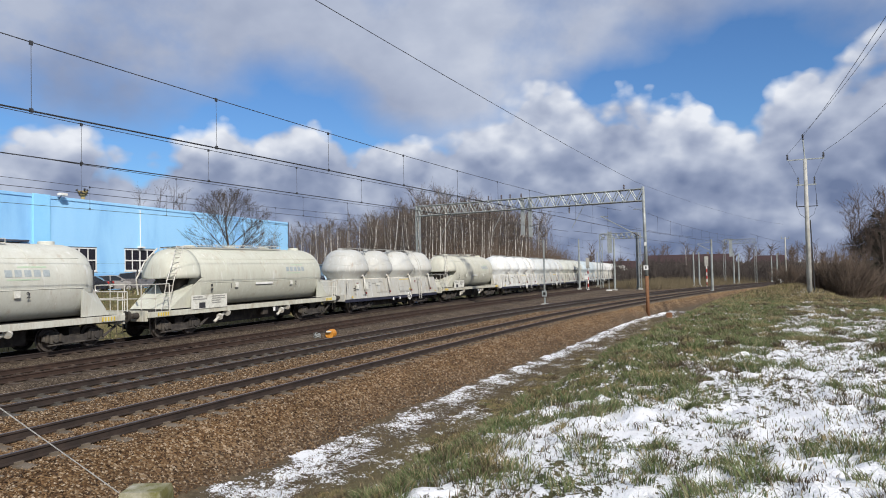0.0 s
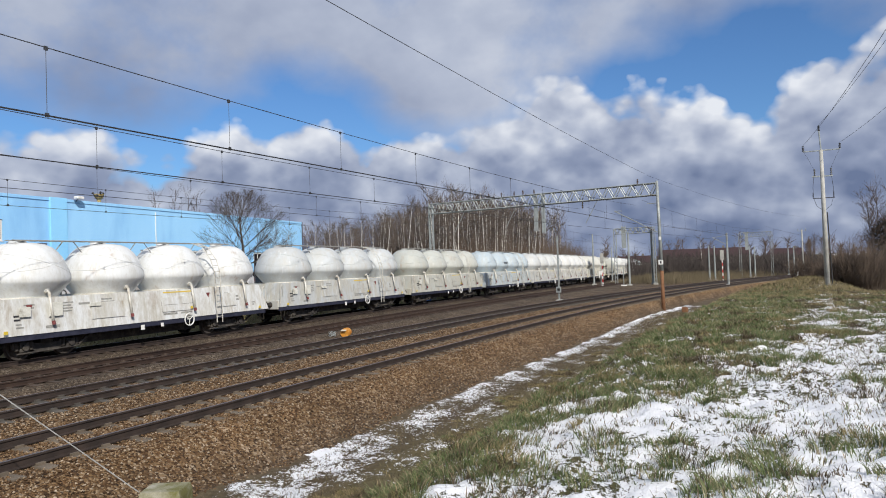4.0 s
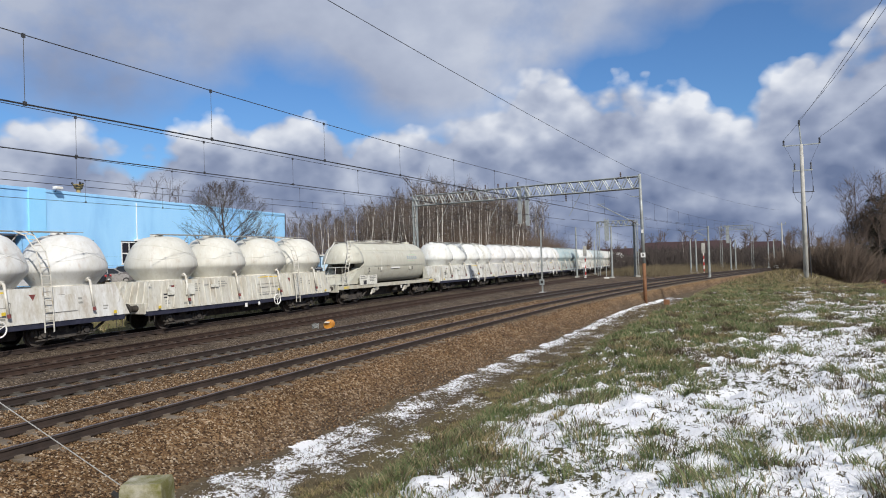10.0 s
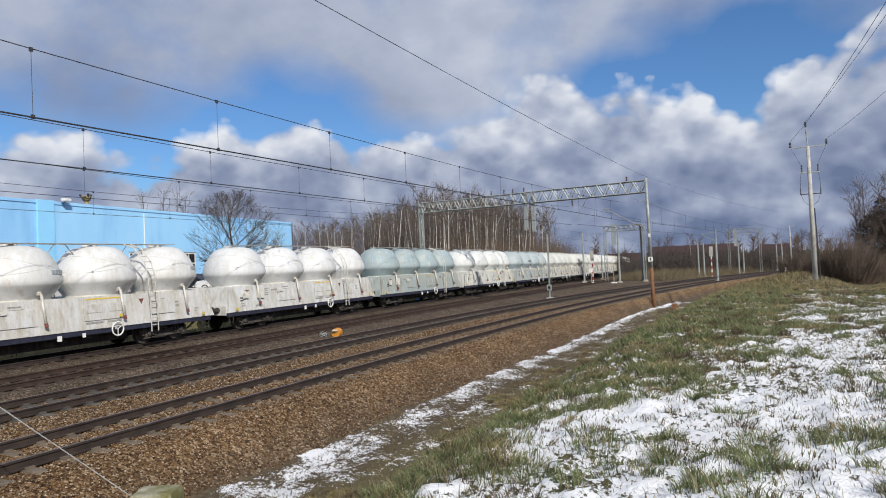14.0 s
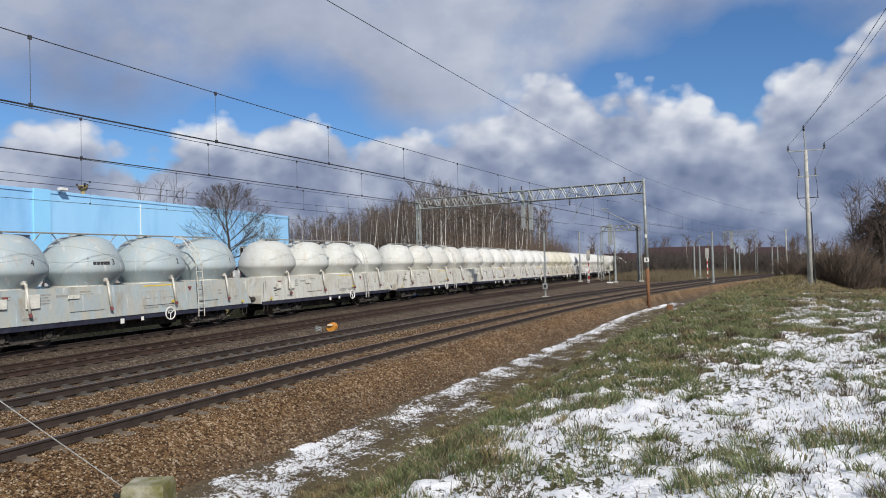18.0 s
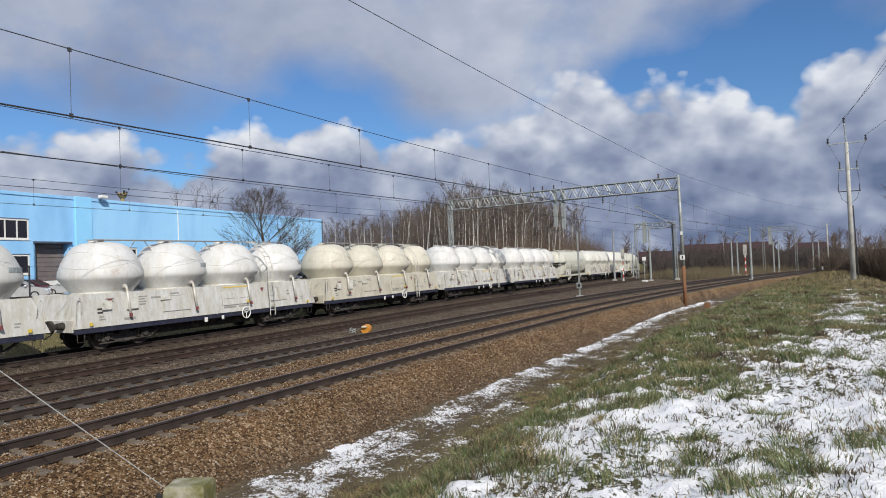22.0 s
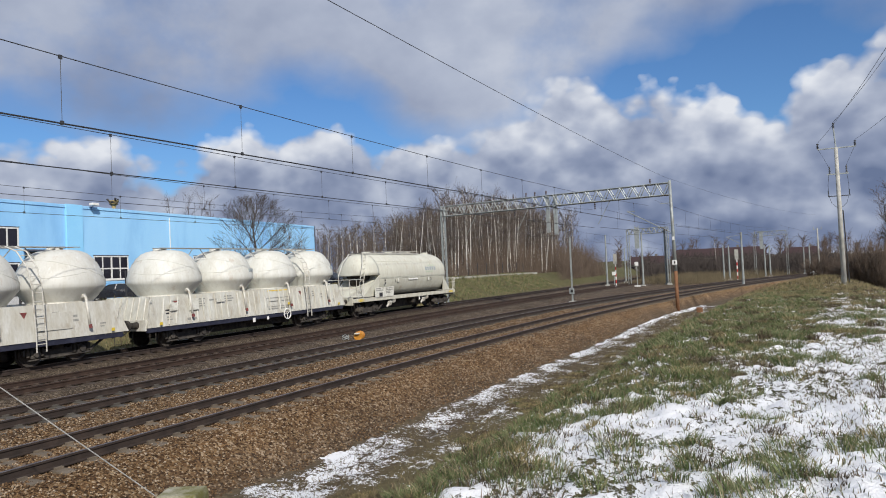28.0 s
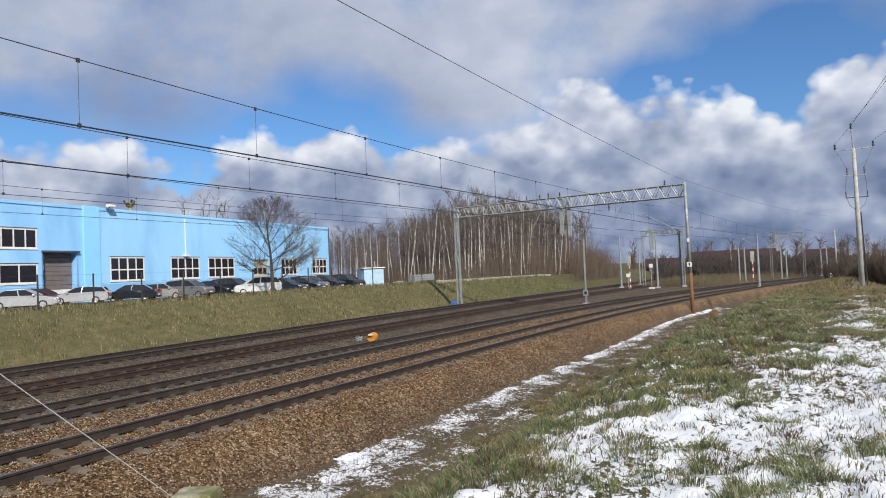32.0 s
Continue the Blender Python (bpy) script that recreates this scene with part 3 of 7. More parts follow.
def main_gantry():
    g = thing("line_gantry", "grey galvanised lattice gantry spanning four railway tracks", "gantry")
    bm = bmesh.new()
    frame_post(bm, GL.x, GL.y, ground_z(GL.x, GL.y) - 0.1, GL.z + 0.05, 0.34, 0.30)
    part("lattice_post", bm, STEEL, g)
    zb = -1.2
    bm = bmesh.new()
    rod(bm, (GR.x + 0.1, GR.y, 1.9), (GR.x, GR.y, GR.z + 0.15), 0.125, 12, 0.105)
    part("mast", bm, STEEL, g, smooth=True)
    bm = bmesh.new()
    rod(bm, (GR.x + 0.12, GR.y, zb), (GR.x + 0.1, GR.y, 1.9), 0.14, 12, 0.127)
    part("mast_foot", bm, STEEL_RUST, g, "rusty brown lower half of the mast", smooth=True)
    for z, w, h, c in ((2.35, 0.34, 0.34, WHITE), (4.15, 0.16, 0.26, WHITE)):
        bm = bmesh.new()
        box(bm, GR.x - w / 2 + 0.08, GR.y - 0.19, z, GR.x + w / 2 + 0.08, GR.y - 0.16, z + h, 0.004)
        pl = part("sign_plate", bm, c, g, "small white plate")
        if w > 0.3:
            bm = bmesh.new()
            box(bm, GR.x + 0.03, GR.y - 0.196, z + 0.08, GR.x + 0.13, GR.y - 0.19, z + 0.27)
            part("sign_bars", bm, BLACK, pl)
    truss(g, GL + Vector((0, 0, -0.02)), GR + Vector((0, 0, -0.02)))
    for k, drop in ((0.515, 2.3), (0.548, 2.5)):
        p = GL + (GR - GL) * k
        bm = bmesh.new()
        box(bm, p.x - 0.14, p.y - 0.12, p.z - drop - 0.75, p.x + 0.14, p.y + 0.12, p.z + (0.35 if k < 0.45 else 0.0), 0.015)
        part("drop_post", bm, STEEL, g)
    for k in (0.09, 0.30, 0.36, 0.42, 0.46, 0.51, 0.93):
        p = GL + (GR - GL) * k
        bm = bmesh.new()
        insulator(bm, p + Vector((0, 0, 0.0)), p + Vector((0, 0, 0.42)), 0.09, 4)
        part("insulator", bm, PORCELAIN, g, "brown ribbed insulator")
    # bracket arm for the nearest track
    hub = Vector((GR.x - 3.2, 53.3, 6.5))
    bm = bmesh.new()
    rod(bm, (GR.x - 0.1, GR.y, 4.75), hub, 0.035, 6)
    rod(bm, hub, (hub.x + 0.55, hub.y, hub.z - 0.02), 0.025, 6)
    rod(bm, (GR.x - 0.1, GR.y, 6.9), (GR.x - 0.75, GR.y, 6.9), 0.025, 6)
    part("bracket_arm", bm, STEEL, g)
    bm = bmesh.new()
    insulator(bm, Vector((GR.x - 0.1, GR.y, 4.75)) * 0.92 + hub * 0.08, Vector((GR.x - 0.1, GR.y, 4.75)) * 0.75 + hub * 0.25)
    part("arm_insulator", bm, PORCELAIN, g)
    for i in (1, 2, 3):
        x = line_x(i, 54.5)
        k = (x - GL.x) / (GR.x - GL.x)
        p = GL + (GR - GL) * k
        bm = bmesh.new()
        rod(bm, (p.x, p.y, p.z - 0.88), (p.x, p.y, 6.9), 0.03, 6)
        rod(bm, (p.x + 1.2, p.y, p.z - 0.88), (p.x + 0.2, p.y, 5.75), 0.025, 6)
        part("hanger", bm, STEEL, g)
        bm = bmesh.new()
        insulator(bm, (p.x, p.y, 7.5), (p.x, p.y, 6.95), 0.08, 4)
        part("hanger_insulator", bm, PORCELAIN, g)
    return g


main_gantry()


def cable(pts, r, n=5):
    """One skinned tube along the points."""
    v, f = tubes([[(*p, r) for p in pts]], n)
    bm = bmesh.new()
    vs = [bm.verts.new(p) for p in v]
    for q in f:
        bm.faces.new([vs[k] for k in q])
    return bm


def wire_points(a, b, sag, n=14):
    a, b = Vector(a), Vector(b)
    return [a + (b - a) * (k / n) - Vector((0, 0, 4 * sag * (k / n) * (1 - k / n))) for k in range(n + 1)]


SUPPORTS = (-13.0, 54.5, 108.0, 165.0)


def overhead(i):
    t = thing("overhead_wire", "thin dark overhead contact wire with droppers", "overhead wire", group="overhead lines above the tracks")
    for a, b in zip(SUPPORTS, SUPPORTS[1:]):
        pa = Vector((line_x(i, a) + 0.25, a, dip(a)))
        pb = Vector((line_x(i, b) - 0.25, b, dip(b)))
        lo_a, lo_b, hi_a, hi_b = (p + Vector((0, 0, z)) for p, z in ((pa, 5.62), (pb, 5.62), (pa, 7.15 if i else 7.41), (pb, 7.05)))
        n = 16
        contact = wire_points(lo_a, lo_b, 0.0, 2)
        sag = 0.55 if i else 0.61
        mess = wire_points(hi_a, hi_b, sag, n)
        near = a < 60
        for pts, r in ((contact, 0.010), (mess, 0.0095)):
            bm = cable(pts, r if near else 0.014)
            part("contact_wire" if pts is contact else "messenger_wire", bm, WIRE, t)
        if i < 2:
            bm = cable([p + Vector((0.05, 0, 0)) for p in contact], 0.009)
            part("contact_wire", bm, WIRE, t)
        step = 4.2 if near else 9.0
        y = a + 3.9
        while y < b - 2:
            k = (y - a) / (b - a)
            c, m = lo_a + (lo_b - lo_a) * k, hi_a + (hi_b - hi_a) * k - Vector((0, 0, 4 * sag * k * (1 - k)))
            bm = bmesh.new()
            rod(bm, c, m, 0.006, 4)
            box(bm, c.x - 0.015, c.y - 0.03, c.z - 0.02, c.x + 0.015, c.y + 0.03, c.z + 0.05)
            box(bm, m.x - 0.015, m.y - 0.03, m.z - 0.05, m.x + 0.015, m.y + 0.03, m.z + 0.02)
            part("dropper", bm, WIRE, t)
            y += step
    return t


for i in range(4):
    overhead(i)


def feeder():
    t = thing("feeder_wire", "single dark feeder wire strung along the mast tops", "overhead wire")
    bm = bmesh.new()
    pipe(bm, wire_points((-9.2, -14.0, 9.3), (GR.x - 0.35, GR.y, 8.85), 0.35, 20), 0.010, 6)
    pipe(bm, wire_points((GR.x - 0.35, GR.y, 8.85), (line_x(0, 108) + 4.5, 108, 7.9), 0.5, 10), 0.007, 5)
    part("cable", bm, WIRE, t)
    return t


feeder()


def plain_mast(x, y, h, lattice=False, arm=0.0, label="slim grey steel catenary mast by the tracks"):
    g = thing("catenary_mast", label, "mast", group="catenary masts")
    z = ground_z(x, y) - 0.15
    if x < line_x(0, y) + 2.0:
        z = dip(y) - 0.35
    bm = bmesh.new()
    if lattice:
        frame_post(bm, x, y, z, z + h, 0.3, 0.26)
    else:
        rod(bm, (x, y, z), (x, y, z + h), 0.15, 10, 0.10)
    part("post", bm, STEEL, g)
    bm = bmesh.new()
    box(bm, x - 0.3, y - 0.3, z - 0.1, x + 0.3, y + 0.3, z + 0.25, 0.03)
    part("footing", bm, CONCRETE, g)
    if arm:
        bm = bmesh.new()
        rod(bm, (x, y, z + h - 1.4), (x + arm, y, z + h - 0.5), 0.035, 5)
        rod(bm, (x, y, z + h - 0.3), (x + arm, y, z + h - 0.5), 0.025, 5)
        part("bracket_arm", bm, STEEL, g)
    return g


def far_gantry(x0, x1, y, h, group="far gantries"):
    g = thing("line_gantry", "pale grey lattice gantry over the distant tracks", "gantry", group=group)
    z = dip(y)
    for x in (x0, x1):
        bm = bmesh.new()
        frame_post(bm, x, y, z - 0.6, z + h, 0.36, 0.3)
        part("lattice_post", bm, STEEL, g)
    truss(g, (x0, y, z + h), (x1, y, z + h), 0.8, 0.5, 14)
    return g


def birch_paths(rng, h, branches=26, twigs=9):
    trunk = limb(rng, (0, 0, -0.2), (rng.uniform(-0.08, 0.08), rng.uniform(-0.08, 0.08), 1), h * 0.93, h * 0.0080, 8, 0.045, 0.03, 0.18)
    out = []
    for k in range(branches):
        u = 0.34 + 0.64 * (k / branches) ** 0.9
        p, d = along_path(trunk, u)
        a = rng.uniform(0, 2 * math.pi)
        side = Vector((math.cos(a), math.sin(a), rng.uniform(0.7, 1.5)))
        b = limb(rng, p[:3], side, h * rng.uniform(0.10, 0.20) * (1.15 - 0.5 * u), max(0.012, p[3] * 0.38), 4, 0.14, 0.05)
        out.append(b)
        for _ in range(twigs):
            q, e = along_path(b, rng.uniform(0.25, 1.0))
            t = e + Vector((rng.uniform(-0.8, 0.8), rng.uniform(-0.8, 0.8), rng.uniform(-0.35, 0.7)))
            out.append(limb(rng, q[:3], t, rng.uniform(0.5, 1.2), 0.011, 2, 0.2, 0.0, 0.6))
    return trunk, out


BIRCH_BARK = mat("birch bark", (0.46, 0.44, 0.40), (0.74, 0.72, 0.67), 3, 0.85, 0, 0.2, 40, (0.09, 0.075, 0.06), 2.6, (0.52, 0.60), (1, 1, 2.5))
TWIG = mat("bare twigs", (0.065, 0.048, 0.040), (0.12, 0.088, 0.07), 2, 0.9)
BARK_DARK = mat("dark bark", (0.042, 0.034, 0.029), (0.085, 0.068, 0.056), 6, 0.9, 0, 0.2, 40)
SCRUB = mat("brown undergrowth", (0.078, 0.058, 0.044), (0.135, 0.10, 0.075), 1, 0.95)
CONIFER = mat("dark evergreen", (0.022, 0.026, 0.016), (0.05, 0.052, 0.03), 3, 0.9)


HAZE = mat("fine birch twigs", (0.078, 0.062, 0.051), (0.14, 0.113, 0.094), 2, 0.9)


def wood_ground(x, y):
    return ground_z(x, y)


def wood_height(x, y):
    """How tall the wood stands, tallest in its middle; its edges thin out."""
    return lerp_rows(((-1.0, 7.5), (-0.83, 8.5), (-0.64, 10.0), (-0.53, 12.2), (-0.44, 14.2), (-0.37, 12.6), (-0.30, 12.3), (-0.265, 11.0), (-0.24, 7.5), (0.0, 6.0)), x / y) * (0.55 + 0.45 * y / 105)


def birch_wood():
    protos = []
    for k in range(7):
        rng = random.Random(50 + k)
        trunk, crown = birch_paths(rng, 10.0)
        t = thing("birch_tree", "tall bare birch tree with pale trunk", "tree", group="birches of the wood")
        v, f = tubes([trunk], 7)
        mesh_of("trunk", v, f, BIRCH_BARK, t, True)
        v, f = tubes(crown, 3)
        mesh_of("crown", v, f, HAZE, t)
        protos.append(t)
    rng = random.Random(8)
    spots = []
    tries = 0
    while len(spots) < 225 and tries < 6000:
        tries += 1
        y = rng.uniform(64, 150)
        x = line_x(3, y) - 10.8 - rng.uniform(0, 1) ** 1.6 * 34
        if (x < -55 and y < 88) or (x > -48 and y < 76):
            continue
        if x / y > -0.24 - max(0, (y - 110)) * 0.0012 or x / y < -0.83:
            continue
        if any((x - a) ** 2 + (y - b) ** 2 < 1.4 for a, b, _ in spots):
            continue
        spots.append((x, y, 0.1 * wood_height(x, y) * rng.uniform(0.78, 1.05)))
    used = 0
    for x, y, s in spots:
        m = pose(x, y, wood_ground(x, y), rng.uniform(-3, 3), rng.uniform(-3, 3), rng.uniform(0, 360)) @ Matrix.Scale(s, 4)
        if used < 7:
            ob = protos[used]
            ob.matrix_basis = m
        else:
            ob = copy_thing(protos[rng.randrange(7)], m)
            ob.scale = (s, s, s)
        used += 1
    # farther stems and undergrowth that nobody could count
    paths = []
    rng = random.Random(17)
    for k in range(420):
        y = rng.uniform(84, 170)
        x = line_x(3, y) - rng.uniform(14, 60)
        if x / y > -0.245 or x / y < -1.0 or (x < -55 and y < 86):
            continue
        z, h = wood_ground(x, y), wood_height(x, y) * rng.uniform(0.75, 0.98)
        paths.append(limb(rng, (x, y, z), (0, 0, 1), h, 0.07, 5, 0.05, 0.03, 0.2))
        for _ in range(32):
            u = rng.uniform(0.15, 0.97)
            p, d = along_path(paths[-1] if len(paths[-1]) == 6 else paths[-1], min(u, 0.97))
            base = (x, y, z + h * u)
            paths.append(limb(rng, base, (rng.uniform(-1, 1), rng.uniform(-1, 1), rng.uniform(0.4, 1.6)), rng.uniform(0.8, 2.1), 0.022, 2, 0.2, 0.0, 0.3))
            paths[-2], paths[-1] = paths[-1], paths[-2]
    v, f = tubes(paths, 3)
    tagged(mesh_of("far_wood", v, f, HAZE), "dense brown bare wood behind the birches", "wood", kind="stuff")
    paths = []
    for k in range(15000):
        y = rng.uniform(62, 150)
        x = line_x(3, y) - 10.5 - rng.uniform(0, 1) ** 1.4 * 26
        if x / y > -0.235 or x / y < -0.86 or (x < -55 and y < 86) or y < 76:
            continue
        z = wood_ground(x, y)
        paths.append(limb(rng, (x, y, z - 0.1), (rng.uniform(-0.35, 0.35), rng.uniform(-0.35, 0.35), 1), rng.uniform(0.8, 3.6) + (rng.uniform(0, 4.5) if y > 88 else 0), 0.024, 2, 0.15, 0.0, 0.3))
    for k in range(9000):
        y = rng.uniform(88, 150)
        x = y * rng.uniform(-0.285, -0.222) - rng.uniform(0, 2.5)
        if line_x(3, min(y, 190)) - x < 5.0:
            continue
        z = wood_ground(x, y)
        paths.append(limb(rng, (x, y, z - 0.1), (rng.uniform(-0.5, 0.5), rng.uniform(-0.5, 0.5), 1), rng.uniform(1.5, 7.5) * (1 if y < 125 else 0.8), 0.02, 2, 0.2, 0.0, 0.3))
    v, f = tubes(paths, 3)
    tagged(mesh_of("undergrowth", v, f, SCRUB), "dense brown leafless undergrowth at the wood's edge", "undergrowth", kind="stuff")


birch_wood()


def yard_tree():
    """The broad bare tree between the parked cars."""
    t = thing("bare_tree", "broad bare tree with many rising branches by the car park", "tree", at=pose(-39.5, 45.1, ground_z(-39.5, 45.1)) @ Matrix.Scale(0.95, 4))
    rng = random.Random(21)
    trunk = limb(rng, (0, 0, -0.2), (0, 0, 1), 7.2, 0.19, 8, 0.05, 0.02, 0.12)
    v, f = tubes([trunk], 8)
    mesh_of("trunk", v, f, BARK_DARK, t, True)
    paths = []

    def room(p, d):
        """How far from p along d the rounded outline of the crown lies."""
        q, e = Vector((p[0] / 4.7, p[1] / 4.7, (p[2] - 4.9) / 4.0)), Vector((d.x / 4.7, d.y / 4.7, d.z / 4.0))
        a, b, c = e.dot(e), q.dot(e), q.dot(q) - 1
        return (-b + math.sqrt(max(0.0, b * b - a * c))) / a * rng.uniform(0.72, 1.12)

    def grow(p, d, r, level):
        d = d.normalized()
        l = room(p, d) * (rng.uniform(0.62, 0.92) if level else rng.uniform(0.35, 0.9))
        l = min(l, (0.9, 1.5, 2.6, 6.0)[level])
        if l < 0.12:
            return
        b = limb(rng, p, d, l, r, 5, 0.10, 0.03 if level else 0.0, 0.35)
        paths.append(b)
        if level == 0:
            return
        for _ in range((0, 4, 6, 7)[level]):
            q, e = along_path(b, rng.uniform(0.15, 0.95))
            grow(q[:3], e + Vector((rng.uniform(-0.75, 0.75), rng.uniform(-0.75, 0.75), rng.uniform(-0.25, 0.45))), max(0.008, q[3] * 0.55), level - 1)

    for k in range(17):
        u = 0.20 + 0.66 * (k / 16)
        p, d = along_path(trunk, u)
        a = k * 2.4 + rng.uniform(-0.3, 0.3)
        rise = radians(6 + 68 * (k / 16) ** 1.2)
        grow(p[:3], Vector((math.cos(rise) * math.cos(a), math.cos(rise) * math.sin(a), math.sin(rise))), max(0.03, p[3] * 0.5), 3)
    v, f = tubes(paths, 3)
    mesh_of("crown", v, f, BARK_DARK, t)


yard_tree()


# factory hall
BLUE = mat("sky-blue wall", (0.30, 0.61, 0.93), (0.35, 0.66, 0.96), 0.35, 0.75, 0, 0.1, 30, (0.20, 0.46, 0.80), 0.25, (0.5, 0.75), (1, 1, 0.3))
BLUE_LIGHT = mat("bright blue pilaster", (0.26, 0.62, 0.95), (0.30, 0.66, 0.97), 0.5, 0.7, 0, 0.1, 30)
BLUE_LOW = mat("darker blue plinth", (0.19, 0.46, 0.80), (0.23, 0.50, 0.84), 0.5, 0.75, 0, 0.1, 30)
TRIM = mat("dark roof trim", (0.05, 0.06, 0.09), (0.09, 0.10, 0.14), 2, 0.6)
PANE = glass("window glass", (0.018, 0.016, 0.022))
SHUTTER = mat("grey-brown roller door", (0.14, 0.12, 0.12), (0.20, 0.17, 0.16), 3, 0.6)
BEIGE = mat("beige door", (0.50, 0.47, 0.38), (0.58, 0.55, 0.46), 3, 0.7)
SIREN = mat("beige siren paint", (0.36, 0.28, 0.12), (0.46, 0.36, 0.17), 4, 0.6)
WALL_O, WALL_D = Vector((-50.64, 67.89, 0)), Vector((-0.136, 0.99, 0)).normalized()
WALL_N = Vector((WALL_D.y, -WALL_D.x, 0))
HALL = 1.22      # the hall's own unit, in metres
FACE = Matrix.Translation(EYE) @ Matrix.Scale(HALL, 4) @ Matrix.Translation((0, 0, -EYE[2])) @ Matrix(((WALL_D.x, -WALL_N.x, 0, WALL_O.x), (WALL_D.y, -WALL_N.y, 0, WALL_O.y), (0, 0, 1, 0), (0, 0, 0, 1)))


def factory():
    """Built along x (0 at the far corner, the hall runs to -x), y into the hall."""
    t = thing("factory_hall", "long sky-blue factory hall with white-framed windows", "building", at=FACE)
    opens = [(-33.45, -30.0, 3.10, 4.93, 4, 2), (-27.0, -23.4, 3.10, 4.93, 4, 2), (-22.2, -18.4, 3.10, 4.93, 4, 2), (-10.4, -7.25, 3.10, 4.85, 4, 2), (-4.0, -0.6, 3.10, 4.82, 4, 2),
             (-46.4, -39.6, 5.45, 6.78, 8, 1), (-46.4, -39.6, 3.15, 4.45, 5, 1)]
    door = (-39.15, -36.45, 1.4, 5.22)
    beige = (-15.3, -12.6, 1.4, 4.75)
    holes = [o[:4] for o in opens] + [door, beige]
    xs = sorted({-70.0, 0.0, *[h[0] for h in holes], *[h[1] for h in holes]})
    zs = sorted({1.3, 2.9, 8.4, *[h[2] for h in holes], *[h[3] for h in holes]})
    up, low = bmesh.new(), bmesh.new()
    for x0, x1 in zip(xs, xs[1:]):
        run = None
        for z0, z1 in zip(zs, zs[1:]):
            mx, mz = (x0 + x1) / 2, (z0 + z1) / 2
            if any(h[0] < mx < h[1] and h[2] < mz < h[3] for h in holes):
                continue
            box(low if mz < 2.9 else up, x0, 0, z0, x1, 0.4, z1)
    part("wall", up, BLUE, t)
    part("plinth", low, BLUE_LOW, t)
    bm = bmesh.new()
    box(bm, -70, 29.6, 1.3, 0, 30, 8.4)
    part("wall", bm, BLUE, t)
    for x in (-70.0, -0.4):
        bm = bmesh.new()
        box(bm, x, 0.4, 1.3, x + 0.4, 29.6, 8.4)
        part("wall", bm, BLUE, t)
    bm = bmesh.new()
    box(bm, -70, 0.0, 8.4, 0, 30, 8.55)
    roof = part("roof", bm, TRIM, t)
    bm = bmesh.new()
    box(bm, -70.1, -0.06, 8.36, 0.06, 0.3, 8.58, 0.02)
    part("parapet", bm, BLUE, t)
    bm = bmesh.new()
    box(bm, 0.0, -0.1, 1.4, 0.12, 0.1, 8.6, 0.02)
    part("corner_trim", bm, TRIM, t)
    bm = bmesh.new()
    box(bm, -35.9, -0.14, 1.3, -34.45, 0.0, 8.62, 0.02)
    part("pilaster", bm, BLUE_LIGHT, t)
    bm = bmesh.new()
    rod(bm, (-25.2, -0.06, 5.1), (-25.2, -0.06, 8.2), 0.04, 6)
    box(bm, -25.5, -0.3, 5.0, -24.9, -0.02, 5.14)
    part("downpipe", bm, WHITE, t)
    for x0, x1, z0, z1, nx, nz in opens:
        w = new("window")
        w.parent = t
        bm = bmesh.new()
        for a, b, c, d in ((x0, x1, z0, z0 + 0.10), (x0, x1, z1 - 0.10, z1), (x0, x0 + 0.10, z0 + 0.1, z1 - 0.1), (x1 - 0.10, x1, z0 + 0.1, z1 - 0.1)):
            box(bm, a, -0.012, c, b, 0.14, d)
        for k in range(1, nx):
            x = x0 + (x1 - x0) * k / nx
            wd = 0.07 if nx == 4 and k == 2 else 0.045
            box(bm, x - wd, -0.008, z0 + 0.1, x + wd, 0.13, z1 - 0.1)
        if nz > 1:
            z = z0 + (z1 - z0) * 0.47
            for k in range(nx):
                a, b = x0 + (x1 - x0) * k / nx, x0 + (x1 - x0) * (k + 1) / nx
                box(bm, a + 0.08, -0.004, z - 0.05, b - 0.08, 0.125, z + 0.05)
        part("window_frame", bm, WHITE, w, "white window frame")
        bm = bmesh.new()
        box(bm, x0 - 0.04, -0.03, z1 + 0.003, x1 + 0.04, 0.05, z1 + 0.055)
        part("lintel", bm, TRIM, w)
        bm = bmesh.new()
        box(bm, x0 - 0.05, -0.05, z0 - 0.06, x1 + 0.05, 0.02, z0 - 0.003)
        part("window_sill", bm, WHITE, w)
        for k in range(nx):
            for j in range(nz):
                a, b = x0 + (x1 - x0) * k / nx, x0 + (x1 - x0) * (k + 1) / nx
                c, d = z0 + (z1 - z0) * 0.47 * j, (z0 + (z1 - z0) * 0.47) if j == 0 and nz > 1 else z1
                if nz > 1 and j == 1:
                    c = z0 + (z1 - z0) * 0.47
                bm = bmesh.new()
                box(bm, a + 0.03, 0.02, c + 0.03, b - 0.03, 0.035, d - 0.03)
                part("pane", bm, PANE, w)
        bm = bmesh.new()
        box(bm, x0, 0.55, z0, x1, 0.6, z1)
        part("blind", bm, SHUTTER, w)
    d = new("roller_door")
    d.parent = t
    for k in range(12):
        z0 = 1.4 + (door[3] - 1.4) * k / 12
        bm = bmesh.new()
        box(bm, door[0], 0.5, z0 + 0.01, door[1], 0.56, z0 + (door[3] - 1.4) / 12 - 0.01)
        part("door_slat", bm, WHITE if k < 4 else SHUTTER, d)
    bm = bmesh.new()
    box(bm, door[0] - 0.15, -0.2, door[3] + 0.003, door[1] + 0.15, 0.1, door[3] + 0.12)
    part("canopy", bm, TRIM, d)
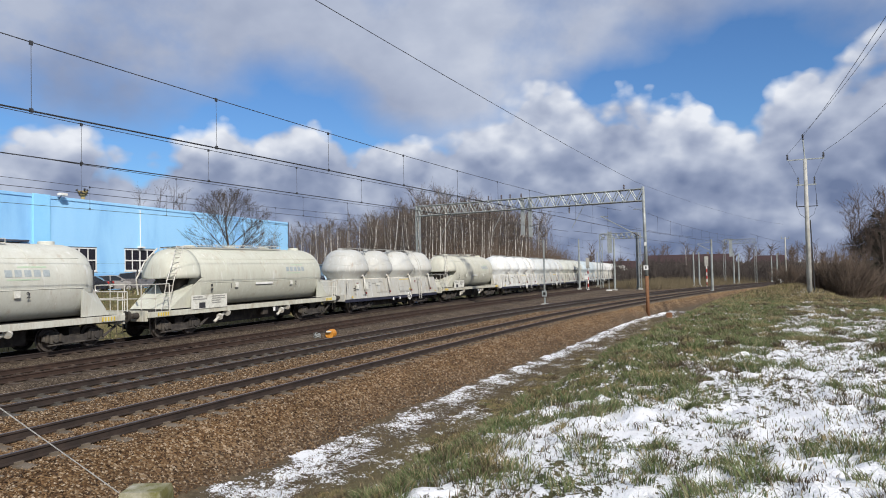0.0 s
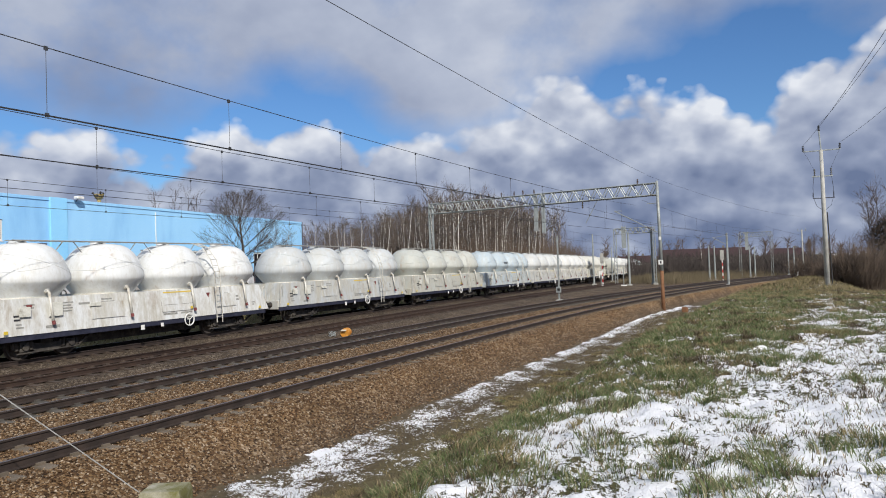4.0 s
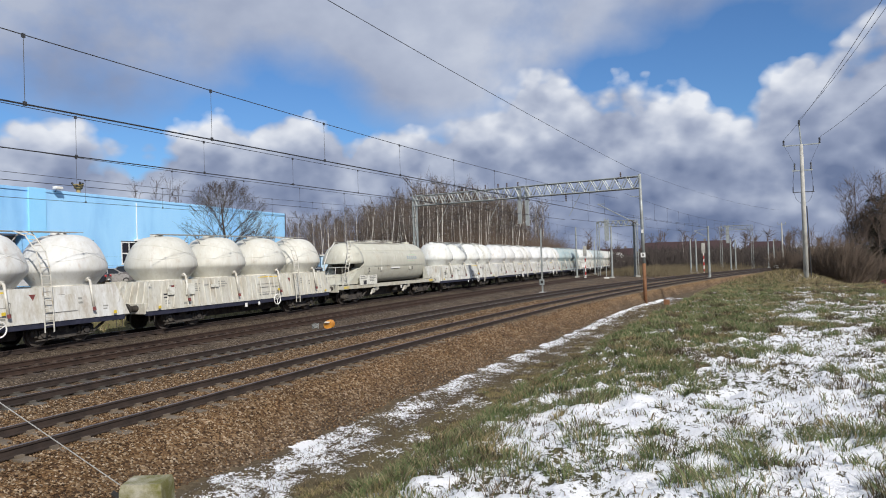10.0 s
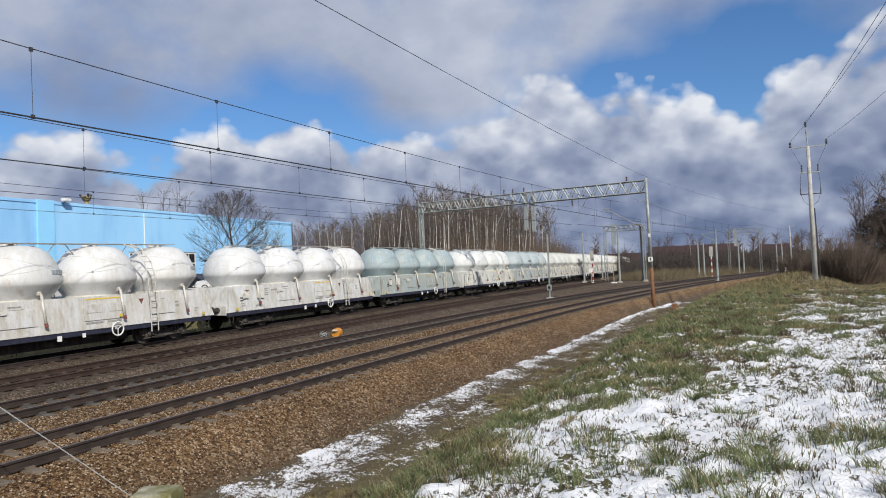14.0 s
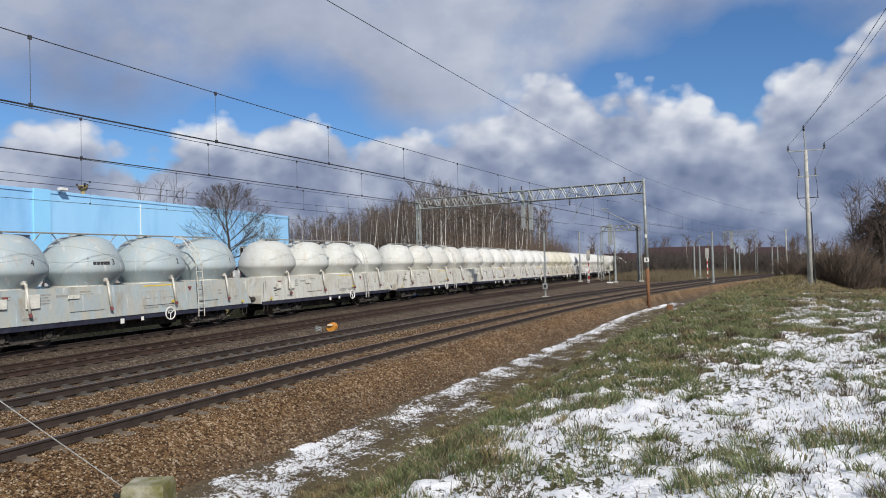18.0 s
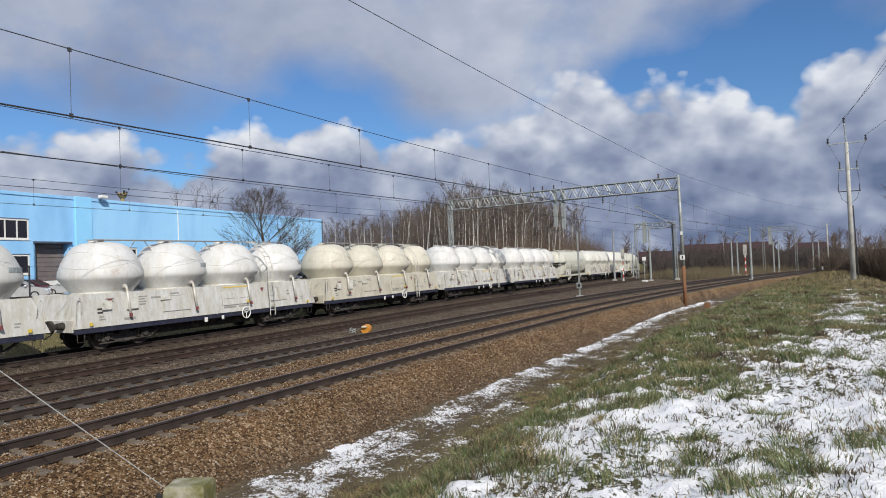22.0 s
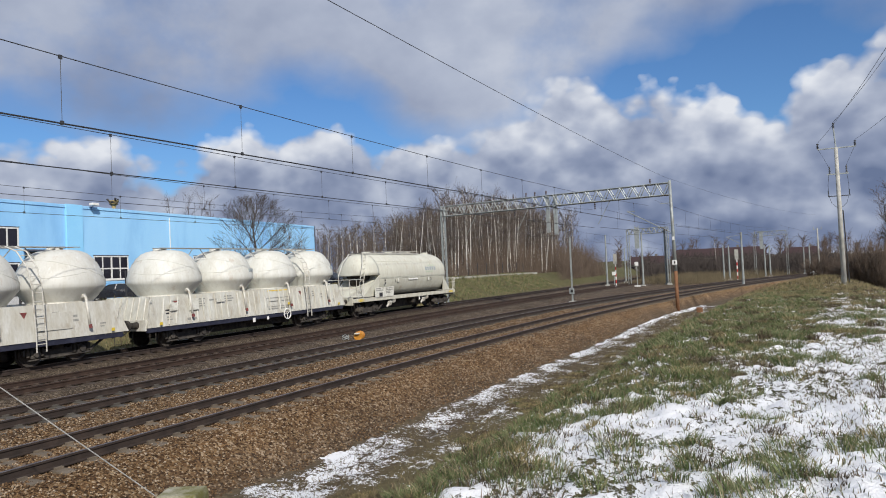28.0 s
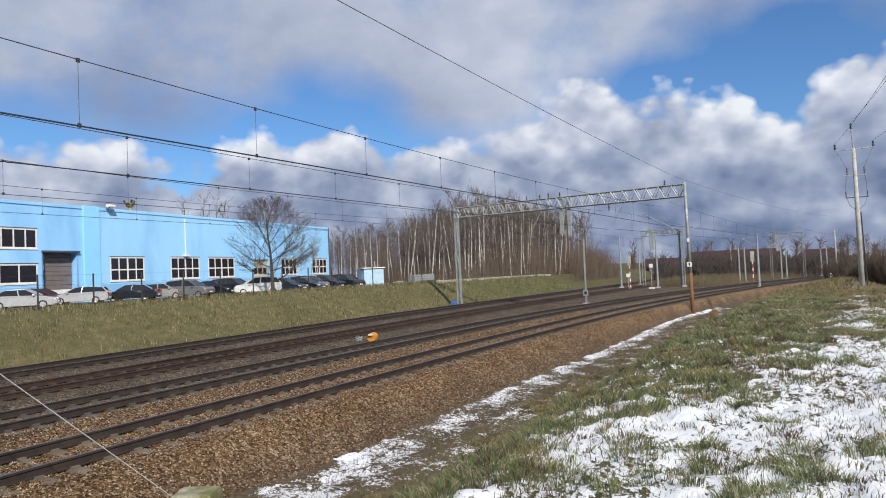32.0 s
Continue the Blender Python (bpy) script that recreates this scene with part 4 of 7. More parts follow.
    for x in (door[0] - 0.12, door[1] + 0.003):
        bm = bmesh.new()
        box(bm, x, 0.0, 1.4, x + 0.117, 0.5, door[3])
        part("jamb", bm, BLUE_LOW, d)
    b = new("side_door")
    b.parent = t
    bm = bmesh.new()
    box(bm, beige[0], 0.2, 1.4, beige[1], 0.26, beige[3])
    part("door_leaf", bm, BEIGE, b, "beige sectional door")
    for k in range(3):
        for j in range(2):
            bm = bmesh.new()
            box(bm, beige[0] + 0.25 + 0.8 * k, 0.185, 2.4 + 0.9 * j, beige[0] + 0.85 + 0.8 * k, 0.2, 3.0 + 0.9 * j)
            part("pane", bm, PANE, b)
    # flood lamp and warning horn on the roof edge
    lamp = thing("flood_lamp", "white flood lamp on the factory roof edge", "lamp", at=FACE @ pose(-33.6, -0.3, 8.5) @ Matrix.Scale(0.8, 4))
    bm = bmesh.new()
    rod(bm, (0, 0.35, -0.1), (0, 0, 0.2), 0.035, 6)
    part("bracket", bm, TRIM, lamp)
    bm = bmesh.new()
    box(bm, -0.45, -0.35, 0.15, 0.35, 0.1, 0.4, 0.06)
    part("housing", bm, WHITE, lamp)
    horn = thing("roof_siren", "beige and black siren on the factory roof", "siren", at=FACE @ pose(-30.7, 0.6, 8.54) @ Matrix.Scale(0.75, 4))
    bm = bmesh.new()
    rod(bm, (0, 0, -0.05), (0, 0, 0.5), 0.16, 8, 0.22)
    part("stand", bm, SIREN, horn)
    bm = bmesh.new()
    lathe(bm, ((0.0, 0.5), (0.3, 0.5), (0.42, 0.75), (0.5, 1.0), (0.46, 1.02), (0.0, 1.02)), 16)
    part("horn_bell", bm, SIREN, horn)
    for k in range(3):
        bm = bmesh.new()
        lathe(bm, ((0.36, 0.58 + 0.15 * k), (0.46 + 0.03 * k, 0.6 + 0.15 * k), (0.36, 0.63 + 0.15 * k)), 16)
        part("band", bm, BLACK, horn)
    for a in (0, 2.1, 4.2):
        bm = bmesh.new()
        rod(bm, (0.4 * math.cos(a), 0.4 * math.sin(a), 0.95), (0.62 * math.cos(a), 0.62 * math.sin(a), 1.18), 0.07, 8, 0.12)
        part("trumpet", bm, BLACK, horn)


factory()


# parked cars
TYRE = plain("tyre rubber", (0.02, 0.02, 0.021), 0.85)
RIM = plain("alloy rim", (0.40, 0.41, 0.42), 0.35, 0.7)
CAR_GLASS = glass("car glass", (0.015, 0.018, 0.022))
LAMP_CLEAR = plain("headlamp", (0.62, 0.64, 0.66), 0.15)
LAMP_RED = plain("tail lamp", (0.40, 0.02, 0.02), 0.2)


def car_paint(name, c):
    m = plain(name, c, 0.28, 0.15)
    m.node_tree.nodes["Principled BSDF"].inputs["Coat Weight"].default_value = 0.6
    return m


SHAPES = {
    "saloon": (((-2.2, 0.42), (-2.25, 0.75), (-2.1, 0.98), (-1.5, 1.02), (1.05, 0.98), (2.0, 0.80), (2.25, 0.62), (2.28, 0.36), (2.1, 0.25), (-2.05, 0.25)), ((-1.75, 1.0), (-1.05, 1.38), (-0.2, 1.45), (0.35, 1.40), (1.15, 0.98))),
    "estate": (((-2.25, 0.42), (-2.3, 0.80), (-2.22, 1.0), (-1.5, 1.03), (1.0, 0.98), (2.0, 0.80), (2.25, 0.62), (2.28, 0.36), (2.1, 0.25), (-2.1, 0.25)), ((-2.18, 1.0), (-1.85, 1.38), (-0.3, 1.47), (0.3, 1.42), (1.1, 0.98))),
    "suv": (((-2.15, 0.46), (-2.2, 0.88), (-2.12, 1.1), (-1.5, 1.12), (1.05, 1.08), (1.95, 0.95), (2.15, 0.75), (2.18, 0.42), (2.0, 0.30), (-2.0, 0.30)), ((-2.05, 1.1), (-1.75, 1.58), (-0.3, 1.66), (0.35, 1.60), (1.15, 1.08))),
    "hatch": (((-1.9, 0.42), (-1.95, 0.80), (-1.85, 1.0), (-1.3, 1.04), (1.05, 1.0), (1.8, 0.84), (2.0, 0.64), (2.02, 0.36), (1.85, 0.25), (-1.8, 0.25)), ((-1.85, 1.0), (-1.5, 1.42), (-0.2, 1.50), (0.35, 1.45), (1.15, 1.0))),
}


def car(shape, paint, at, label):
    low, top = SHAPES[shape]
    t = thing("car", label, "car", at=at, group="cars in the yard")
    W = 0.88
    bm = bmesh.new()
    rings = []
    for y, k in ((-W, 0.94), (-W + 0.07, 1.0), (0, 1.01), (W - 0.07, 1.0), (W, 0.94)):
        rings.append([(x * k, y, 0.6 + (z - 0.6) * (k if abs(y) > 0.85 else 1.0)) for x, z in low])
    loft(bm, rings)
    part("body", bm, paint, t, smooth=False)
    bm = bmesh.new()
    rings = []
    for f, inset in ((0.0, 0.03), (1.0, 0.20)):
        pass
    h0 = min(z for _, z in top)
    rings = [[(x, s * (W - 0.04 - 0.24 * (z - h0) / 0.45 * 0.75), z) for x, z in top] for s in (-1, 1)]
    loft(bm, rings)
    part("cabin_glass", bm, CAR_GLASS, t)
    bm = bmesh.new()
    r = top[1:4]
    loft(bm, [[(x, s * (W - 0.04 - 0.24 * (z - h0) / 0.45 * 0.75) * 1.0, z + o) for x, z in r for o in (0.012,)] + [(x, s * (W - 0.04 - 0.24 * (z - h0) / 0.45 * 0.75), z - 0.05) for x, z in reversed(r)] for s in (-1.01, 1.01)])
    part("roof", bm, paint, t)
    for a, b in ((0, 1), (4, 3), (2, 2)):
        for s in (-1, 1):
            p, q = top[a], top[b]
            ya, yb = (W - 0.04 - 0.24 * (v[1] - h0) / 0.45 * 0.75 for v in (p, q))
            if a == b:
                p, ya = (q[0] + 0.1, h0), W - 0.035
            bm = bmesh.new()
            rod(bm, (p[0], s * ya, p[1]), (q[0], s * yb, q[1]), 0.045, 5)
            part("pillar", bm, paint, t)
    wx = (1.38, -1.32) if shape != "hatch" else (1.22, -1.18)
    for x in wx:
        for s in (-1, 1):
            w = new("wheel")
            w.parent, w.matrix_basis = t, pose(x, s * (W - 0.1), 0.32, 90)
            bm = bmesh.new()
            lathe(bm, ((0.20, -0.10), (0.30, -0.105), (0.325, -0.07), (0.325, 0.07), (0.30, 0.105), (0.20, 0.10)), 20)
            part("tyre", bm, TYRE, w)
            bm = bmesh.new()
            lathe(bm, ((0.0, -0.08), (0.08, -0.09), (0.12, -0.06), (0.21, -0.095), (0.21, 0.095), (0.12, 0.06), (0.08, 0.09), (0.0, 0.08)), 16)
            part("rim", bm, RIM, w)
    fx, rx = max(x for x, _ in low), min(x for x, _ in low)
    for s in (-1, 1):
        bm = bmesh.new()
        box(bm, fx - 0.38, s * 0.66 - 0.17, 0.60, fx - 0.06, s * 0.66 + 0.17, 0.74, 0.03)
        part("headlight", bm, LAMP_CLEAR, t, "clear headlight")
        bm = bmesh.new()
        box(bm, rx - 0.01, s * 0.72 - 0.12, 0.70, rx + 0.16, s * 0.72 + 0.12, 0.92, 0.03)
        part("tail_light", bm, LAMP_RED, t, "red tail light")
        bm = bmesh.new()
        box(bm, 0.75, s * (W + 0.08) - 0.09, 0.95, 0.92, s * (W + 0.08) + 0.09, 1.08, 0.03)
        part("mirror", bm, paint, t)
    for x in (fx - 0.03, rx - 0.02):
        bm = bmesh.new()
        box(bm, x, -0.26, 0.45, x + 0.05, 0.26, 0.56)
        part("number_plate", bm, WHITE, t)
    return t


SILVER, GREYC, DARK, WHITEC = car_paint("silver paint", (0.42, 0.43, 0.44)), car_paint("grey paint", (0.16, 0.15, 0.15)), car_paint("dark paint", (0.015, 0.017, 0.024)), car_paint("white car paint", (0.72, 0.73, 0.74))
MAROON, REDC, BEIGEC = car_paint("maroon paint", (0.08, 0.015, 0.02)), car_paint("red car paint", (0.15, 0.010, 0.018)), car_paint("pale grey paint", (0.33, 0.32, 0.31))
for shape, paint, x, y, turn, label in (
        ("saloon", SILVER, -46.9, 28.6, 50, "silver saloon car parked in the factory yard"),
        ("hatch", MAROON, -53.4, 33.8, 30, "dark maroon hatchback parked by the roller door"),
        ("estate", SILVER, -51.2, 35.9, 222, "silver estate car parked beside the factory"),
        ("saloon", DARK, -49.8, 39.6, 215, "black saloon car parked below a window"),
        ("estate", BEIGEC, -49.4, 42.4, 30, "pale grey estate car in the parked row"),
        ("suv", GREYC, -47.4, 43.4, 18, "grey people carrier in the parked row"),
        ("hatch", DARK, -47.0, 45.9, 12, "dark hatchback in the parked row"),
        ("suv", DARK, -45.8, 47.0, 10, "dark off-roader in the parked row"),
        ("suv", WHITEC, -43.3, 47.4, 228, "white compact off-roader under the bare tree"),
        ("saloon", DARK, -41.8, 49.3, 5, "black saloon car facing the tracks"),
        ("saloon", DARK, -41.6, 51.8, 5, "black saloon car facing the tracks"),
        ("suv", GREYC, -43.0, 54.2, 0, "dark grey off-roader near the hall's end"),
        ("suv", DARK, -42.6, 56.4, 0, "black off-roader at the end of the row"),
        ("suv", DARK, -41.6, 58.4, -5, "black off-roader at the end of the row")):
    car(shape, paint, pose(x, y, ground_z(x, y), 0, 0, turn) @ Matrix.Scale(0.94, 4), label)
car("saloon", REDC, pose(7.7, 45.0, ground_z(7.7, 45.0) - 0.05, 0, 0, 176), "dark red saloon car parked on the snowy field")


# yard fence of thin posts and wire along the top of the slope
FENCE = plain("dark fence post", (0.035, 0.036, 0.04), 0.7)


def yard_fence():
    t = thing("fence", "thin dark wire fence along the top of the slope", "fence")
    tops = []
    y = 12.0
    while y < 100:
        x = line_x(3, y) - 8.3
        z = ground_z(x, y)
        bm = bmesh.new()
        box(bm, x - 0.03, y - 0.03, z - 0.2, x + 0.03, y + 0.03, z + 1.75)
        part("post", bm, FENCE, t)
        tops.append(Vector((x, y, z)))
        y += 3.05
    for h in (0.2, 0.7, 1.2, 1.7):
        for a, b in zip(tops, tops[1:]):
            bm = bmesh.new()
            rod(bm, a + Vector((0, 0, h)), b + Vector((0, 0, h)), 0.004, 3)
            part("wire", bm, FENCE, t)
    return t


yard_fence()


def white_kerb():
    t = thing("edging", "low pale concrete edging before the wood", "edging")
    y = 63.0
    while y < 102:
        x, x2 = line_x(3, y) - 7.9, line_x(3, y + 1.95) - 7.9
        z = ground_z(x, y)
        bm = bmesh.new()
        loft(bm, [[(x + a, y, z - 0.1), (x + a + 0.12, y, z - 0.1), (x + a + 0.12, y, z + 0.22), (x + a, y, z + 0.22)] if k == 0 else [(x2 + a, y + 1.95, z - 0.1), (x2 + a + 0.12, y + 1.95, z - 0.1), (x2 + a + 0.12, y + 1.95, z + 0.22), (x2 + a, y + 1.95, z + 0.22)] for k, a in ((0, 0.0), (1, 0.0))])
        part("slab", bm, CONCRETE, t)
        y += 2.0


white_kerb()
SHED_BLUE = mat("pale blue sheet metal", (0.36, 0.52, 0.66), (0.44, 0.60, 0.72), 2, 0.6, 0, 0.1, 40, (0.3, 0.42, 0.52), 1.5)


def shed():
    t = thing("shed", "small pale blue metal shed with a flat white roof", "shed", at=pose(-42.6, 64.6, ground_z(-42.6, 64.6), 0, 0, -42))
    bm = bmesh.new()
    box(bm, -1.5, -1.1, 0, 1.5, 1.1, 2.0, 0.02)
    part("wall", bm, SHED_BLUE, t)
    bm = bmesh.new()
    loft(bm, [[(-1.65, -1.25, 2.0), (1.65, -1.25, 2.12), (1.65, -1.25, 2.22), (-1.65, -1.25, 2.1)], [(-1.65, 1.25, 2.0), (1.65, 1.25, 2.12), (1.65, 1.25, 2.22), (-1.65, 1.25, 2.1)]])
    part("roof", bm, WHITE, t)
    for k in range(3):
        bm = bmesh.new()
        box(bm, -1.3 + 0.75 * k, -1.14, 0.1, -0.62 + 0.75 * k, -1.1, 1.75, 0.01)
        part("door_leaf", bm, SHED_BLUE, t)
    bm = bmesh.new()
    rod(bm, (-0.2, 0.6, 2.05), (-0.2, 0.6, 2.9), 0.03, 6)
    part("vent", bm, WHITE, t)


shed()


def stack():
    z = ground_z(-39.5, 70.5)
    t = thing("panel_stack", "stack of grey sheet panels beside the wood", "panels", at=pose(-39.5, 70.5, z, 0, 0, 70))
    for k in range(5):
        bm = bmesh.new()
        box(bm, -1.5 + 0.05 * (k % 2), -0.6, 0.05 + 0.24 * k, 1.5 + 0.05 * (k % 2), 0.6, 0.24 + 0.24 * k, 0.02)
        part("panel", bm, STEEL, t)
    for x, y, s in ((-42.0, 69.5, 0.9), (-41.0, 71.5, 0.7)):
        bm = bmesh.new()
        bmesh.ops.create_icosphere(bm, subdivisions=2, radius=s)
        for v in bm.verts:
            v.co *= 1 + 0.25 * noise.noise(v.co * 2)
            v.co.z *= 0.6
        ob = part("rubble_heap", bm, CONCRETE, None, at=pose(x, y, ground_z(x, y)))
        tagged(ob, "low heap of pale rubble by the shed", "rubble")


stack()


# lineside posts, signals and the far masts
def banded_signal(x, y, h, z=None):
    t = thing("signal_post", "red and white banded railway signal with white back plate", "signal", group="railway signals")
    z = dip(y) - 0.3 if z is None else z
    n = 7
    for k in range(n):
        bm = bmesh.new()
        rod(bm, (x, y, z + h * 0.72 * k / n), (x, y, z + h * 0.72 * (k + 1) / n), 0.09, 8)
        part("band", bm, RED if k % 2 else WHITE, t)
    bm = bmesh.new()
    rod(bm, (x, y, z + h * 0.72), (x, y, z + h), 0.06, 8)
    part("post", bm, STEEL, t)
    bm = bmesh.new()
    box(bm, x - 0.22, y - 0.12, z + h * 0.72, x + 0.22, y + 0.08, z + h, 0.05)
    hd = part("signal_head", bm, BLACK, t)
    bm = bmesh.new()
    box(bm, x - 0.28, y - 0.16, z + h * 0.70, x + 0.28, y - 0.125, z + h + 0.06, 0.01)
    part("back_plate", bm, CONCRETE, hd)
    return t


plain_mast(-4.66, 87.9, 6.3, arm=-1.6)
for x, y, h in ((-9.1, 119.3, 5.6), (-8.3, 119.8, 5.6), (-17.84, 97.9, 7.2), (-24.6, 105.7, 7.8), (-25.6, 124.0, 6.2), (-2.8, 139.5, 5.8), (-3.6, 139.0, 5.8), (3.0, 153.8, 5.4), (3.85, 148.6, 5.6), (-15.2, 103.6, 8.4), (-15.7, 104.6, 8.0)):
    plain_mast(x, y, h, lattice=h > 8.2)
far_gantry(-20.9, -15.6, 104.2, 8.0)
far_gantry(-5.4, 0.1, 145.0, 8.2)
for y, x, d in ((104.2, -19.6, 3.2), (145.0, -4.2, 3.4)):
    t = thing("drop_post", "pale boxed post hanging from the far gantry", "post")
    bm = bmesh.new()
    frame_post(bm, x, y, dip(y) + 8.3 - d, dip(y) + 8.4, 0.5, 0.4)
    box(bm, x - 0.3, y - 0.25, dip(y) + 8.3 - d, x + 0.3, y - 0.21, dip(y) + 8.2)
    part("post", bm, STEEL, t)
banded_signal(-7.2, 120.3, 5.2, -1.5)
banded_signal(-24.0, 109.0, 5.0, -1.2)


def slim_signal():
    """Slender lattice post between the middle tracks, with a square plate low down."""
    x, y = -15.42, 54.1
    t = thing("lattice_signal_post", "slender pale lattice post between the tracks with a square plate", "signal post")
    bm = bmesh.new()
    frame_post(bm, x, y, -0.35, 4.9, 0.075, 0.03)
    part("post", bm, STEEL, t)
    bm = bmesh.new()
    box(bm, x - 0.2, y - 0.13, 0.36, x + 0.2, y - 0.09, 0.82, 0.01)
    pl = part("plate", bm, STEEL, t)
    bm = bmesh.new()
    box(bm, x - 0.1, y - 0.14, 0.48, x + 0.1, y - 0.131, 0.70)
    part("plate_mark", bm, BLACK, pl)
    bm = bmesh.new()
    box(bm, x - 0.25, y - 0.25, -0.5, x + 0.25, y + 0.25, -0.2, 0.03)
    part("footing", bm, CONCRETE, t)
    for x, y, h in ((-18.2, 95.5, 3.4), (-21.6, 97.0, 2.2)):
        s = thing("marker_post", "short white marker post beside the tracks", "post", group="marker posts")
        z = dip(y) - 0.35
        bm = bmesh.new()
        rod(bm, (x, y, z), (x, y, z + h), 0.05, 6)
        part("post", bm, STEEL, s)
        bm = bmesh.new()
        box(bm, x - 0.25, y - 0.06, z + h - 0.5, x + 0.25, y - 0.02, z + h, 0.02)
        part("plate", bm, WHITE, s)
        bm = bmesh.new()
        box(bm, x - 0.35, y - 0.3, z - 0.05, x + 0.35, y + 0.3, z + 0.25, 0.03)
        part("footing", bm, WHITE, s)


slim_signal()


def power_pole(x, y, h, main=True):
    t = thing("power_pole", "grey concrete power pole with cross-arm and insulators" if main else "distant grey concrete power pole", "power pole", group="power poles")
    z = ground_z(x, y) - 0.2
    bm = bmesh.new()
    rod(bm, (x, y, z), (x - 0.02 * h / 9, y, z + h), 0.165, 14, 0.105)
    part("pole", bm, CONCRETE, t, smooth=True)
    if not main:
        bm = bmesh.new()
        rod(bm, (x - 0.7, y, z + h - 0.2), (x + 0.7, y, z + h - 0.2), 0.04, 5)
        for k in (-0.65, 0, 0.65):
            rod(bm, (x + k, y, z + h - 0.2), (x + k, y, z + h + 0.25), 0.06, 6)
        part("cross_arm", bm, STEEL, t)
        return t
    bm = bmesh.new()
    rod(bm, (x + 0.30, y, z), (x + 0.17, y, z + h * 0.55), 0.035, 8)
    part("cable_duct", bm, BLACK, t, "dark cable duct")
    bm = bmesh.new()
    box(bm, x - 1.08, y - 0.05, z + h - 0.07, x + 1.08, y + 0.04, z + h + 0.0, 0.01)
    part("cross_arm", bm, STEEL, t)
    bm = bmesh.new()
    rod(bm, (x - 0.02, y, z + h), (x - 0.1, y, z + h + 1.3), 0.045, 6)
    part("top_rod", bm, STEEL, t)
    for p in ((x - 1.05, z + h), (x + 1.05, z + h), (x - 0.1, z + h + 1.25)):
        bm = bmesh.new()
        insulator(bm, (p[0], y, p[1]), (p[0], y, p[1] + 0.36), 0.085, 4)
        part("insulator", bm, BLACK, t)
    bm = bmesh.new()
    box(bm, x - 0.6, y - 0.05, z + h - 1.75, x + 0.6, y + 0.05, z + h - 1.67)
    part("switch_arm", bm, STEEL, t)
    for k in (-0.45, 0.5):
        bm = bmesh.new()
        insulator(bm, (x + k, y, z + h - 1.67), (x + k, y, z + h - 1.2), 0.07, 4)
        part("insulator", bm, BLACK, t)
    bm = bmesh.new()
    box(bm, x - 0.6, y - 0.03, z + h - 3.15, x + 0.65, y + 0.03, z + h - 3.1)
    for k in (-0.6, 0.6):
        rod(bm, (x + k, y, z + h - 3.15), (x + k, y, z + h - 2.75), 0.02, 6)
    part("stay_bracket", bm, BLACK, t)
    for k in (-1, 1):
        for pts, r in (([(x + k * 1.05, y, z + h), (x + k * 0.8, y, z + h - 0.5), (x + k * 0.48, y, z + h - 1.25)], 0.008), ([(x + k * 0.5, y, z + h - 1.7), (x + k * 0.58, y, z + h - 2.4), (x + k * 0.56, y, z + h - 3.1), (x + k * 0.42, y, z + h - 3.6), (x + k * 0.1, y, z + h - 3.9)], 0.012)):
            part("jumper_cable", cable([Vector(p) for p in pts], r), BLACK, t)
    return t


PX, PY = 3.2, 51.2
power_pole(PX, PY, 9.0)
power_pole(5.3, 146.0, 9.1, False)


def power_lines():
    z = ground_z(PX, PY) - 0.2 + 9.0
    for dx, dz in ((-1.05, 0.38), (1.05, 0.38), (-0.1, 1.62)):
        t = thing("power_line", "thin dark power line climbing over the field", "power line", group="power lines")
        a = Vector((PX + dx, PY, z + dz))
        bm = cable(wire_points(a, (PX + dx * 1.3 + 2.6, -8.0, z + dz + 0.4), 0.9, 16), 0.009)
        part("conductor", bm, WIRE, t)


power_lines()


def street_lamp():
    x, y = 9.7, 58.3
    z = ground_z(x, y)
    t = thing("street_lamp", "concrete lattice lamp post beside dark trees", "street lamp", at=pose(x, y, z))
    bm = bmesh.new()
    frame_post(bm, 0, 0, -0.1, 7.2, 0.34, 0.26)
    part("post", bm, CONCRETE, t)
    bm = bmesh.new()
    pipe(bm, [(0, 0, 7.2), (-0.05, 0, 7.6), (0.2, 0, 7.85), (0.8, 0, 7.9)], 0.03, 6)
    part("arm", bm, STEEL, t)
    bm = bmesh.new()
    box(bm, 0.7, -0.1, 7.82, 1.3, 0.1, 7.95, 0.03)
    part("lamp_head", bm, STEEL, t)


street_lamp()


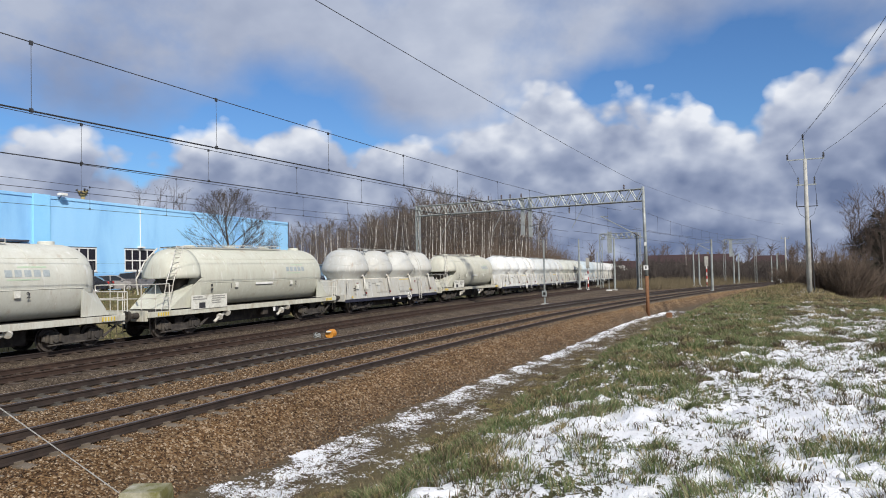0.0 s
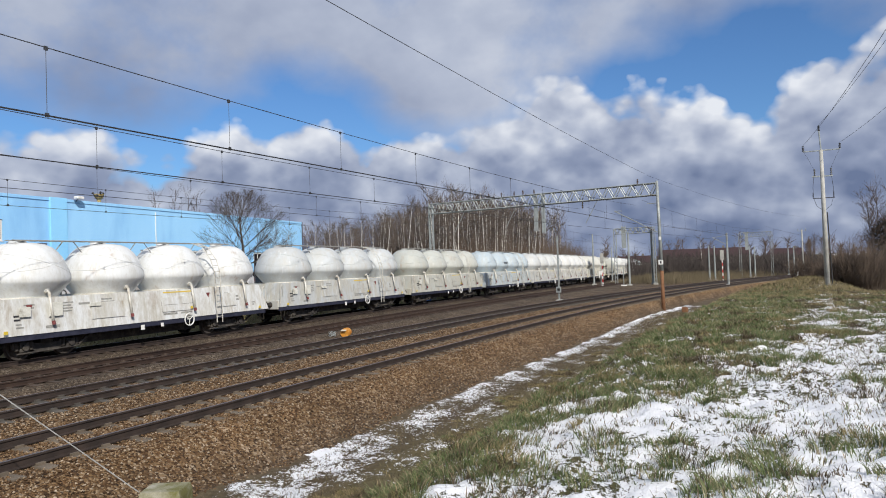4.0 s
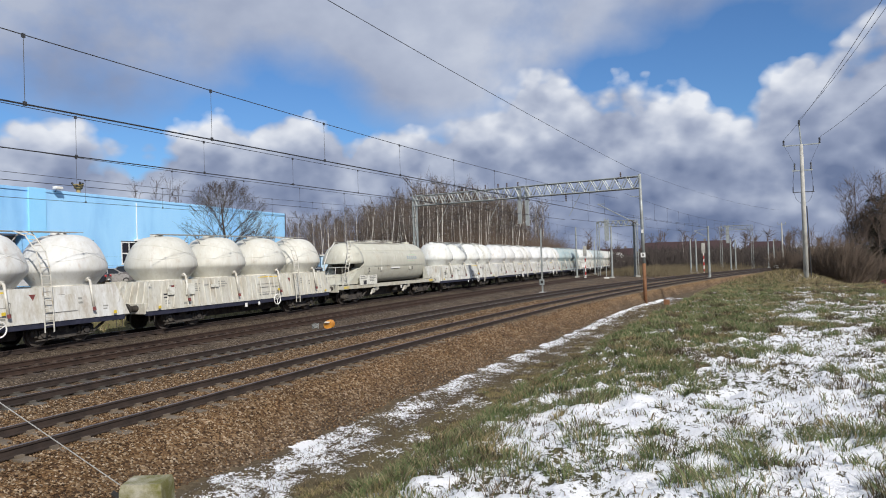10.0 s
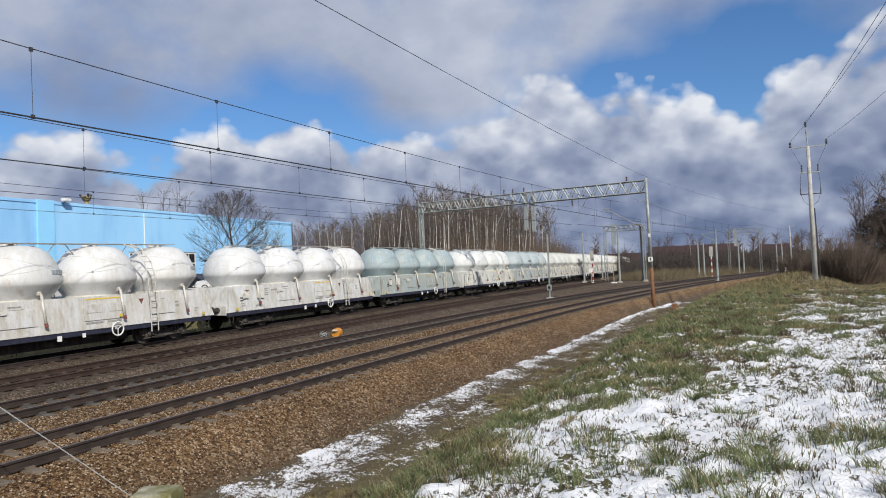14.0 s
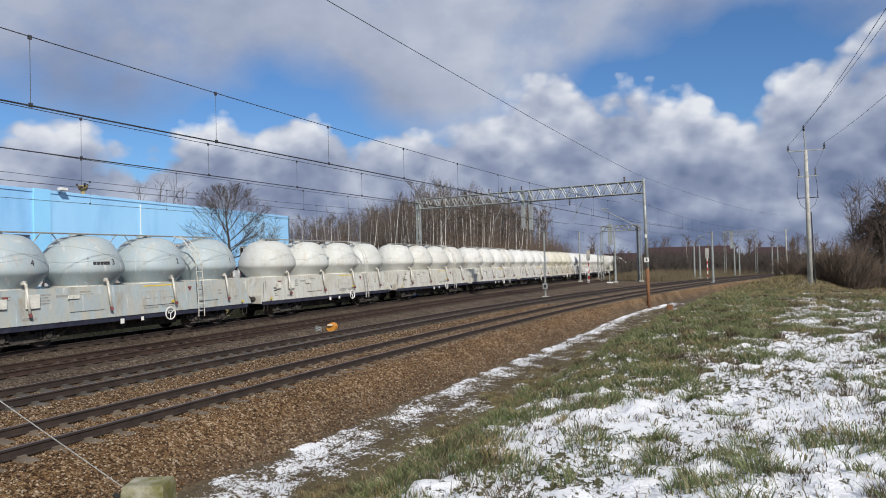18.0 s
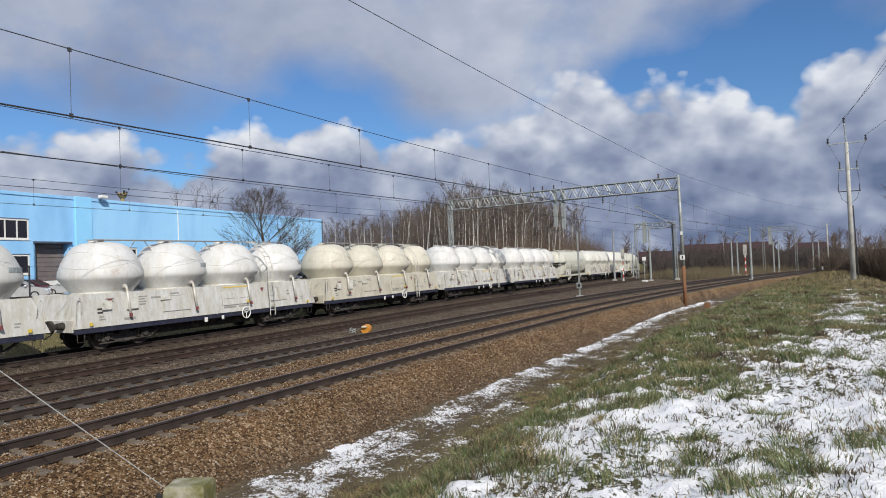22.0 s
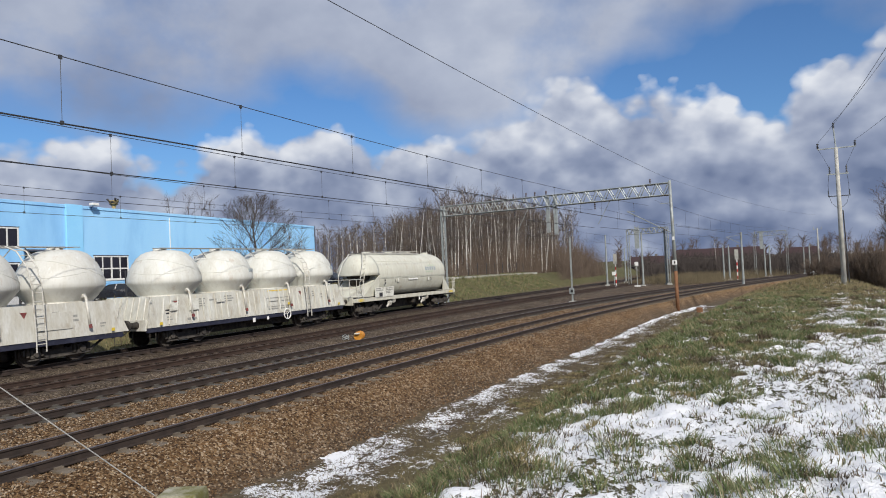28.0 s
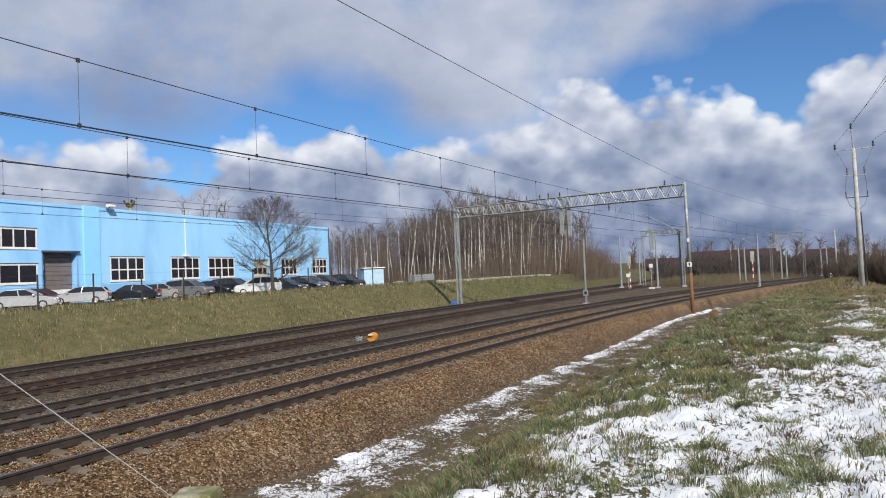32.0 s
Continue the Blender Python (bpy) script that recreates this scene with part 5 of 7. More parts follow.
# small lineside things
def junction_box():
    x, y = -18.35, 27.8
    t = thing("cable_drum", "ribbed orange plastic drum lying beside the track", "drum", at=pose(x, y, -0.36, 0, 0, 20) @ Matrix.Diagonal((0.85, 1.0, 0.82, 1)))
    for k in range(6):
        bm = bmesh.new()
        rod(bm, (0.0, -0.30 + 0.10 * k, 0.24), (0.0, -0.21 + 0.10 * k, 0.24), 0.25 if k % 2 else 0.235, 18)
        part("rib", bm, ORANGE, t)
    bm = bmesh.new()
    box(bm, -0.15, -0.46, 0.36, 0.12, -0.25, 0.44, 0.02)
    part("handle", bm, BEIGE, t)
    s = thing("scrap_wire", "small tangle of grey wire beside the orange drum", "scrap", at=pose(x - 0.2, y - 0.85, -0.36))
    rng = random.Random(2)
    for k in range(5):
        bm = bmesh.new()
        pts = [(0.16 * math.cos(a + k), 0.16 * math.sin(a + k) * rng.uniform(0.6, 1.1), 0.08 + 0.05 * k + 0.05 * math.sin(3 * a)) for a in [j * 0.6 for j in range(9)]]
        pipe(bm, pts, 0.012, 4)
        part("coil", bm, STEEL, s)
    w = thing("plank", "short pale plank lying in the ballast", "plank", at=pose(-20.9, 35.4, -0.28, 0, 0, 60))
    bm = bmesh.new()
    box(bm, -0.35, -0.1, 0, 0.35, 0.1, 0.06, 0.01)
    part("board", bm, BEIGE, w)


junction_box()
MOSSY = mat("mossy concrete", (0.30, 0.29, 0.22), (0.42, 0.40, 0.33), 4, 0.9, 0, 0.4, 40, (0.13, 0.125, 0.035), 2.6, (0.36, 0.58))


WIRE_GREY = mat("weathered stay wire", (0.24, 0.24, 0.23), (0.36, 0.36, 0.34), 20, 0.6, 0.3)


def anchor_block():
    t = thing("anchor_block", "weathered concrete anchor block with moss on top", "concrete block", at=pose(-7.32, 6.72, ground_z(-7.32, 6.72) - 0.03, 0, 0, 25))
    bm = bmesh.new()
    r = ((-0.27, -0.22), (0.27, -0.22), (0.27, 0.22), (-0.27, 0.22))
    loft(bm, [[(x * 1.06, y * 1.06, 0) for x, y in r], [(x, y, 1.02) for x, y in r], [(x * 0.93, y * 0.9, 1.10) for x, y in r]])
    part("block", bm, MOSSY, t)
    bm = bmesh.new()
    rod(bm, (-0.27, -0.05, 0.85), (-0.42, -0.08, 0.98), 0.035, 6)
    part("anchor_eye", bm, BLACK, t)
    s = thing("stay_wire", "thin grey stay wire running down to the anchor block", "stay wire")
    bm = bmesh.new()
    rod(bm, (-7.56, 6.50, 0.04), (-11.9, 4.55, 3.52), 0.008, 6)
    part("cable", bm, WIRE_GREY, s)
    b = thing("cable_box", "small blue box at the foot of the gantry post", "cable box", at=pose(-28.35, 56.5, ground_z(-28.35, 56.5)))
    bm = bmesh.new()
    box(bm, -0.2, -0.2, -0.1, 0.2, 0.2, 0.65, 0.03)
    part("case", bm, plain("blue plastic", (0.05, 0.16, 0.45), 0.5), b)
    p = thing("track_box", "small rust-brown lineside box near the mast", "lineside box", at=pose(-5.75, 52.4, ground_z(-5.75, 52.4)))
    bm = bmesh.new()
    box(bm, -0.2, -0.15, -0.1, 0.2, 0.15, 0.36, 0.04)
    part("case", bm, STEEL_RUST, p)
    c = thing("white_cabinet", "small white cabinet at the end of the bank", "cabinet", at=pose(4.25, 143.0, ground_z(4.25, 143.0)))
    bm = bmesh.new()
    box(bm, -0.5, -0.3, -0.1, 0.5, 0.3, 1.1, 0.05)
    part("case", bm, WHITE, c)


anchor_block()


# trees, houses and scrub in the distance
def bush_paths(rng, r, h, n):
    out = []
    for _ in range(n):
        a, q = rng.uniform(0, 2 * math.pi), r * math.sqrt(rng.uniform(0, 1))
        p = (q * math.cos(a), q * math.sin(a), -0.1)
        out.append(limb(rng, p, (0.45 * math.cos(a) * q / r + rng.uniform(-0.3, 0.3), 0.45 * math.sin(a) * q / r + rng.uniform(-0.3, 0.3), 1), h * rng.uniform(0.5, 1.0) * (1.1 - 0.5 * (q / r) ** 2), 0.02, 3, 0.25, 0.0, 0.4))
        for _ in range(3):
            s, e = along_path(out[-1] if len(out[-1]) == 4 else out[-1], rng.uniform(0.4, 1.0))
            out.append(limb(rng, s[:3], e + Vector((rng.uniform(-0.7, 0.7), rng.uniform(-0.7, 0.7), rng.uniform(-0.1, 0.4))), rng.uniform(0.4, 0.9), 0.012, 2, 0.2, 0.0, 0.5))
            out[-2], out[-1] = out[-1], out[-2]
    return out


def bush(x, y, r, h, n, seed, label="rounded leafless brown bush at the field's edge"):
    v, f = tubes(bush_paths(random.Random(seed), r, h, n), 3)
    ob = mesh_of("bush", v, f, SCRUB)
    ob.matrix_basis = pose(x, y, ground_z(x, y))
    return tagged(ob, label, "bush", "bushes at the field's edge")


for x, y, r, h, n, sd in ((6.3, 64, 1.55, 4.2, 1500, 1), (3.4, 84, 1.5, 2.6, 260, 5), (9.0, 72, 2.0, 2.6, 300, 4), (12.6, 72, 2.2, 3.0, 300, 6)):
    bush(x, y, r, h, n, sd)


def bare_tree(x, y, h, seed, label="bare dark tree at the field's edge", bark=None):
    rng = random.Random(seed)
    t = thing("bare_tree", label, "tree", at=pose(x, y, ground_z(x, y)), group="bare trees in the distance")
    trunk, crown = birch_paths(rng, h, 30, 10)
    v, f = tubes([trunk], 6)
    mesh_of("trunk", v, f, bark or BARK_DARK, t, True)
    v, f = tubes(crown, 3)
    mesh_of("crown", v, f, TWIG, t)


for x, y, h, sd in ((8.6, 76, 7.0, 2), (10.0, 79, 10.4, 3), (11.6, 76, 10.4, 4), (10.8, 74, 8.2, 9), (9.2, 74.5, 7.4, 10), (13.4, 78, 11.0, 6), (9.4, 82, 9.6, 7), (12.4, 83, 11.2, 8)):
    bare_tree(x, y, h, sd)
for x, y, h, sd in ((-103.5, 94.5, 18.5, 12), (-101.6, 96.6, 19.5, 14), (-99.8, 98.2, 18.8, 15), (-98.0, 99.8, 18.2, 16), (-96.4, 101.3, 17.2, 17), (-94.0, 103.5, 16.0, 18)):
    bare_tree(x, y, h, sd, "bare tree rising behind the factory roof")
bare_tree(-13.7, 162, 9.8, 9, "tall pale birch standing before the far houses", BIRCH_BARK)


def conifer(x, y, h, seed):
    rng = random.Random(seed)
    t = thing("conifer", "dark evergreen conifer at the field's edge", "tree", at=pose(x, y, ground_z(x, y)), group="conifers at the field's edge")
    v, f = tubes([limb(rng, (0, 0, -0.2), (0, 0, 1), h, 0.16, 6, 0.02, 0, 0.1)], 6)
    mesh_of("trunk", v, f, BARK_DARK, t, True)
    verts, faces = [], []
    lobes = [(rng.uniform(-0.13, 0.13) * h, rng.uniform(-0.13, 0.13) * h, rng.uniform(0.25, 0.85) * h, rng.uniform(0.12, 0.2) * h) for _ in range(9)]
    for k in range(5200):
        lx, ly, lz, lr = lobes[k % 9]
        a, q, e = rng.uniform(0, 2 * math.pi), lr * rng.uniform(0.3, 1.0) ** 0.5, rng.uniform(-1.3, 1.4)
        x0, y0, z0 = lx + q * math.cos(a) * math.cos(e), ly + q * math.sin(a) * math.cos(e), max(0.3, lz + q * math.sin(e))
        l = rng.uniform(0.25, 0.5)
        dx, dy, dz = math.cos(a) * l, math.sin(a) * l, -0.12 * l + rng.uniform(-0.08, 0.08)
        sx, sy = -math.sin(a) * 0.09, math.cos(a) * 0.09
        b = len(verts)
        verts += [(x0 - sx, y0 - sy, z0), (x0 + sx, y0 + sy, z0 + 0.04), (x0 + dx, y0 + dy, z0 + dz)]
        faces.append((b, b + 1, b + 2))
    mesh_of("crown", verts, faces, CONIFER, t)


for x, y, h, sd in ((10.6, 78.5, 6.8, 1), (11.9, 79.5, 8.6, 2), (13.2, 77.0, 8.4, 3), (14.8, 78.0, 9.0, 5)):
    conifer(x, y, h, sd)

ROOF_RED = mat("dark red roof tiles", (0.032, 0.016, 0.017), (0.052, 0.026, 0.026), 3, 0.85, 0, 0.2, 20)
PLASTER = mat("grey house plaster", (0.13, 0.12, 0.11), (0.19, 0.175, 0.16), 1.5, 0.9)


def house(x, y, w, h, turn):
    t = thing("house", "grey house with a dark red pitched roof beyond the tracks", "house", at=pose(x, y, dip(y) + 0.3, 0, 0, turn), group="houses beyond the tracks")
    bm = bmesh.new()
    box(bm, -w / 2, -4, 0, w / 2, 4, h)
    part("wall", bm, PLASTER, t)
    bm = bmesh.new()
    loft(bm, [[(s * (w / 2 + 0.4), -4.5, h), (s * (w / 2 + 0.4), 4.5, h), (s * (w / 2 - 0.8), 0.2, h + 2.3), (s * (w / 2 - 0.8), -0.2, h + 2.3)] for s in (-1, 1)])
    rf = part("roof", bm, ROOF_RED, t)
    bm = bmesh.new()
    box(bm, w * 0.2, -0.3, h + 1.6, w * 0.2 + 0.6, 0.3, h + 2.9)
    part("chimney", bm, PLASTER, rf)
    n = int(w / 3)
    for k in range(n):
        wn = new("window")
        wn.parent = t
        bm = bmesh.new()
        xx = -w / 2 + w * (k + 0.5) / n
        box(bm, xx - 0.5, -4.04, h - 1.9, xx + 0.5, -4.0, h - 0.6)
        part("pane", bm, PANE, wn)


for x, y, w, h, a in ((-17, 206, 24, 4.3, 2), (-37, 212, 11, 3.0, 0), (4.0, 230, 10, 4.0, -5)):
    house(x, y, w, h, a)


OLIVE = mat("olive-brown brush", (0.075, 0.062, 0.036), (0.14, 0.112, 0.066), 0.5, 0.95)
FAR_SCRUB = mat("dark brown brush", (0.028, 0.023, 0.022), (0.062, 0.050, 0.044), 0.2, 0.95)


def far_scrub():
    """The brown belt of brush along the horizon."""
    rng = random.Random(31)
    paths = []
    for k in range(8500):
        y = rng.uniform(152, 200)
        x = rng.uniform(-0.185, 0.62) * y
        if line_x(3, min(y, 190)) - 3 < x < line_x(0, y) + 3.2 and x > -26:
            if not (x < line_x(1, y) - 3.5 and x > line_x(3, min(y, 190)) + 8):
                continue
        z = dip(y) - 0.4 if x < line_x(0, y) + 5 else ground_z(x, y)
        tall = 0.7 + 0.6 * noise.noise((x * 0.06, y * 0.04, 2.0))
        paths.append(limb(rng, (x, y, z - 0.2), (rng.uniform(-0.4, 0.4), 0, 1), rng.uniform(2.8, 7.2) * tall, 0.08, 2, 0.2, 0.0, 0.4))
        for _ in range(3):
            paths.append(limb(rng, (x, y, z + rng.uniform(0.6, 4.6) * tall), (rng.uniform(-1, 1), 0, 1), rng.uniform(0.8, 1.8), 0.05, 1, 0.2, 0, 0.5))
    low = []
    for k in range(8000):
        y = rng.uniform(104, 165)
        a, b = line_x(3, y) + 4.2, line_x(1, y) - 3.2
        if b - a < 1.0:
            continue
        x = rng.uniform(a, b)
        edge = min(x - a, b - x)
        low.append(limb(rng, (x, y, dip(y) - 0.5), (rng.uniform(-0.5, 0.5), rng.uniform(-0.5, 0.5), 1), rng.uniform(0.4, 0.8) + min(edge, 4.0) * rng.uniform(0.08, 0.32), 0.018, 2, 0.2, 0.0, 0.4))
    v, f = tubes(low, 3)
    tagged(mesh_of("low_scrub", v, f, OLIVE), "low olive-brown brush between the parting tracks", "scrub", kind="stuff")
    v, f = tubes(paths, 3)
    tagged(mesh_of("far_scrub", v, f, FAR_SCRUB), "brown leafless scrub belt along the horizon", "scrub", kind="stuff")
    paths = []
    for k in range(150):
        y = rng.uniform(240, 330)
        x = rng.uniform(-0.22, 0.75) * y
        z, h = dip(y), rng.uniform(7, 13)
        paths.append(limb(rng, (x, y, z), (0, 0, 1), h, 0.16, 4, 0.05, 0, 0.2))
        for _ in range(44):
            u = rng.uniform(0.2, 0.95)
            paths.append(limb(rng, (x, y, z + h * u), (rng.uniform(-1, 1), rng.uniform(-0.4, 0.4), rng.uniform(0.3, 1.2)), rng.uniform(1.2, 3.2), 0.08, 2, 0.2, 0, 0.4))
    v, f = tubes(paths, 3)
    tagged(mesh_of("far_trees", v, f, TWIG), "far line of bare dark trees on the horizon", "trees", kind="stuff")


far_scrub()


# grass: blades and tufts on the banks
def blades(name, label, spots, material):
    """One object of single blades; a spot is x, y, z, height, width, lean x, lean y, turn."""
    a = np.array(spots)
    n = len(a)
    wx, wy = np.cos(a[:, 7]) * a[:, 4] / 2, np.sin(a[:, 7]) * a[:, 4] / 2
    v = np.zeros((n, 5, 3))
    for k, (f, s) in enumerate(((0, -1), (0, 1), (0.55, 0.75), (0.55, -0.75), (1.0, 0))):
        v[:, k, 0] = a[:, 0] + s * wx + a[:, 5] * f * f
        v[:, k, 1] = a[:, 1] + s * wy + a[:, 6] * f * f
        v[:, k, 2] = a[:, 2] + a[:, 3] * f - 0.01 * (f == 0)
    idx = np.arange(n)[:, None] * 5
    quads = np.concatenate([idx, idx + 1, idx + 2, idx + 3], 1)
    tris = np.concatenate([idx + 3, idx + 2, idx + 4], 1)
    me = bpy.data.meshes.new(name)
    me.vertices.add(n * 5)
    me.vertices.foreach_set("co", v.reshape(-1))
    loops = np.concatenate([quads, tris], 1).reshape(-1)
    me.loops.add(len(loops))
    me.loops.foreach_set("vertex_index", loops)
    me.polygons.add(n * 2)
    starts = (np.arange(n)[:, None] * 7 + np.array([0, 4])).reshape(-1)
    me.polygons.foreach_set("loop_start", starts)
    me.update(calc_edges=True)
    me.materials.append(material)
    ob = new(name, me)
    return tagged(ob, label, "grass", kind="stuff")


def blade_material(name, rows):
    m = bpy.data.materials.new(name)
    m.use_nodes = True
    nt = m.node_tree
    b = nt.nodes["Principled BSDF"]
    g, r = nt.nodes.new("ShaderNodeNewGeometry"), nt.nodes.new("ShaderNodeValToRGB")
    e = r.color_ramp.elements
    while len(e) < len(rows):
        e.new(0.5)
    for k, (p, c) in enumerate(rows):
        e[k].position, e[k].color = p, (*c, 1)
    nt.links.new(g.outputs["Random Per Island"], r.inputs[0])
    nt.links.new(r.outputs[0], b.inputs["Base Color"])
    b.inputs["Roughness"].default_value = 0.7
    b.inputs["Specular IOR Level"].default_value = 0.25
    return m


GREEN = blade_material("green grass blades", ((0.0, (0.055, 0.080, 0.028)), (0.4, (0.105, 0.145, 0.052)), (0.65, (0.155, 0.182, 0.080)), (0.82, (0.22, 0.195, 0.11)), (1.0, (0.36, 0.31, 0.20))))
STRAW = blade_material("dry grass blades", ((0.0, (0.11, 0.10, 0.04)), (0.4, (0.19, 0.162, 0.072)), (0.75, (0.28, 0.225, 0.12)), (1.0, (0.37, 0.29, 0.17))))
WITHERED = blade_material("withered stalks", ((0.0, (0.035, 0.028, 0.018)), (0.5, (0.085, 0.066, 0.040)), (0.85, (0.15, 0.115, 0.07)), (1.0, (0.23, 0.18, 0.12))))


def blade(rnd, x, y, z, h, droop, wide=1.0):
    a = rnd.uniform(0, 6.283)
    l = h * rnd.uniform(0.3, 1.0) * droop
    return (x, y, z, h, rnd.uniform(0.0042, 0.0075) * wide * (1 + y / 14), l * math.cos(a), l * math.sin(a), rnd.uniform(0, 3.14))


def near_grass():
    rnd = random.Random(6)
    green, dry, brown = [], [], []
    # tufts: close together on the turf, scattered in the snow
    for _ in range(13500):
        y = 1.6 + 48 * rnd.random() ** 1.75
        e = rnd.uniform(6.3, 19.0)
        x = bank_line(y) + e
        if x * x + y * y < 2.6:
            continue
        lush = turf_edge(y)
        n = noise.noise((x * 0.55, y * 0.42, 1.0)) + 0.6 * noise.noise((x * 1.5, y * 1.2, 4.0))
        turf = smooth(8.0, 8.6, e) * smooth(lush + 0.9, lush - 0.7, e + 0.8 * n)
        want = turf * (0.44 + 0.62 * n) + (1 - turf) * smooth(8.0, 8.9, e) * (1.3 * max(0.0, n - 0.08) + 0.04 + 0.12 * smooth(12, 14, e) + 0.10 * smooth(18, 30, y))
        if rnd.random() > want:
            continue
        r = rnd.uniform(0.08, 0.27)
        h = rnd.uniform(0.05, 0.13)
        q = rnd.random()
        k = brown if q < 0.16 + 0.25 * smooth(12, 14, e) else dry if q < 0.27 + 0.3 * smooth(24, 40, y) + 0.35 * (1 - turf) * smooth(16, 26, y) else green
        z0 = ground_z(x, y)
        lean = rnd.uniform(0, 6.283)
        for _ in range(int((30 + 140 * r / 0.24) * (1.0 if y < 18 else 0.65))):
            a, d = rnd.uniform(0, 6.283), r * math.sqrt(rnd.random())
            bx, by = x + d * math.cos(a), y + d * math.sin(a)
            hh = h * rnd.uniform(0.4, 1.2)
            l = hh * rnd.uniform(0.3, 1.4)
            la = a + rnd.uniform(-0.8, 0.8) if rnd.random() < 0.6 else lean
            k.append((bx, by, ground_z(bx, by) if y < 14 else z0, hh, rnd.uniform(0.0042, 0.0075) * (1 + y / 16), l * math.cos(la), l * math.sin(la), rnd.uniform(0, 3.14)))
    # withered tussocks on the flank of the ditch
    for _ in range(4200):
        y = 5 + 34 * rnd.random() ** 1.4
        e = rnd.uniform(4.4, 8.9)
        x = bank_line(y) + e
        if noise.noise((x * 0.8, y * 0.6, 3.0)) < 0.10 - 0.13 * (e - 5.2):
            continue
        z0, r, h = ground_z(x, y), rnd.uniform(0.08, 0.22), rnd.uniform(0.03, 0.085)
        q = rnd.random()
        k = green if q < 0.06 + 0.6 * smooth(7.5, 8.4, e) else dry if q < 0.55 else brown
        for _ in range(int(22 + 60 * r / 0.2)):
            a, d = rnd.uniform(0, 6.283), r * math.sqrt(rnd.random())
            bx, by = x + d * math.cos(a), y + d * math.sin(a)
            k.append(blade(rnd, bx, by, ground_z(bx, by), h * rnd.uniform(0.5, 1.2), 1.5))
    # single blades: a short sward on the turf, sprigs in the snow, withered weeds in the ditch
    for _ in range(120000):
        y = 1.6 + 50 * rnd.random() ** 1.6
        e = rnd.uniform(3.2, 18.0)
        x = bank_line(y) + e
        if x * x + y * y < 2.2:
            continue
        lush = turf_edge(y)
        turf = smooth(7.9, 8.8, e) * smooth(lush + 0.6, lush - 0.8, e)
        if e < 8.1:
            if rnd.random() < 0.7:
                (dry if rnd.random() < 0.3 else brown).append(blade(rnd, x, y, ground_z(x, y), rnd.uniform(0.02, 0.09), 1.3))
            continue
        if rnd.random() > 0.25 + 0.55 * turf:
            continue
        q = rnd.random()
        k = brown if q < 0.42 - 0.2 * turf else dry if q < 0.52 else green
        k.append(blade(rnd, x, y, ground_z(x, y), rnd.uniform(0.02, 0.055 + 0.03 * turf), 1.4))
    # thin stalks that pierce the snow, singly and in twos and threes
    for _ in range(34000):
        y = 2.0 + 24 * rnd.random() ** 1.5
        e = rnd.uniform(8.0, 17.0)
        x = bank_line(y) + e
        if x * x + y * y < 2.2 or noise.noise((x * 2.1, y * 1.7, 12.0)) < -0.12:
            continue
        z0 = ground_z(x, y)
        for _ in range(rnd.choice((1, 2, 3))):
            q = rnd.random()
            (brown if q < 0.60 else dry if q < 0.74 else green).append(blade(rnd, x + rnd.uniform(-0.04, 0.04), y + rnd.uniform(-0.04, 0.04), z0 - 0.005, rnd.uniform(0.02, 0.085), 1.3))
    # rough dry grass farther off, round the poles
    for _ in range(15000):
        y = rnd.uniform(40, 80)
        x = bank_line(y) + rnd.uniform(7.5, 24)
        (dry if rnd.random() < 0.6 else brown).append(blade(rnd, x, y, ground_z(x, y), rnd.uniform(0.08, 0.3), 0.7))
    # a taller dry fringe at the foot of the bushes
    for _ in range(9000):
        y = 18 + 40 * rnd.random()
        x = bank_line(y) + rnd.uniform(12.5, 26)
        if noise.noise((x * 0.4, y * 0.3, 8.0)) < -0.02:
            continue
        (dry if rnd.random() < 0.45 else brown).append(blade(rnd, x, y, ground_z(x, y), rnd.uniform(0.05, 0.22), 0.9))
    blades("bank_grass", "dull green grass tufts growing through the thawing snow", green, GREEN)
    blades("dry_grass", "yellowed dry grass among the snow on the bank", dry, STRAW)
    blades("withered_grass", "brown withered weeds in the ditch and the snow", brown, WITHERED)


def slope_grass():
    rnd = random.Random(9)
    spots, green, brown = [], [], []
    for _ in range(60000):
        y = rnd.uniform(10, 100)
        f = rnd.uniform(3.4, 9.6)
        x = line_x(3, y) - f
        n = noise.noise((x * 0.5, y * 0.5, 7.0))
        if rnd.random() > 0.65 + 0.7 * n:
            continue
        hh = rnd.uniform(0.05, 0.20) * (1 + 0.6 * n) + (rnd.uniform(0.0, 0.22) if f > 7.6 else 0)
        la = rnd.uniform(0, 6.283)
        l = hh * rnd.uniform(0.2, 0.8)
        pale = rnd.random() < (0.72 if y < 60 else 0.4)
        (green if not pale else spots if rnd.random() < 0.5 else brown).append((x, y, ground_z(x, y), hh, rnd.uniform(0.018, 0.035) * (0.6 + y / 60), l * math.cos(la), l * math.sin(la), rnd.uniform(0, 3.14)))
    blades("slope_grass", "rough yellow-brown grass on the railway slope", spots, STRAW)
    blades("slope_grass", "brown withered grass on the railway slope", brown, WITHERED)
    blades("slope_grass", "short green grass on the railway slope", green, GREEN)


near_grass()
slope_grass()


# loose stones on the ballast and its shoulder
def stone_material():
    m = blade_material("loose ballast stones", ((0.0, (0.034, 0.019, 0.011)), (0.35, (0.115, 0.066, 0.032)), (0.65, (0.19, 0.118, 0.06)), (0.85, (0.27, 0.195, 0.12)), (1.0, (0.40, 0.33, 0.25))))
    m.node_tree.nodes["Principled BSDF"].inputs["Roughness"].default_value = 0.9
    return m


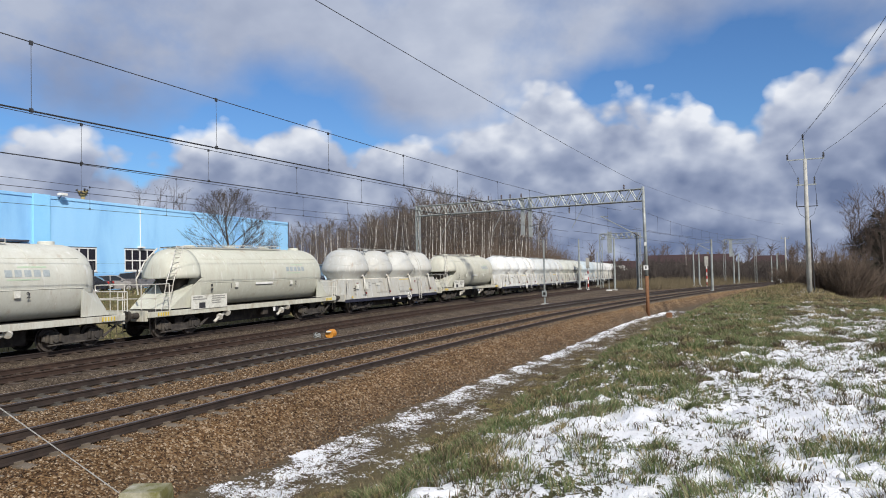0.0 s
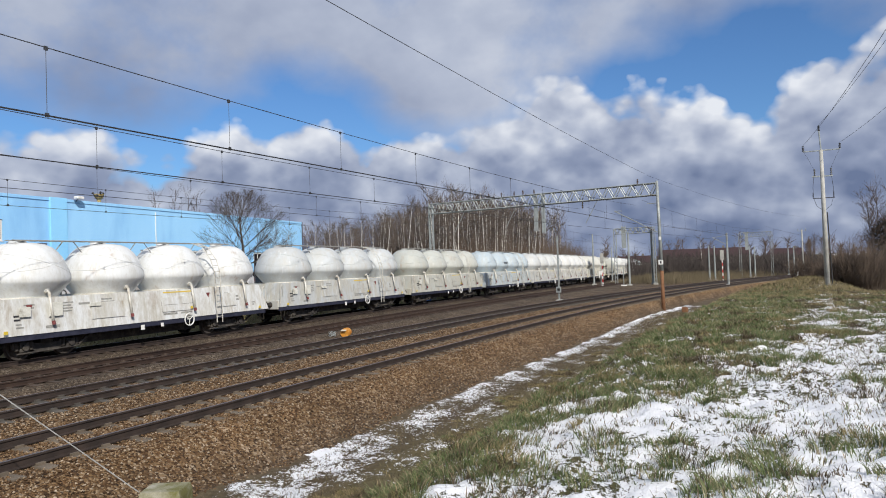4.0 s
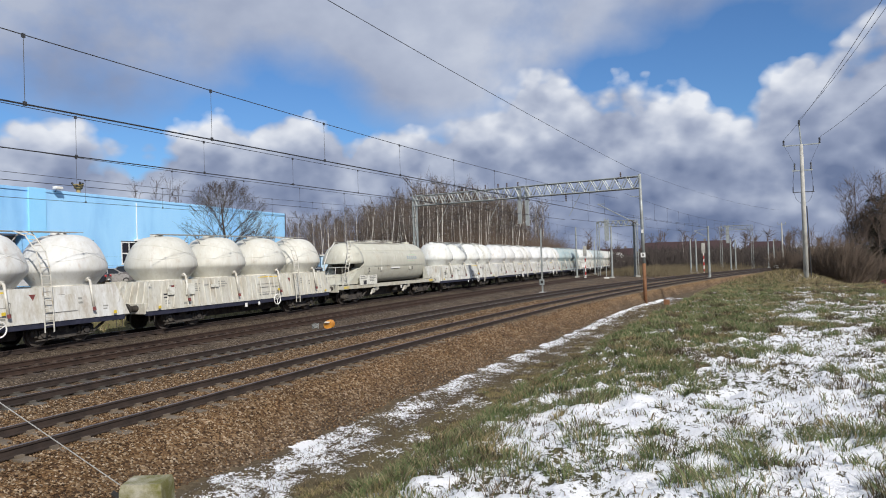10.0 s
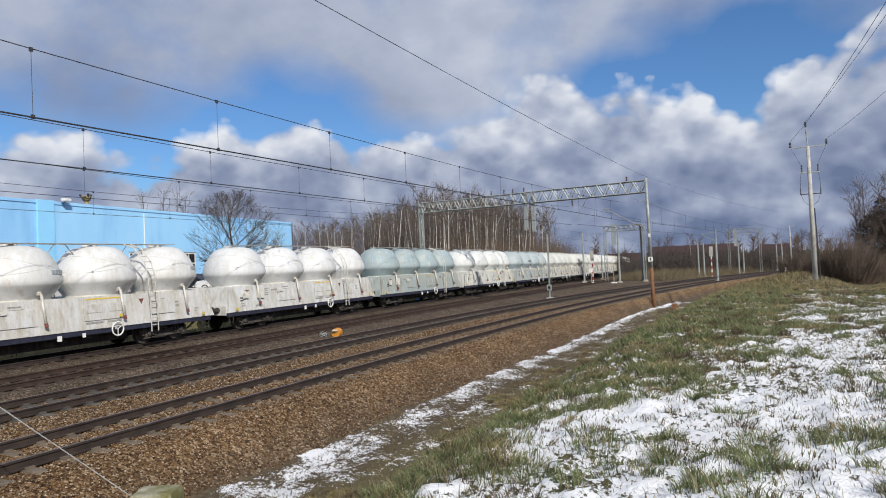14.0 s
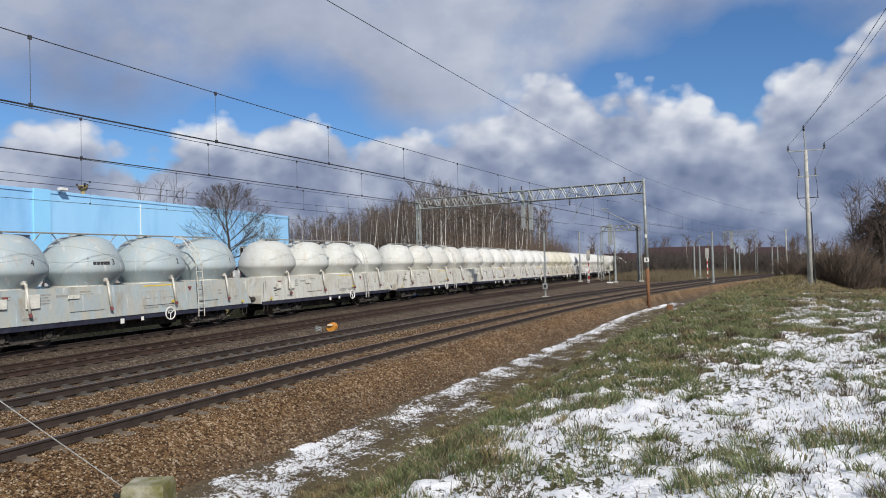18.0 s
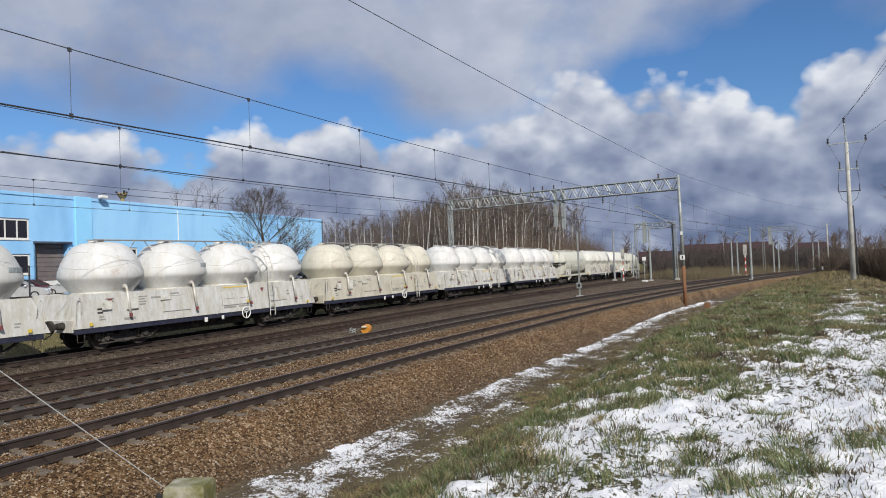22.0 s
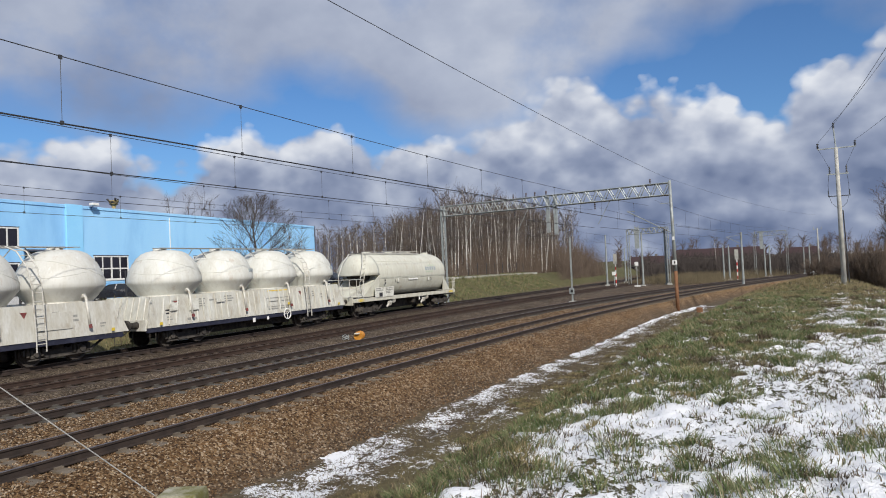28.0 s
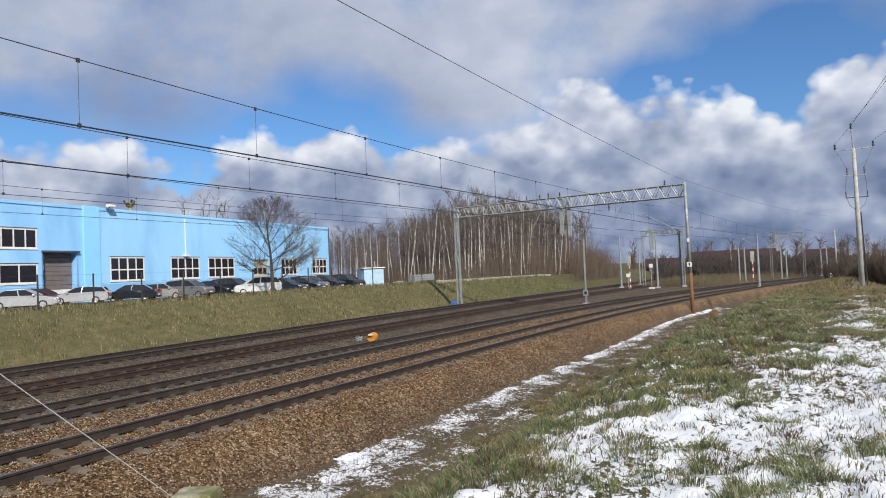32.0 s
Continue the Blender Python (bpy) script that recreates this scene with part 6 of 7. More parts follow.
def stones():
    rng = np.random.default_rng(3)
    n = 70000
    y = 3.0 + 42 * rng.random(n) ** 1.9
    e = rng.uniform(-3.2, 3.0, n)
    keep, pts = [], []
    for yy, ee in zip(y, e):
        x0 = line_x(0, yy)
        x = x0 + ee
        rows = ballast_rows(yy)
        z = None
        for (xa, za, _), (xb, zb, _) in zip(rows, rows[1:]):
            if xb <= x <= xa:
                z = za + (zb - za) * (x - xa) / (xb - xa)
                break
        if z is None:
            continue
        pts.append((x, yy, z + 0.012 + 0.03 * noise.noise((x * 1.3, yy * 1.3, 0)) + 0.02 * noise.noise((x * 6, yy * 6, 0))))
    p = np.array(pts)
    n = len(p)
    s = rng.uniform(0.014, 0.032, (n, 1)) * (1 + 0.01 * p[:, 1:2])
    base = np.array([(1, 0, 0), (-0.3, 0.95, 0), (-0.6, -0.8, 0), (0.1, 0.1, 0.8), (0, 0, -0.7), (0.5, 0.6, 0.35)])
    v = np.zeros((n, 6, 3))
    ang = rng.uniform(0, 6.283, n)
    c, t = np.cos(ang), np.sin(ang)
    for k in range(6):
        b = base[k] * (1 + rng.uniform(-0.3, 0.3, (n, 3)))
        v[:, k, 0] = p[:, 0] + s[:, 0] * (b[:, 0] * c - b[:, 1] * t)
        v[:, k, 1] = p[:, 1] + s[:, 0] * (b[:, 0] * t + b[:, 1] * c)
        v[:, k, 2] = p[:, 2] + s[:, 0] * b[:, 2] * 0.85
    tri = np.array([(0, 5, 3), (5, 1, 3), (1, 2, 3), (2, 0, 3), (5, 0, 4), (1, 5, 4), (2, 1, 4), (0, 2, 4)])
    f = (np.arange(n)[:, None, None] * 6 + tri[None]).reshape(-1, 3)
    me = bpy.data.meshes.new("loose_stones")
    me.vertices.add(n * 6)
    me.vertices.foreach_set("co", v.reshape(-1))
    me.loops.add(f.size)
    me.loops.foreach_set("vertex_index", f.reshape(-1))
    me.polygons.add(len(f))
    me.polygons.foreach_set("loop_start", np.arange(len(f)) * 3)
    me.update(calc_edges=True)
    me.materials.append(stone_material())
    tagged(new("loose_stones", me), "loose brown and grey ballast stones along the track", "stones", kind="stuff")


stones()


# sleepers, each a piece of its track
def sleeper_mesh(name, material, l=1.28, w=0.13):
    bm = bmesh.new()
    prof = ((-w, -0.40), (w, -0.40), (w * 0.85, -0.178), (-w * 0.85, -0.178))
    loft(bm, [[(x, y, z - (0.03 if abs(x) < 0.4 else 0.0) * (z > -0.3)) for y, z in prof] for x in (-l, -0.45, -0.3, 0.3, 0.45, l)])
    for x in (-0.7525, 0.7525):
        for d in (-0.13, 0.13):
            box(bm, x + d - 0.03, -0.07, -0.178, x + d + 0.03, 0.07, -0.135)
    me = bpy.data.meshes.new(name)
    bm.to_mesh(me)
    bm.free()
    me.materials.append(material)
    return me


def lay_sleepers():
    for i, (first, last, gap, material) in enumerate(((2.0, 150.0, 0.61, SLEEPER), (4.0, 130.0, 0.61, SLEEPER_GREY), (8.0, 110.0, 0.63, SLEEPER_WOOD), (10.0, 110.0, 0.63, SLEEPER_WOOD))):
        me = sleeper_mesh("sleeper", material)
        y, k = first, 0
        while y < last and k < 290:
            ob = new("sleeper", me)
            ob.parent = TRACKS[i]
            d = (line_x(i, y + 0.5) - line_x(i, y - 0.5))
            ob.matrix_basis = pose(line_x(i, y), y, dip(y), 0, 0, -math.degrees(math.atan2(d, 1.0)) + 0.4 * math.sin(k * 12.9))
            y += gap
            k += 1


lay_sleepers()


# wagon paint: takes its tone from the wagon, with rain streaks, rust and cement dust
def wagon_paint(name, streak=0.55, rust=(0.30, 0.17, 0.08), rough=0.55, worn=0.0):
    m = bpy.data.materials.new(name)
    m.use_nodes = True
    nt = m.node_tree
    N, L = nt.nodes.new, nt.links.new
    b = nt.nodes["Principled BSDF"]
    oi, co = N("ShaderNodeObjectInfo"), N("ShaderNodeTexCoord")
    off = N("ShaderNodeVectorMath")
    off.operation = "ADD"
    rnd = N("ShaderNodeMath")
    rnd.operation = "MULTIPLY"
    rnd.inputs[1].default_value = 37.0
    L(oi.outputs["Random"], rnd.inputs[0]), L(co.outputs["Object"], off.inputs[0]), L(rnd.outputs[0], off.inputs[1])

    def tex(s, d, r, stretch):
        mp, n = N("ShaderNodeMapping"), N("ShaderNodeTexNoise")
        mp.inputs["Scale"].default_value = stretch
        n.inputs["Scale"].default_value, n.inputs["Detail"].default_value, n.inputs["Roughness"].default_value = s, d, r
        L(off.outputs[0], mp.inputs[0]), L(mp.outputs[0], n.inputs["Vector"])
        return n.outputs["Fac"]

    def ramp(f, a, c):
        n = N("ShaderNodeMapRange")
        n.inputs["From Min"].default_value, n.inputs["From Max"].default_value = a, c
        L(f, n.inputs["Value"])
        return n.outputs[0]

    def mix(f, a, c, kind="MIX"):
        n = N("ShaderNodeMixRGB")
        n.blend_type = kind
        for i, v in enumerate((f, a, c)):
            if isinstance(v, (int, float)):
                n.inputs[i].default_value = v
            elif isinstance(v, tuple):
                n.inputs[i].default_value = (*v, 1)
            else:
                L(v, n.inputs[i])
        return n.outputs[0]

    def times(f, k):
        n = N("ShaderNodeMath")
        n.operation = "MULTIPLY"
        n.inputs[1].default_value = k
        L(f, n.inputs[0])
        return n.outputs[0]

    pale = N("ShaderNodeHueSaturation")
    pale.inputs["Saturation"].default_value, pale.inputs["Value"].default_value = 0.85, 1.16
    L(oi.outputs["Color"], pale.inputs["Color"])
    col = mix(times(ramp(tex(0.9, 6, 0.6, (1, 1, 0.6)), 0.42, 0.75), 0.7), oi.outputs["Color"], pale.outputs[0])
    col = mix(times(ramp(tex(2.6, 6, 0.7, (1, 1, 0.22)), 0.46 - worn, 0.74 - worn), streak), col, (0.43, 0.405, 0.33))
    col = mix(times(ramp(tex(2.2, 8, 0.7, (1, 1, 0.35)), 0.60 - worn, 0.78 - worn), 0.65), col, rust)
    col = mix(times(ramp(tex(14, 5, 0.7, (1, 1, 0.3)), 0.55 - worn, 0.8 - worn), 0.35), col, (0.27, 0.25, 0.21))
    col = mix(times(ramp(tex(6.0, 4, 0.6, (1, 1, 0.10)), 0.60, 0.72), 0.5), col, (0.70, 0.71, 0.70))
    L(col, b.inputs["Base Color"])
    b.inputs["Roughness"].default_value = rough
    bp = N("ShaderNodeBump")
    bp.inputs["Strength"].default_value, bp.inputs["Distance"].default_value = 0.25, 0.01
    L(tex(3.0, 4, 0.6, (1, 1, 1)), bp.inputs["Height"]), L(bp.outputs[0], b.inputs["Normal"])
    return m


PAINT = wagon_paint("cement wagon paint", worn=0.02)
SKIRT_PAINT = wagon_paint("stained side plate paint", 0.9, (0.27, 0.20, 0.12), worn=0.075)
CAP_RED = mat("dull red cap", (0.13, 0.03, 0.03), (0.22, 0.06, 0.055), 9, 0.7)
# grime on the gear; shade colour on the hopper's cone and under-floor panels
UNDER = mat("running gear grime and shade", (0.022, 0.019, 0.017), (0.05, 0.043, 0.036), 5, 0.85, 0.1, 0.2, 40, (0.10, 0.085, 0.065), 3.0)
DUSTY = mat("dusty running gear", (0.032, 0.028, 0.026), (0.070, 0.062, 0.055), 5, 0.85, 0.1, 0.2, 40, (0.13, 0.115, 0.095), 3.0)
SILL = mat("dark blue sill", (0.012, 0.014, 0.03), (0.03, 0.032, 0.055), 4, 0.6)
TREAD = mat("wheel steel", (0.07, 0.06, 0.055), (0.13, 0.115, 0.10), 6, 0.6, 0.5)
PIPE = mat("pale steel pipe", (0.50, 0.49, 0.44), (0.66, 0.65, 0.60), 8, 0.5, 0.1, 0.05, 50, (0.33, 0.28, 0.2), 4)
LOGO = mat("faded blue-grey lettering bars", (0.30, 0.345, 0.36), (0.38, 0.42, 0.43), 8, 0.7)
LOGO_GREEN = mat("faded green bar", (0.38, 0.50, 0.36), (0.46, 0.56, 0.42), 8, 0.7)
BOARD = mat("scratched data board", (0.55, 0.55, 0.49), (0.70, 0.70, 0.64), 6, 0.7, 0, 0.1, 50, (0.35, 0.33, 0.27), 5)
FADED = mat("faded grey lettering", (0.20, 0.20, 0.19), (0.33, 0.33, 0.30), 9, 0.8)
RAILING = mat("dull gangway steel", (0.26, 0.26, 0.24), (0.38, 0.37, 0.34), 6, 0.6, 0.2)
INK = plain("black lettering", (0.03, 0.03, 0.035), 0.7)

TANK = ((0.0, 4.22), (0.45, 4.205), (0.75, 4.15), (0.98, 4.04), (1.18, 3.85), (1.36, 3.58), (1.50, 3.28), (1.575, 3.04), (1.60, 2.90), (1.597, 2.79), (1.57, 2.73), (1.50, 2.64), (1.34, 2.44), (1.19, 2.25), (1.13, 2.18), (1.12, 2.05))
TANK_X = (-4.85, -1.40, 2.05, 5.50)      # middles of the four tanks


def tank_r(z):
    rows = sorted((h, r) for r, h in TANK)
    return float(np.interp(z, [a for a, _ in rows], [b for _, b in rows]))


def digit(text, size, parent, at, material):
    cu = bpy.data.curves.new("numeral", "FONT")
    cu.body, cu.size, cu.extrude, cu.align_x = text, size, 0.003, "CENTER"
    cu.materials.append(material)
    ob = new("numeral", cu)
    ob.parent, ob.matrix_basis = parent, at
    return ob


def bars(parent, name, x0, x1, z0, z1, y, material, n=3, seed=0, slope=0.0):
    """Plain bars in place of writing that cannot be read."""
    rng = random.Random(seed)
    bm = bmesh.new()
    h = (z1 - z0) / (2 * n - 1)
    for k in range(n):
        z = z1 - h * (2 * k + 1)
        box(bm, x0, y - 0.004 + slope * z, z, x0 + (x1 - x0) * rng.uniform(0.6, 1.0), y + 0.002 + slope * z, z + h)
    return part(name, bm, material, parent)


def bogie(parent, x):
    b = new("bogie")
    b.parent, b.matrix_basis = parent, pose(x, 0, 0)
    for s in (-1, 1):
        bm = bmesh.new()
        rod(bm, (0, -0.95, 0), (0, 0.95, 0), 0.085, 10)
        for side in (-1, 1):
            rings = []
            for r, h in ((0.02, 0.05), (0.12, 0.07), (0.36, 0.03), (0.40, 0.07), (0.46, 0.065), (0.462, -0.045), (0.49, -0.06), (0.49, -0.08), (0.40, -0.08), (0.36, -0.03), (0.12, -0.05), (0.02, -0.05)):
                rings.append([(r * math.cos(2 * math.pi * q / 24), side * (0.75 + h), r * math.sin(2 * math.pi * q / 24)) for q in range(24)])
            loft(bm, rings)
            box(bm, 0.14, side * 0.80 - 0.02, -0.04, 0.34, side * 0.80 + 0.02, 0.04)
        part("wheelset", bm, TREAD, b, at=pose(s * 0.9, 0, 0.46))
    for side in (-1, 1):
        y = side * 1.0
        bm = bmesh.new()
        pts = ((-1.32, 0.42), (-1.32, 0.62), (-1.05, 0.76), (-0.7, 0.74), (-0.45, 0.55), (0.45, 0.55), (0.7, 0.74), (1.05, 0.76), (1.32, 0.62), (1.32, 0.42), (1.05, 0.36), (0.62, 0.36), (0.42, 0.27), (-0.42, 0.27), (-0.62, 0.36), (-1.05, 0.36))
        loft(bm, [[(px, y - 0.05, pz) for px, pz in pts], [(px, y + 0.05, pz) for px, pz in pts]])
        part("side_frame", bm, DUSTY, b)
        for s in (-1, 1):
            bm = bmesh.new()
            box(bm, s * 0.9 - 0.17, y - 0.13 if side < 0 else y, 0.30, s * 0.9 + 0.17, y if side < 0 else y + 0.13, 0.62, 0.02)
            rod(bm, (s * 0.9, y + side * 0.12, 0.46), (s * 0.9, y + side * 0.2, 0.46), 0.12, 12)
            part("axle_box", bm, DUSTY, b)
            for k in (-0.27, 0.27):
                bm = bmesh.new()
                rod(bm, (s * 0.9 + k, y + side * 0.06, 0.36), (s * 0.9 + k, y + side * 0.06, 0.66), 0.07, 10)
                part("spring", bm, UNDER, b)
        bm = bmesh.new()
        rod(bm, (1.25, y + side * 0.08, 0.36), (1.85, y + side * 0.08, 0.72), 0.055, 6)
        part("brake_lever", bm, DUSTY, b)
        bm = bmesh.new()
        rod(bm, (-1.2, y + side * 0.12, 0.24), (1.25, y + side * 0.12, 0.30), 0.03, 6)
        part("brake_rod", bm, DUSTY, b)
    bm = bmesh.new()
    box(bm, -0.25, -1.05, 0.5, 0.25, 1.05, 0.86, 0.03)
    part("bolster", bm, UNDER, b)


def underframe(w, half, sill, sill_mat, lbl=""):
    for side in (-1, 1):
        bm = bmesh.new()
        box(bm, -half, side * 1.38 - 0.07, sill[0], half, side * 1.38 + 0.07, sill[1], 0.012)
        part("side_sill", bm, sill_mat, w, lbl)
    bm = bmesh.new()
    box(bm, -half + 0.1, -0.35, 0.82, half - 0.1, 0.35, 1.12, 0.02)
    part("centre_sill", bm, UNDER, w)
    for s in (-1, 1):
        bm = bmesh.new()
        box(bm, s * half - 0.07, -1.36, 0.80, s * half + 0.07, 1.36, 1.26, 0.015)
        part("headstock", bm, SKIRT_PAINT, w)
        for y in (-0.875, 0.875):
            bm = bmesh.new()
            rod(bm, (s * half, y, 1.05), (s * (half + 0.34), y, 1.05), 0.15, 14, 0.12)
            rod(bm, (s * (half + 0.30), y, 1.05), (s * (half + 0.56), y, 1.05), 0.085, 12)
            rod(bm, (s * (half + 0.54), y, 1.05), (s * (half + 0.60), y, 1.05), 0.24, 18, 0.235)
            part("buffer", bm, UNDER, w)
        bm = bmesh.new()
        rod(bm, (s * half, 0, 0.98), (s * (half + 0.52), 0, 0.94), 0.05, 8)
        rod(bm, (s * (half + 0.45), 0, 0.94), (s * (half + 0.45), 0, 0.62), 0.04, 8)
        part("coupling", bm, UNDER, w)
        bm = bmesh.new()
        pipe(bm, [(s * half, -0.35, 0.95), (s * (half + 0.2), -0.36, 0.72), (s * (half + 0.42), -0.32, 0.60), (s * (half + 0.55), -0.25, 0.72)], 0.025, 6)
        part("brake_hose", bm, BLACK, w)
        bm = bmesh.new()
        pipe(bm, [(s * (half - 0.1), -1.42, 1.0), (s * (half - 0.1), -1.42, 0.42), (s * (half - 0.4), -1.42, 0.42), (s * (half - 0.4), -1.42, 1.0)], 0.013, 6)
        part("step_iron", bm, UNDER, w)
    bm = bmesh.new()
    rod(bm, (-1.2, 0.35, 0.72), (0.3, 0.35, 0.72), 0.20, 14)
    part("air_tank", bm, UNDER, w)
    bm = bmesh.new()
    rod(bm, (0.9, -0.2, 0.74), (1.6, -0.2, 0.74), 0.15, 12)
    box(bm, -3.6, -0.06, 0.52, 3.6, 0.06, 0.60)
    part("brake_gear", bm, UNDER, w)
    bm = bmesh.new()
    box(bm, 0.55, -1.25, 0.55, 0.95, -1.0, 0.92, 0.02)
    part("brake_box", bm, UNDER, w)


def skirt_y(z):
    """The near face of the slanting side plate at height z."""
    return -1.48 + (z - 0.92) * 0.126


def marking(w, x0, x1, z0, z1, material, n):
    """Bars in place of worn writing, lying on the side plate."""
    rng = random.Random(int(x0 * 100 + 5000))
    bm = bmesh.new()
    h = (z1 - z0) / (2 * n - 1)
    for k in range(n):
        a = z1 - h * (2 * k + 1)
        xe = x0 + (x1 - x0) * rng.uniform(0.65, 1.0)
        loft(bm, [[(px, skirt_y(pz) - o, pz) for px, pz in ((x0, a), (xe, a), (xe, a + h), (x0, a + h))] for o in (0.006, -0.01)])
    return part("lettering", bm, material, w)


def hatch_frame(w, x0, x1, z0, z1):
    """A thin raised frame with a grab bar on the near side plate."""
    bm = bmesh.new()
    pts = [(x0, z0), (x1, z0), (x1, z1), (x0, z1), (x0, z0)]
    pipe(bm, [(px, skirt_y(pz) - 0.012, pz) for px, pz in pts], 0.014, 5)
    zb = z0 + 0.62 * (z1 - z0)
    rod(bm, (x0 + 0.12, skirt_y(zb) - 0.03, zb), (x1 - 0.12, skirt_y(zb) - 0.03, zb), 0.016, 5)
    part("hatch_frame", bm, RAILING, w)


def hand_wheel(w, x, z):
    bm = bmesh.new()
    n = 20
    ring = [(x + 0.27 * math.cos(2 * math.pi * k / n), -1.58, z + 0.27 * math.sin(2 * math.pi * k / n)) for k in range(n + 1)]
    pipe(bm, ring, 0.028, 6)
    for k in range(3):
        a = 2 * math.pi * k / 3 + 0.5
        rod(bm, (x, -1.58, z), (x + 0.26 * math.cos(a), -1.58, z + 0.26 * math.sin(a)), 0.018, 5)
    rod(bm, (x, -1.60, z), (x, -1.30, z), 0.03, 6)
    part("hand_wheel", bm, WHITE, w, "white brake hand wheel")


def plate(w, name, x, z, dx, dz, material, y=-1.50):
    bm = bmesh.new()
    box(bm, x, y - 0.02, z, x + dx, y, z + dz, 0.004)
    return part(name, bm, material, w)


def ladder(w, pts, width=0.42, step=0.3):
    l = new("ladder")
    l.parent = w
    for o in (-width / 2, width / 2):
        bm = bmesh.new()
        pipe(bm, [(p[0] + o, p[1], p[2]) for p in pts], 0.024, 6)
        part("stile", bm, PIPE, l)
    ps = [Vector(p) for p in pts]
    acc = 0.2
    for a, b in zip(ps, ps[1:]):
        d = (b - a).length
        while acc < d:
            c = a + (b - a) * (acc / d)
            bm = bmesh.new()
            rod(bm, c + Vector((-width / 2, 0, 0)), c + Vector((width / 2, 0, 0)), 0.016, 5)
            part("rung", bm, PIPE, l)
            acc += step
        acc -= d
    return l


def silo_wagon(ribbed):
    w = thing("silo_wagon", "cement wagon", "wagon")
    half = 7.12
    underframe(w, half, (0.72, 0.915), SILL, "dark blue side sill")
    for x in (-4.68, 4.62):
        bogie(w, x)
    for k in range(4):
        bm = bmesh.new()
        lathe(bm, ((1.15, 1.12), (0.85, 0.86), (0.42, 0.60 if k in (1, 2) else 0.86), (0.0, 0.58 if k in (1, 2) else 0.85)), 14, (TANK_X[k], 0, 0))
        part("outlet_cone", bm, UNDER, w)
    # dark panels added below the floor to give the black shade there
    for y in (-0.62, 0.62):
        bm = bmesh.new()
        box(bm, -3.1, y - 0.05, 0.32, 3.0, y + 0.05, 0.90, 0.02)
        part("air_main", bm, UNDER, w)
    # side plates with slanting ends
    for side in (-1, 1):
        bm = bmesh.new()
        pts = ((-7.15, 0.92), (-6.85, 2.19), (6.80, 2.19), (7.35, 0.92))
        out = [(px, side * (1.48 if pz < 2 else 1.32), pz) for px, pz in pts]
        inn = [(px, side * (1.43 if pz < 2 else 1.27), pz) for px, pz in pts]
        loft(bm, [inn, out])
        part("side_plate", bm, SKIRT_PAINT, w)
        if ribbed:
            for k in range(34):
                x = -6.3 + 12.6 * k / 33
                if k % 8 == 3:
                    continue
                bm = bmesh.new()
                lean = 0.14 if x < -5 else 0.0
                a, b = Vector((x - lean, side * 1.485, 0.99)), Vector((x + lean, side * 1.345, 2.12))
                rod(bm, a, b, 0.035, 5)
                part("rib", bm, SKIRT_PAINT, w)
        else:
            for x, dx in ((-3.1, 1.5), (0.35, 1.75), (3.6, 1.3)):
                bm = bmesh.new()
                loft(bm, [[(px, side * (1.50 - (pz - 1.02) * 0.131) + side * o, pz) for px, pz in ((x, 1.26), (x + dx, 1.26), (x + dx, 1.88), (x, 1.88))] for o in (-0.03, 0.008)])
                part("hatch", bm, SKIRT_PAINT, w)
    for s in (-1, 1):
        bm = bmesh.new()
        loft(bm, [[(s * lo, -1.45, 0.92), (s * lo, 1.45, 0.92), (s * hi, 1.29, 2.19), (s * hi, -1.29, 2.19)] for lo, hi in (((7.35, 6.80), (7.30, 6.75)) if s > 0 else ((7.15, 6.85), (7.10, 6.80)))])
        part("end_plate", bm, SKIRT_PAINT, w)
        if ribbed:
            for k in range(7):
                y = -1.2 + 2.4 * k / 6
                bm = bmesh.new()
                rod(bm, (s * (7.38 if s > 0 else 7.18), y, 1.08), (s * 6.87, y * 0.9, 2.17), 0.035, 5)
                part("rib", bm, SKIRT_PAINT, w)
    bm = bmesh.new()
    box(bm, -6.72, -1.27, 2.09, 6.72, 1.27, 2.17)
    part("deck", bm, SKIRT_PAINT, w)
    for k in range(4):
        cx = TANK_X[k]
        bm = bmesh.new()
        lathe(bm, TANK, 40, (cx, 0, 0))
        tank = part("tank", bm, PAINT, w, smooth=True)
        for ph, zc, amp in ((0.6, 3.55, 0.42), (3.4, 3.3, 0.5)):
            pts = []
            for j in range(41):
                a = 2 * math.pi * j / 40
                z = min(4.2, max(2.9, zc + amp * math.cos(a - ph)))
                r = tank_r(z) + 0.002
                pts.append((cx + r * math.cos(a), r * math.sin(a), z))
            bm = bmesh.new()
            pipe(bm, pts, 0.011, 4)
            part("weld_seam", bm, PAINT, tank)
        bm = bmesh.new()
        lathe(bm, ((1.17, 2.17), (1.17, 2.27), (1.10, 2.27)), 32, (cx, 0, 0))
        part("collar", bm, PIPE, tank, "clean white collar")
        bm = bmesh.new()
        lathe(bm, ((0.0, 4.31), (0.27, 4.30), (0.30, 4.26), (0.30, 4.17)), 20, (cx, 0.25, 0))
        part("manhole_lid", bm, PAINT, tank)
        for side in (-1, 1):
            bm = bmesh.new()
            pipe(bm, [(cx, side * 1.1, 2.46), (cx + 0.02, side * 1.42, 2.38), (cx + 0.06, side * 1.57, 1.32)], 0.05, 8)
            rod(bm, (cx, side * 1.15, 2.46), (cx + 0.01, side * 1.36, 2.41), 0.11, 10)
            pp = part("discharge_pipe", bm, PIPE, w, "white discharge pipe", smooth=True)
            bm = bmesh.new()
            rod(bm, (cx + 0.06, side * 1.57, 1.34), (cx + 0.08, side * 1.59, 1.20), 0.062, 8)
            part("cap", bm, CAP_RED, pp, "dull red cap")
    # gangway along the tank tops
    g = new("gangway")
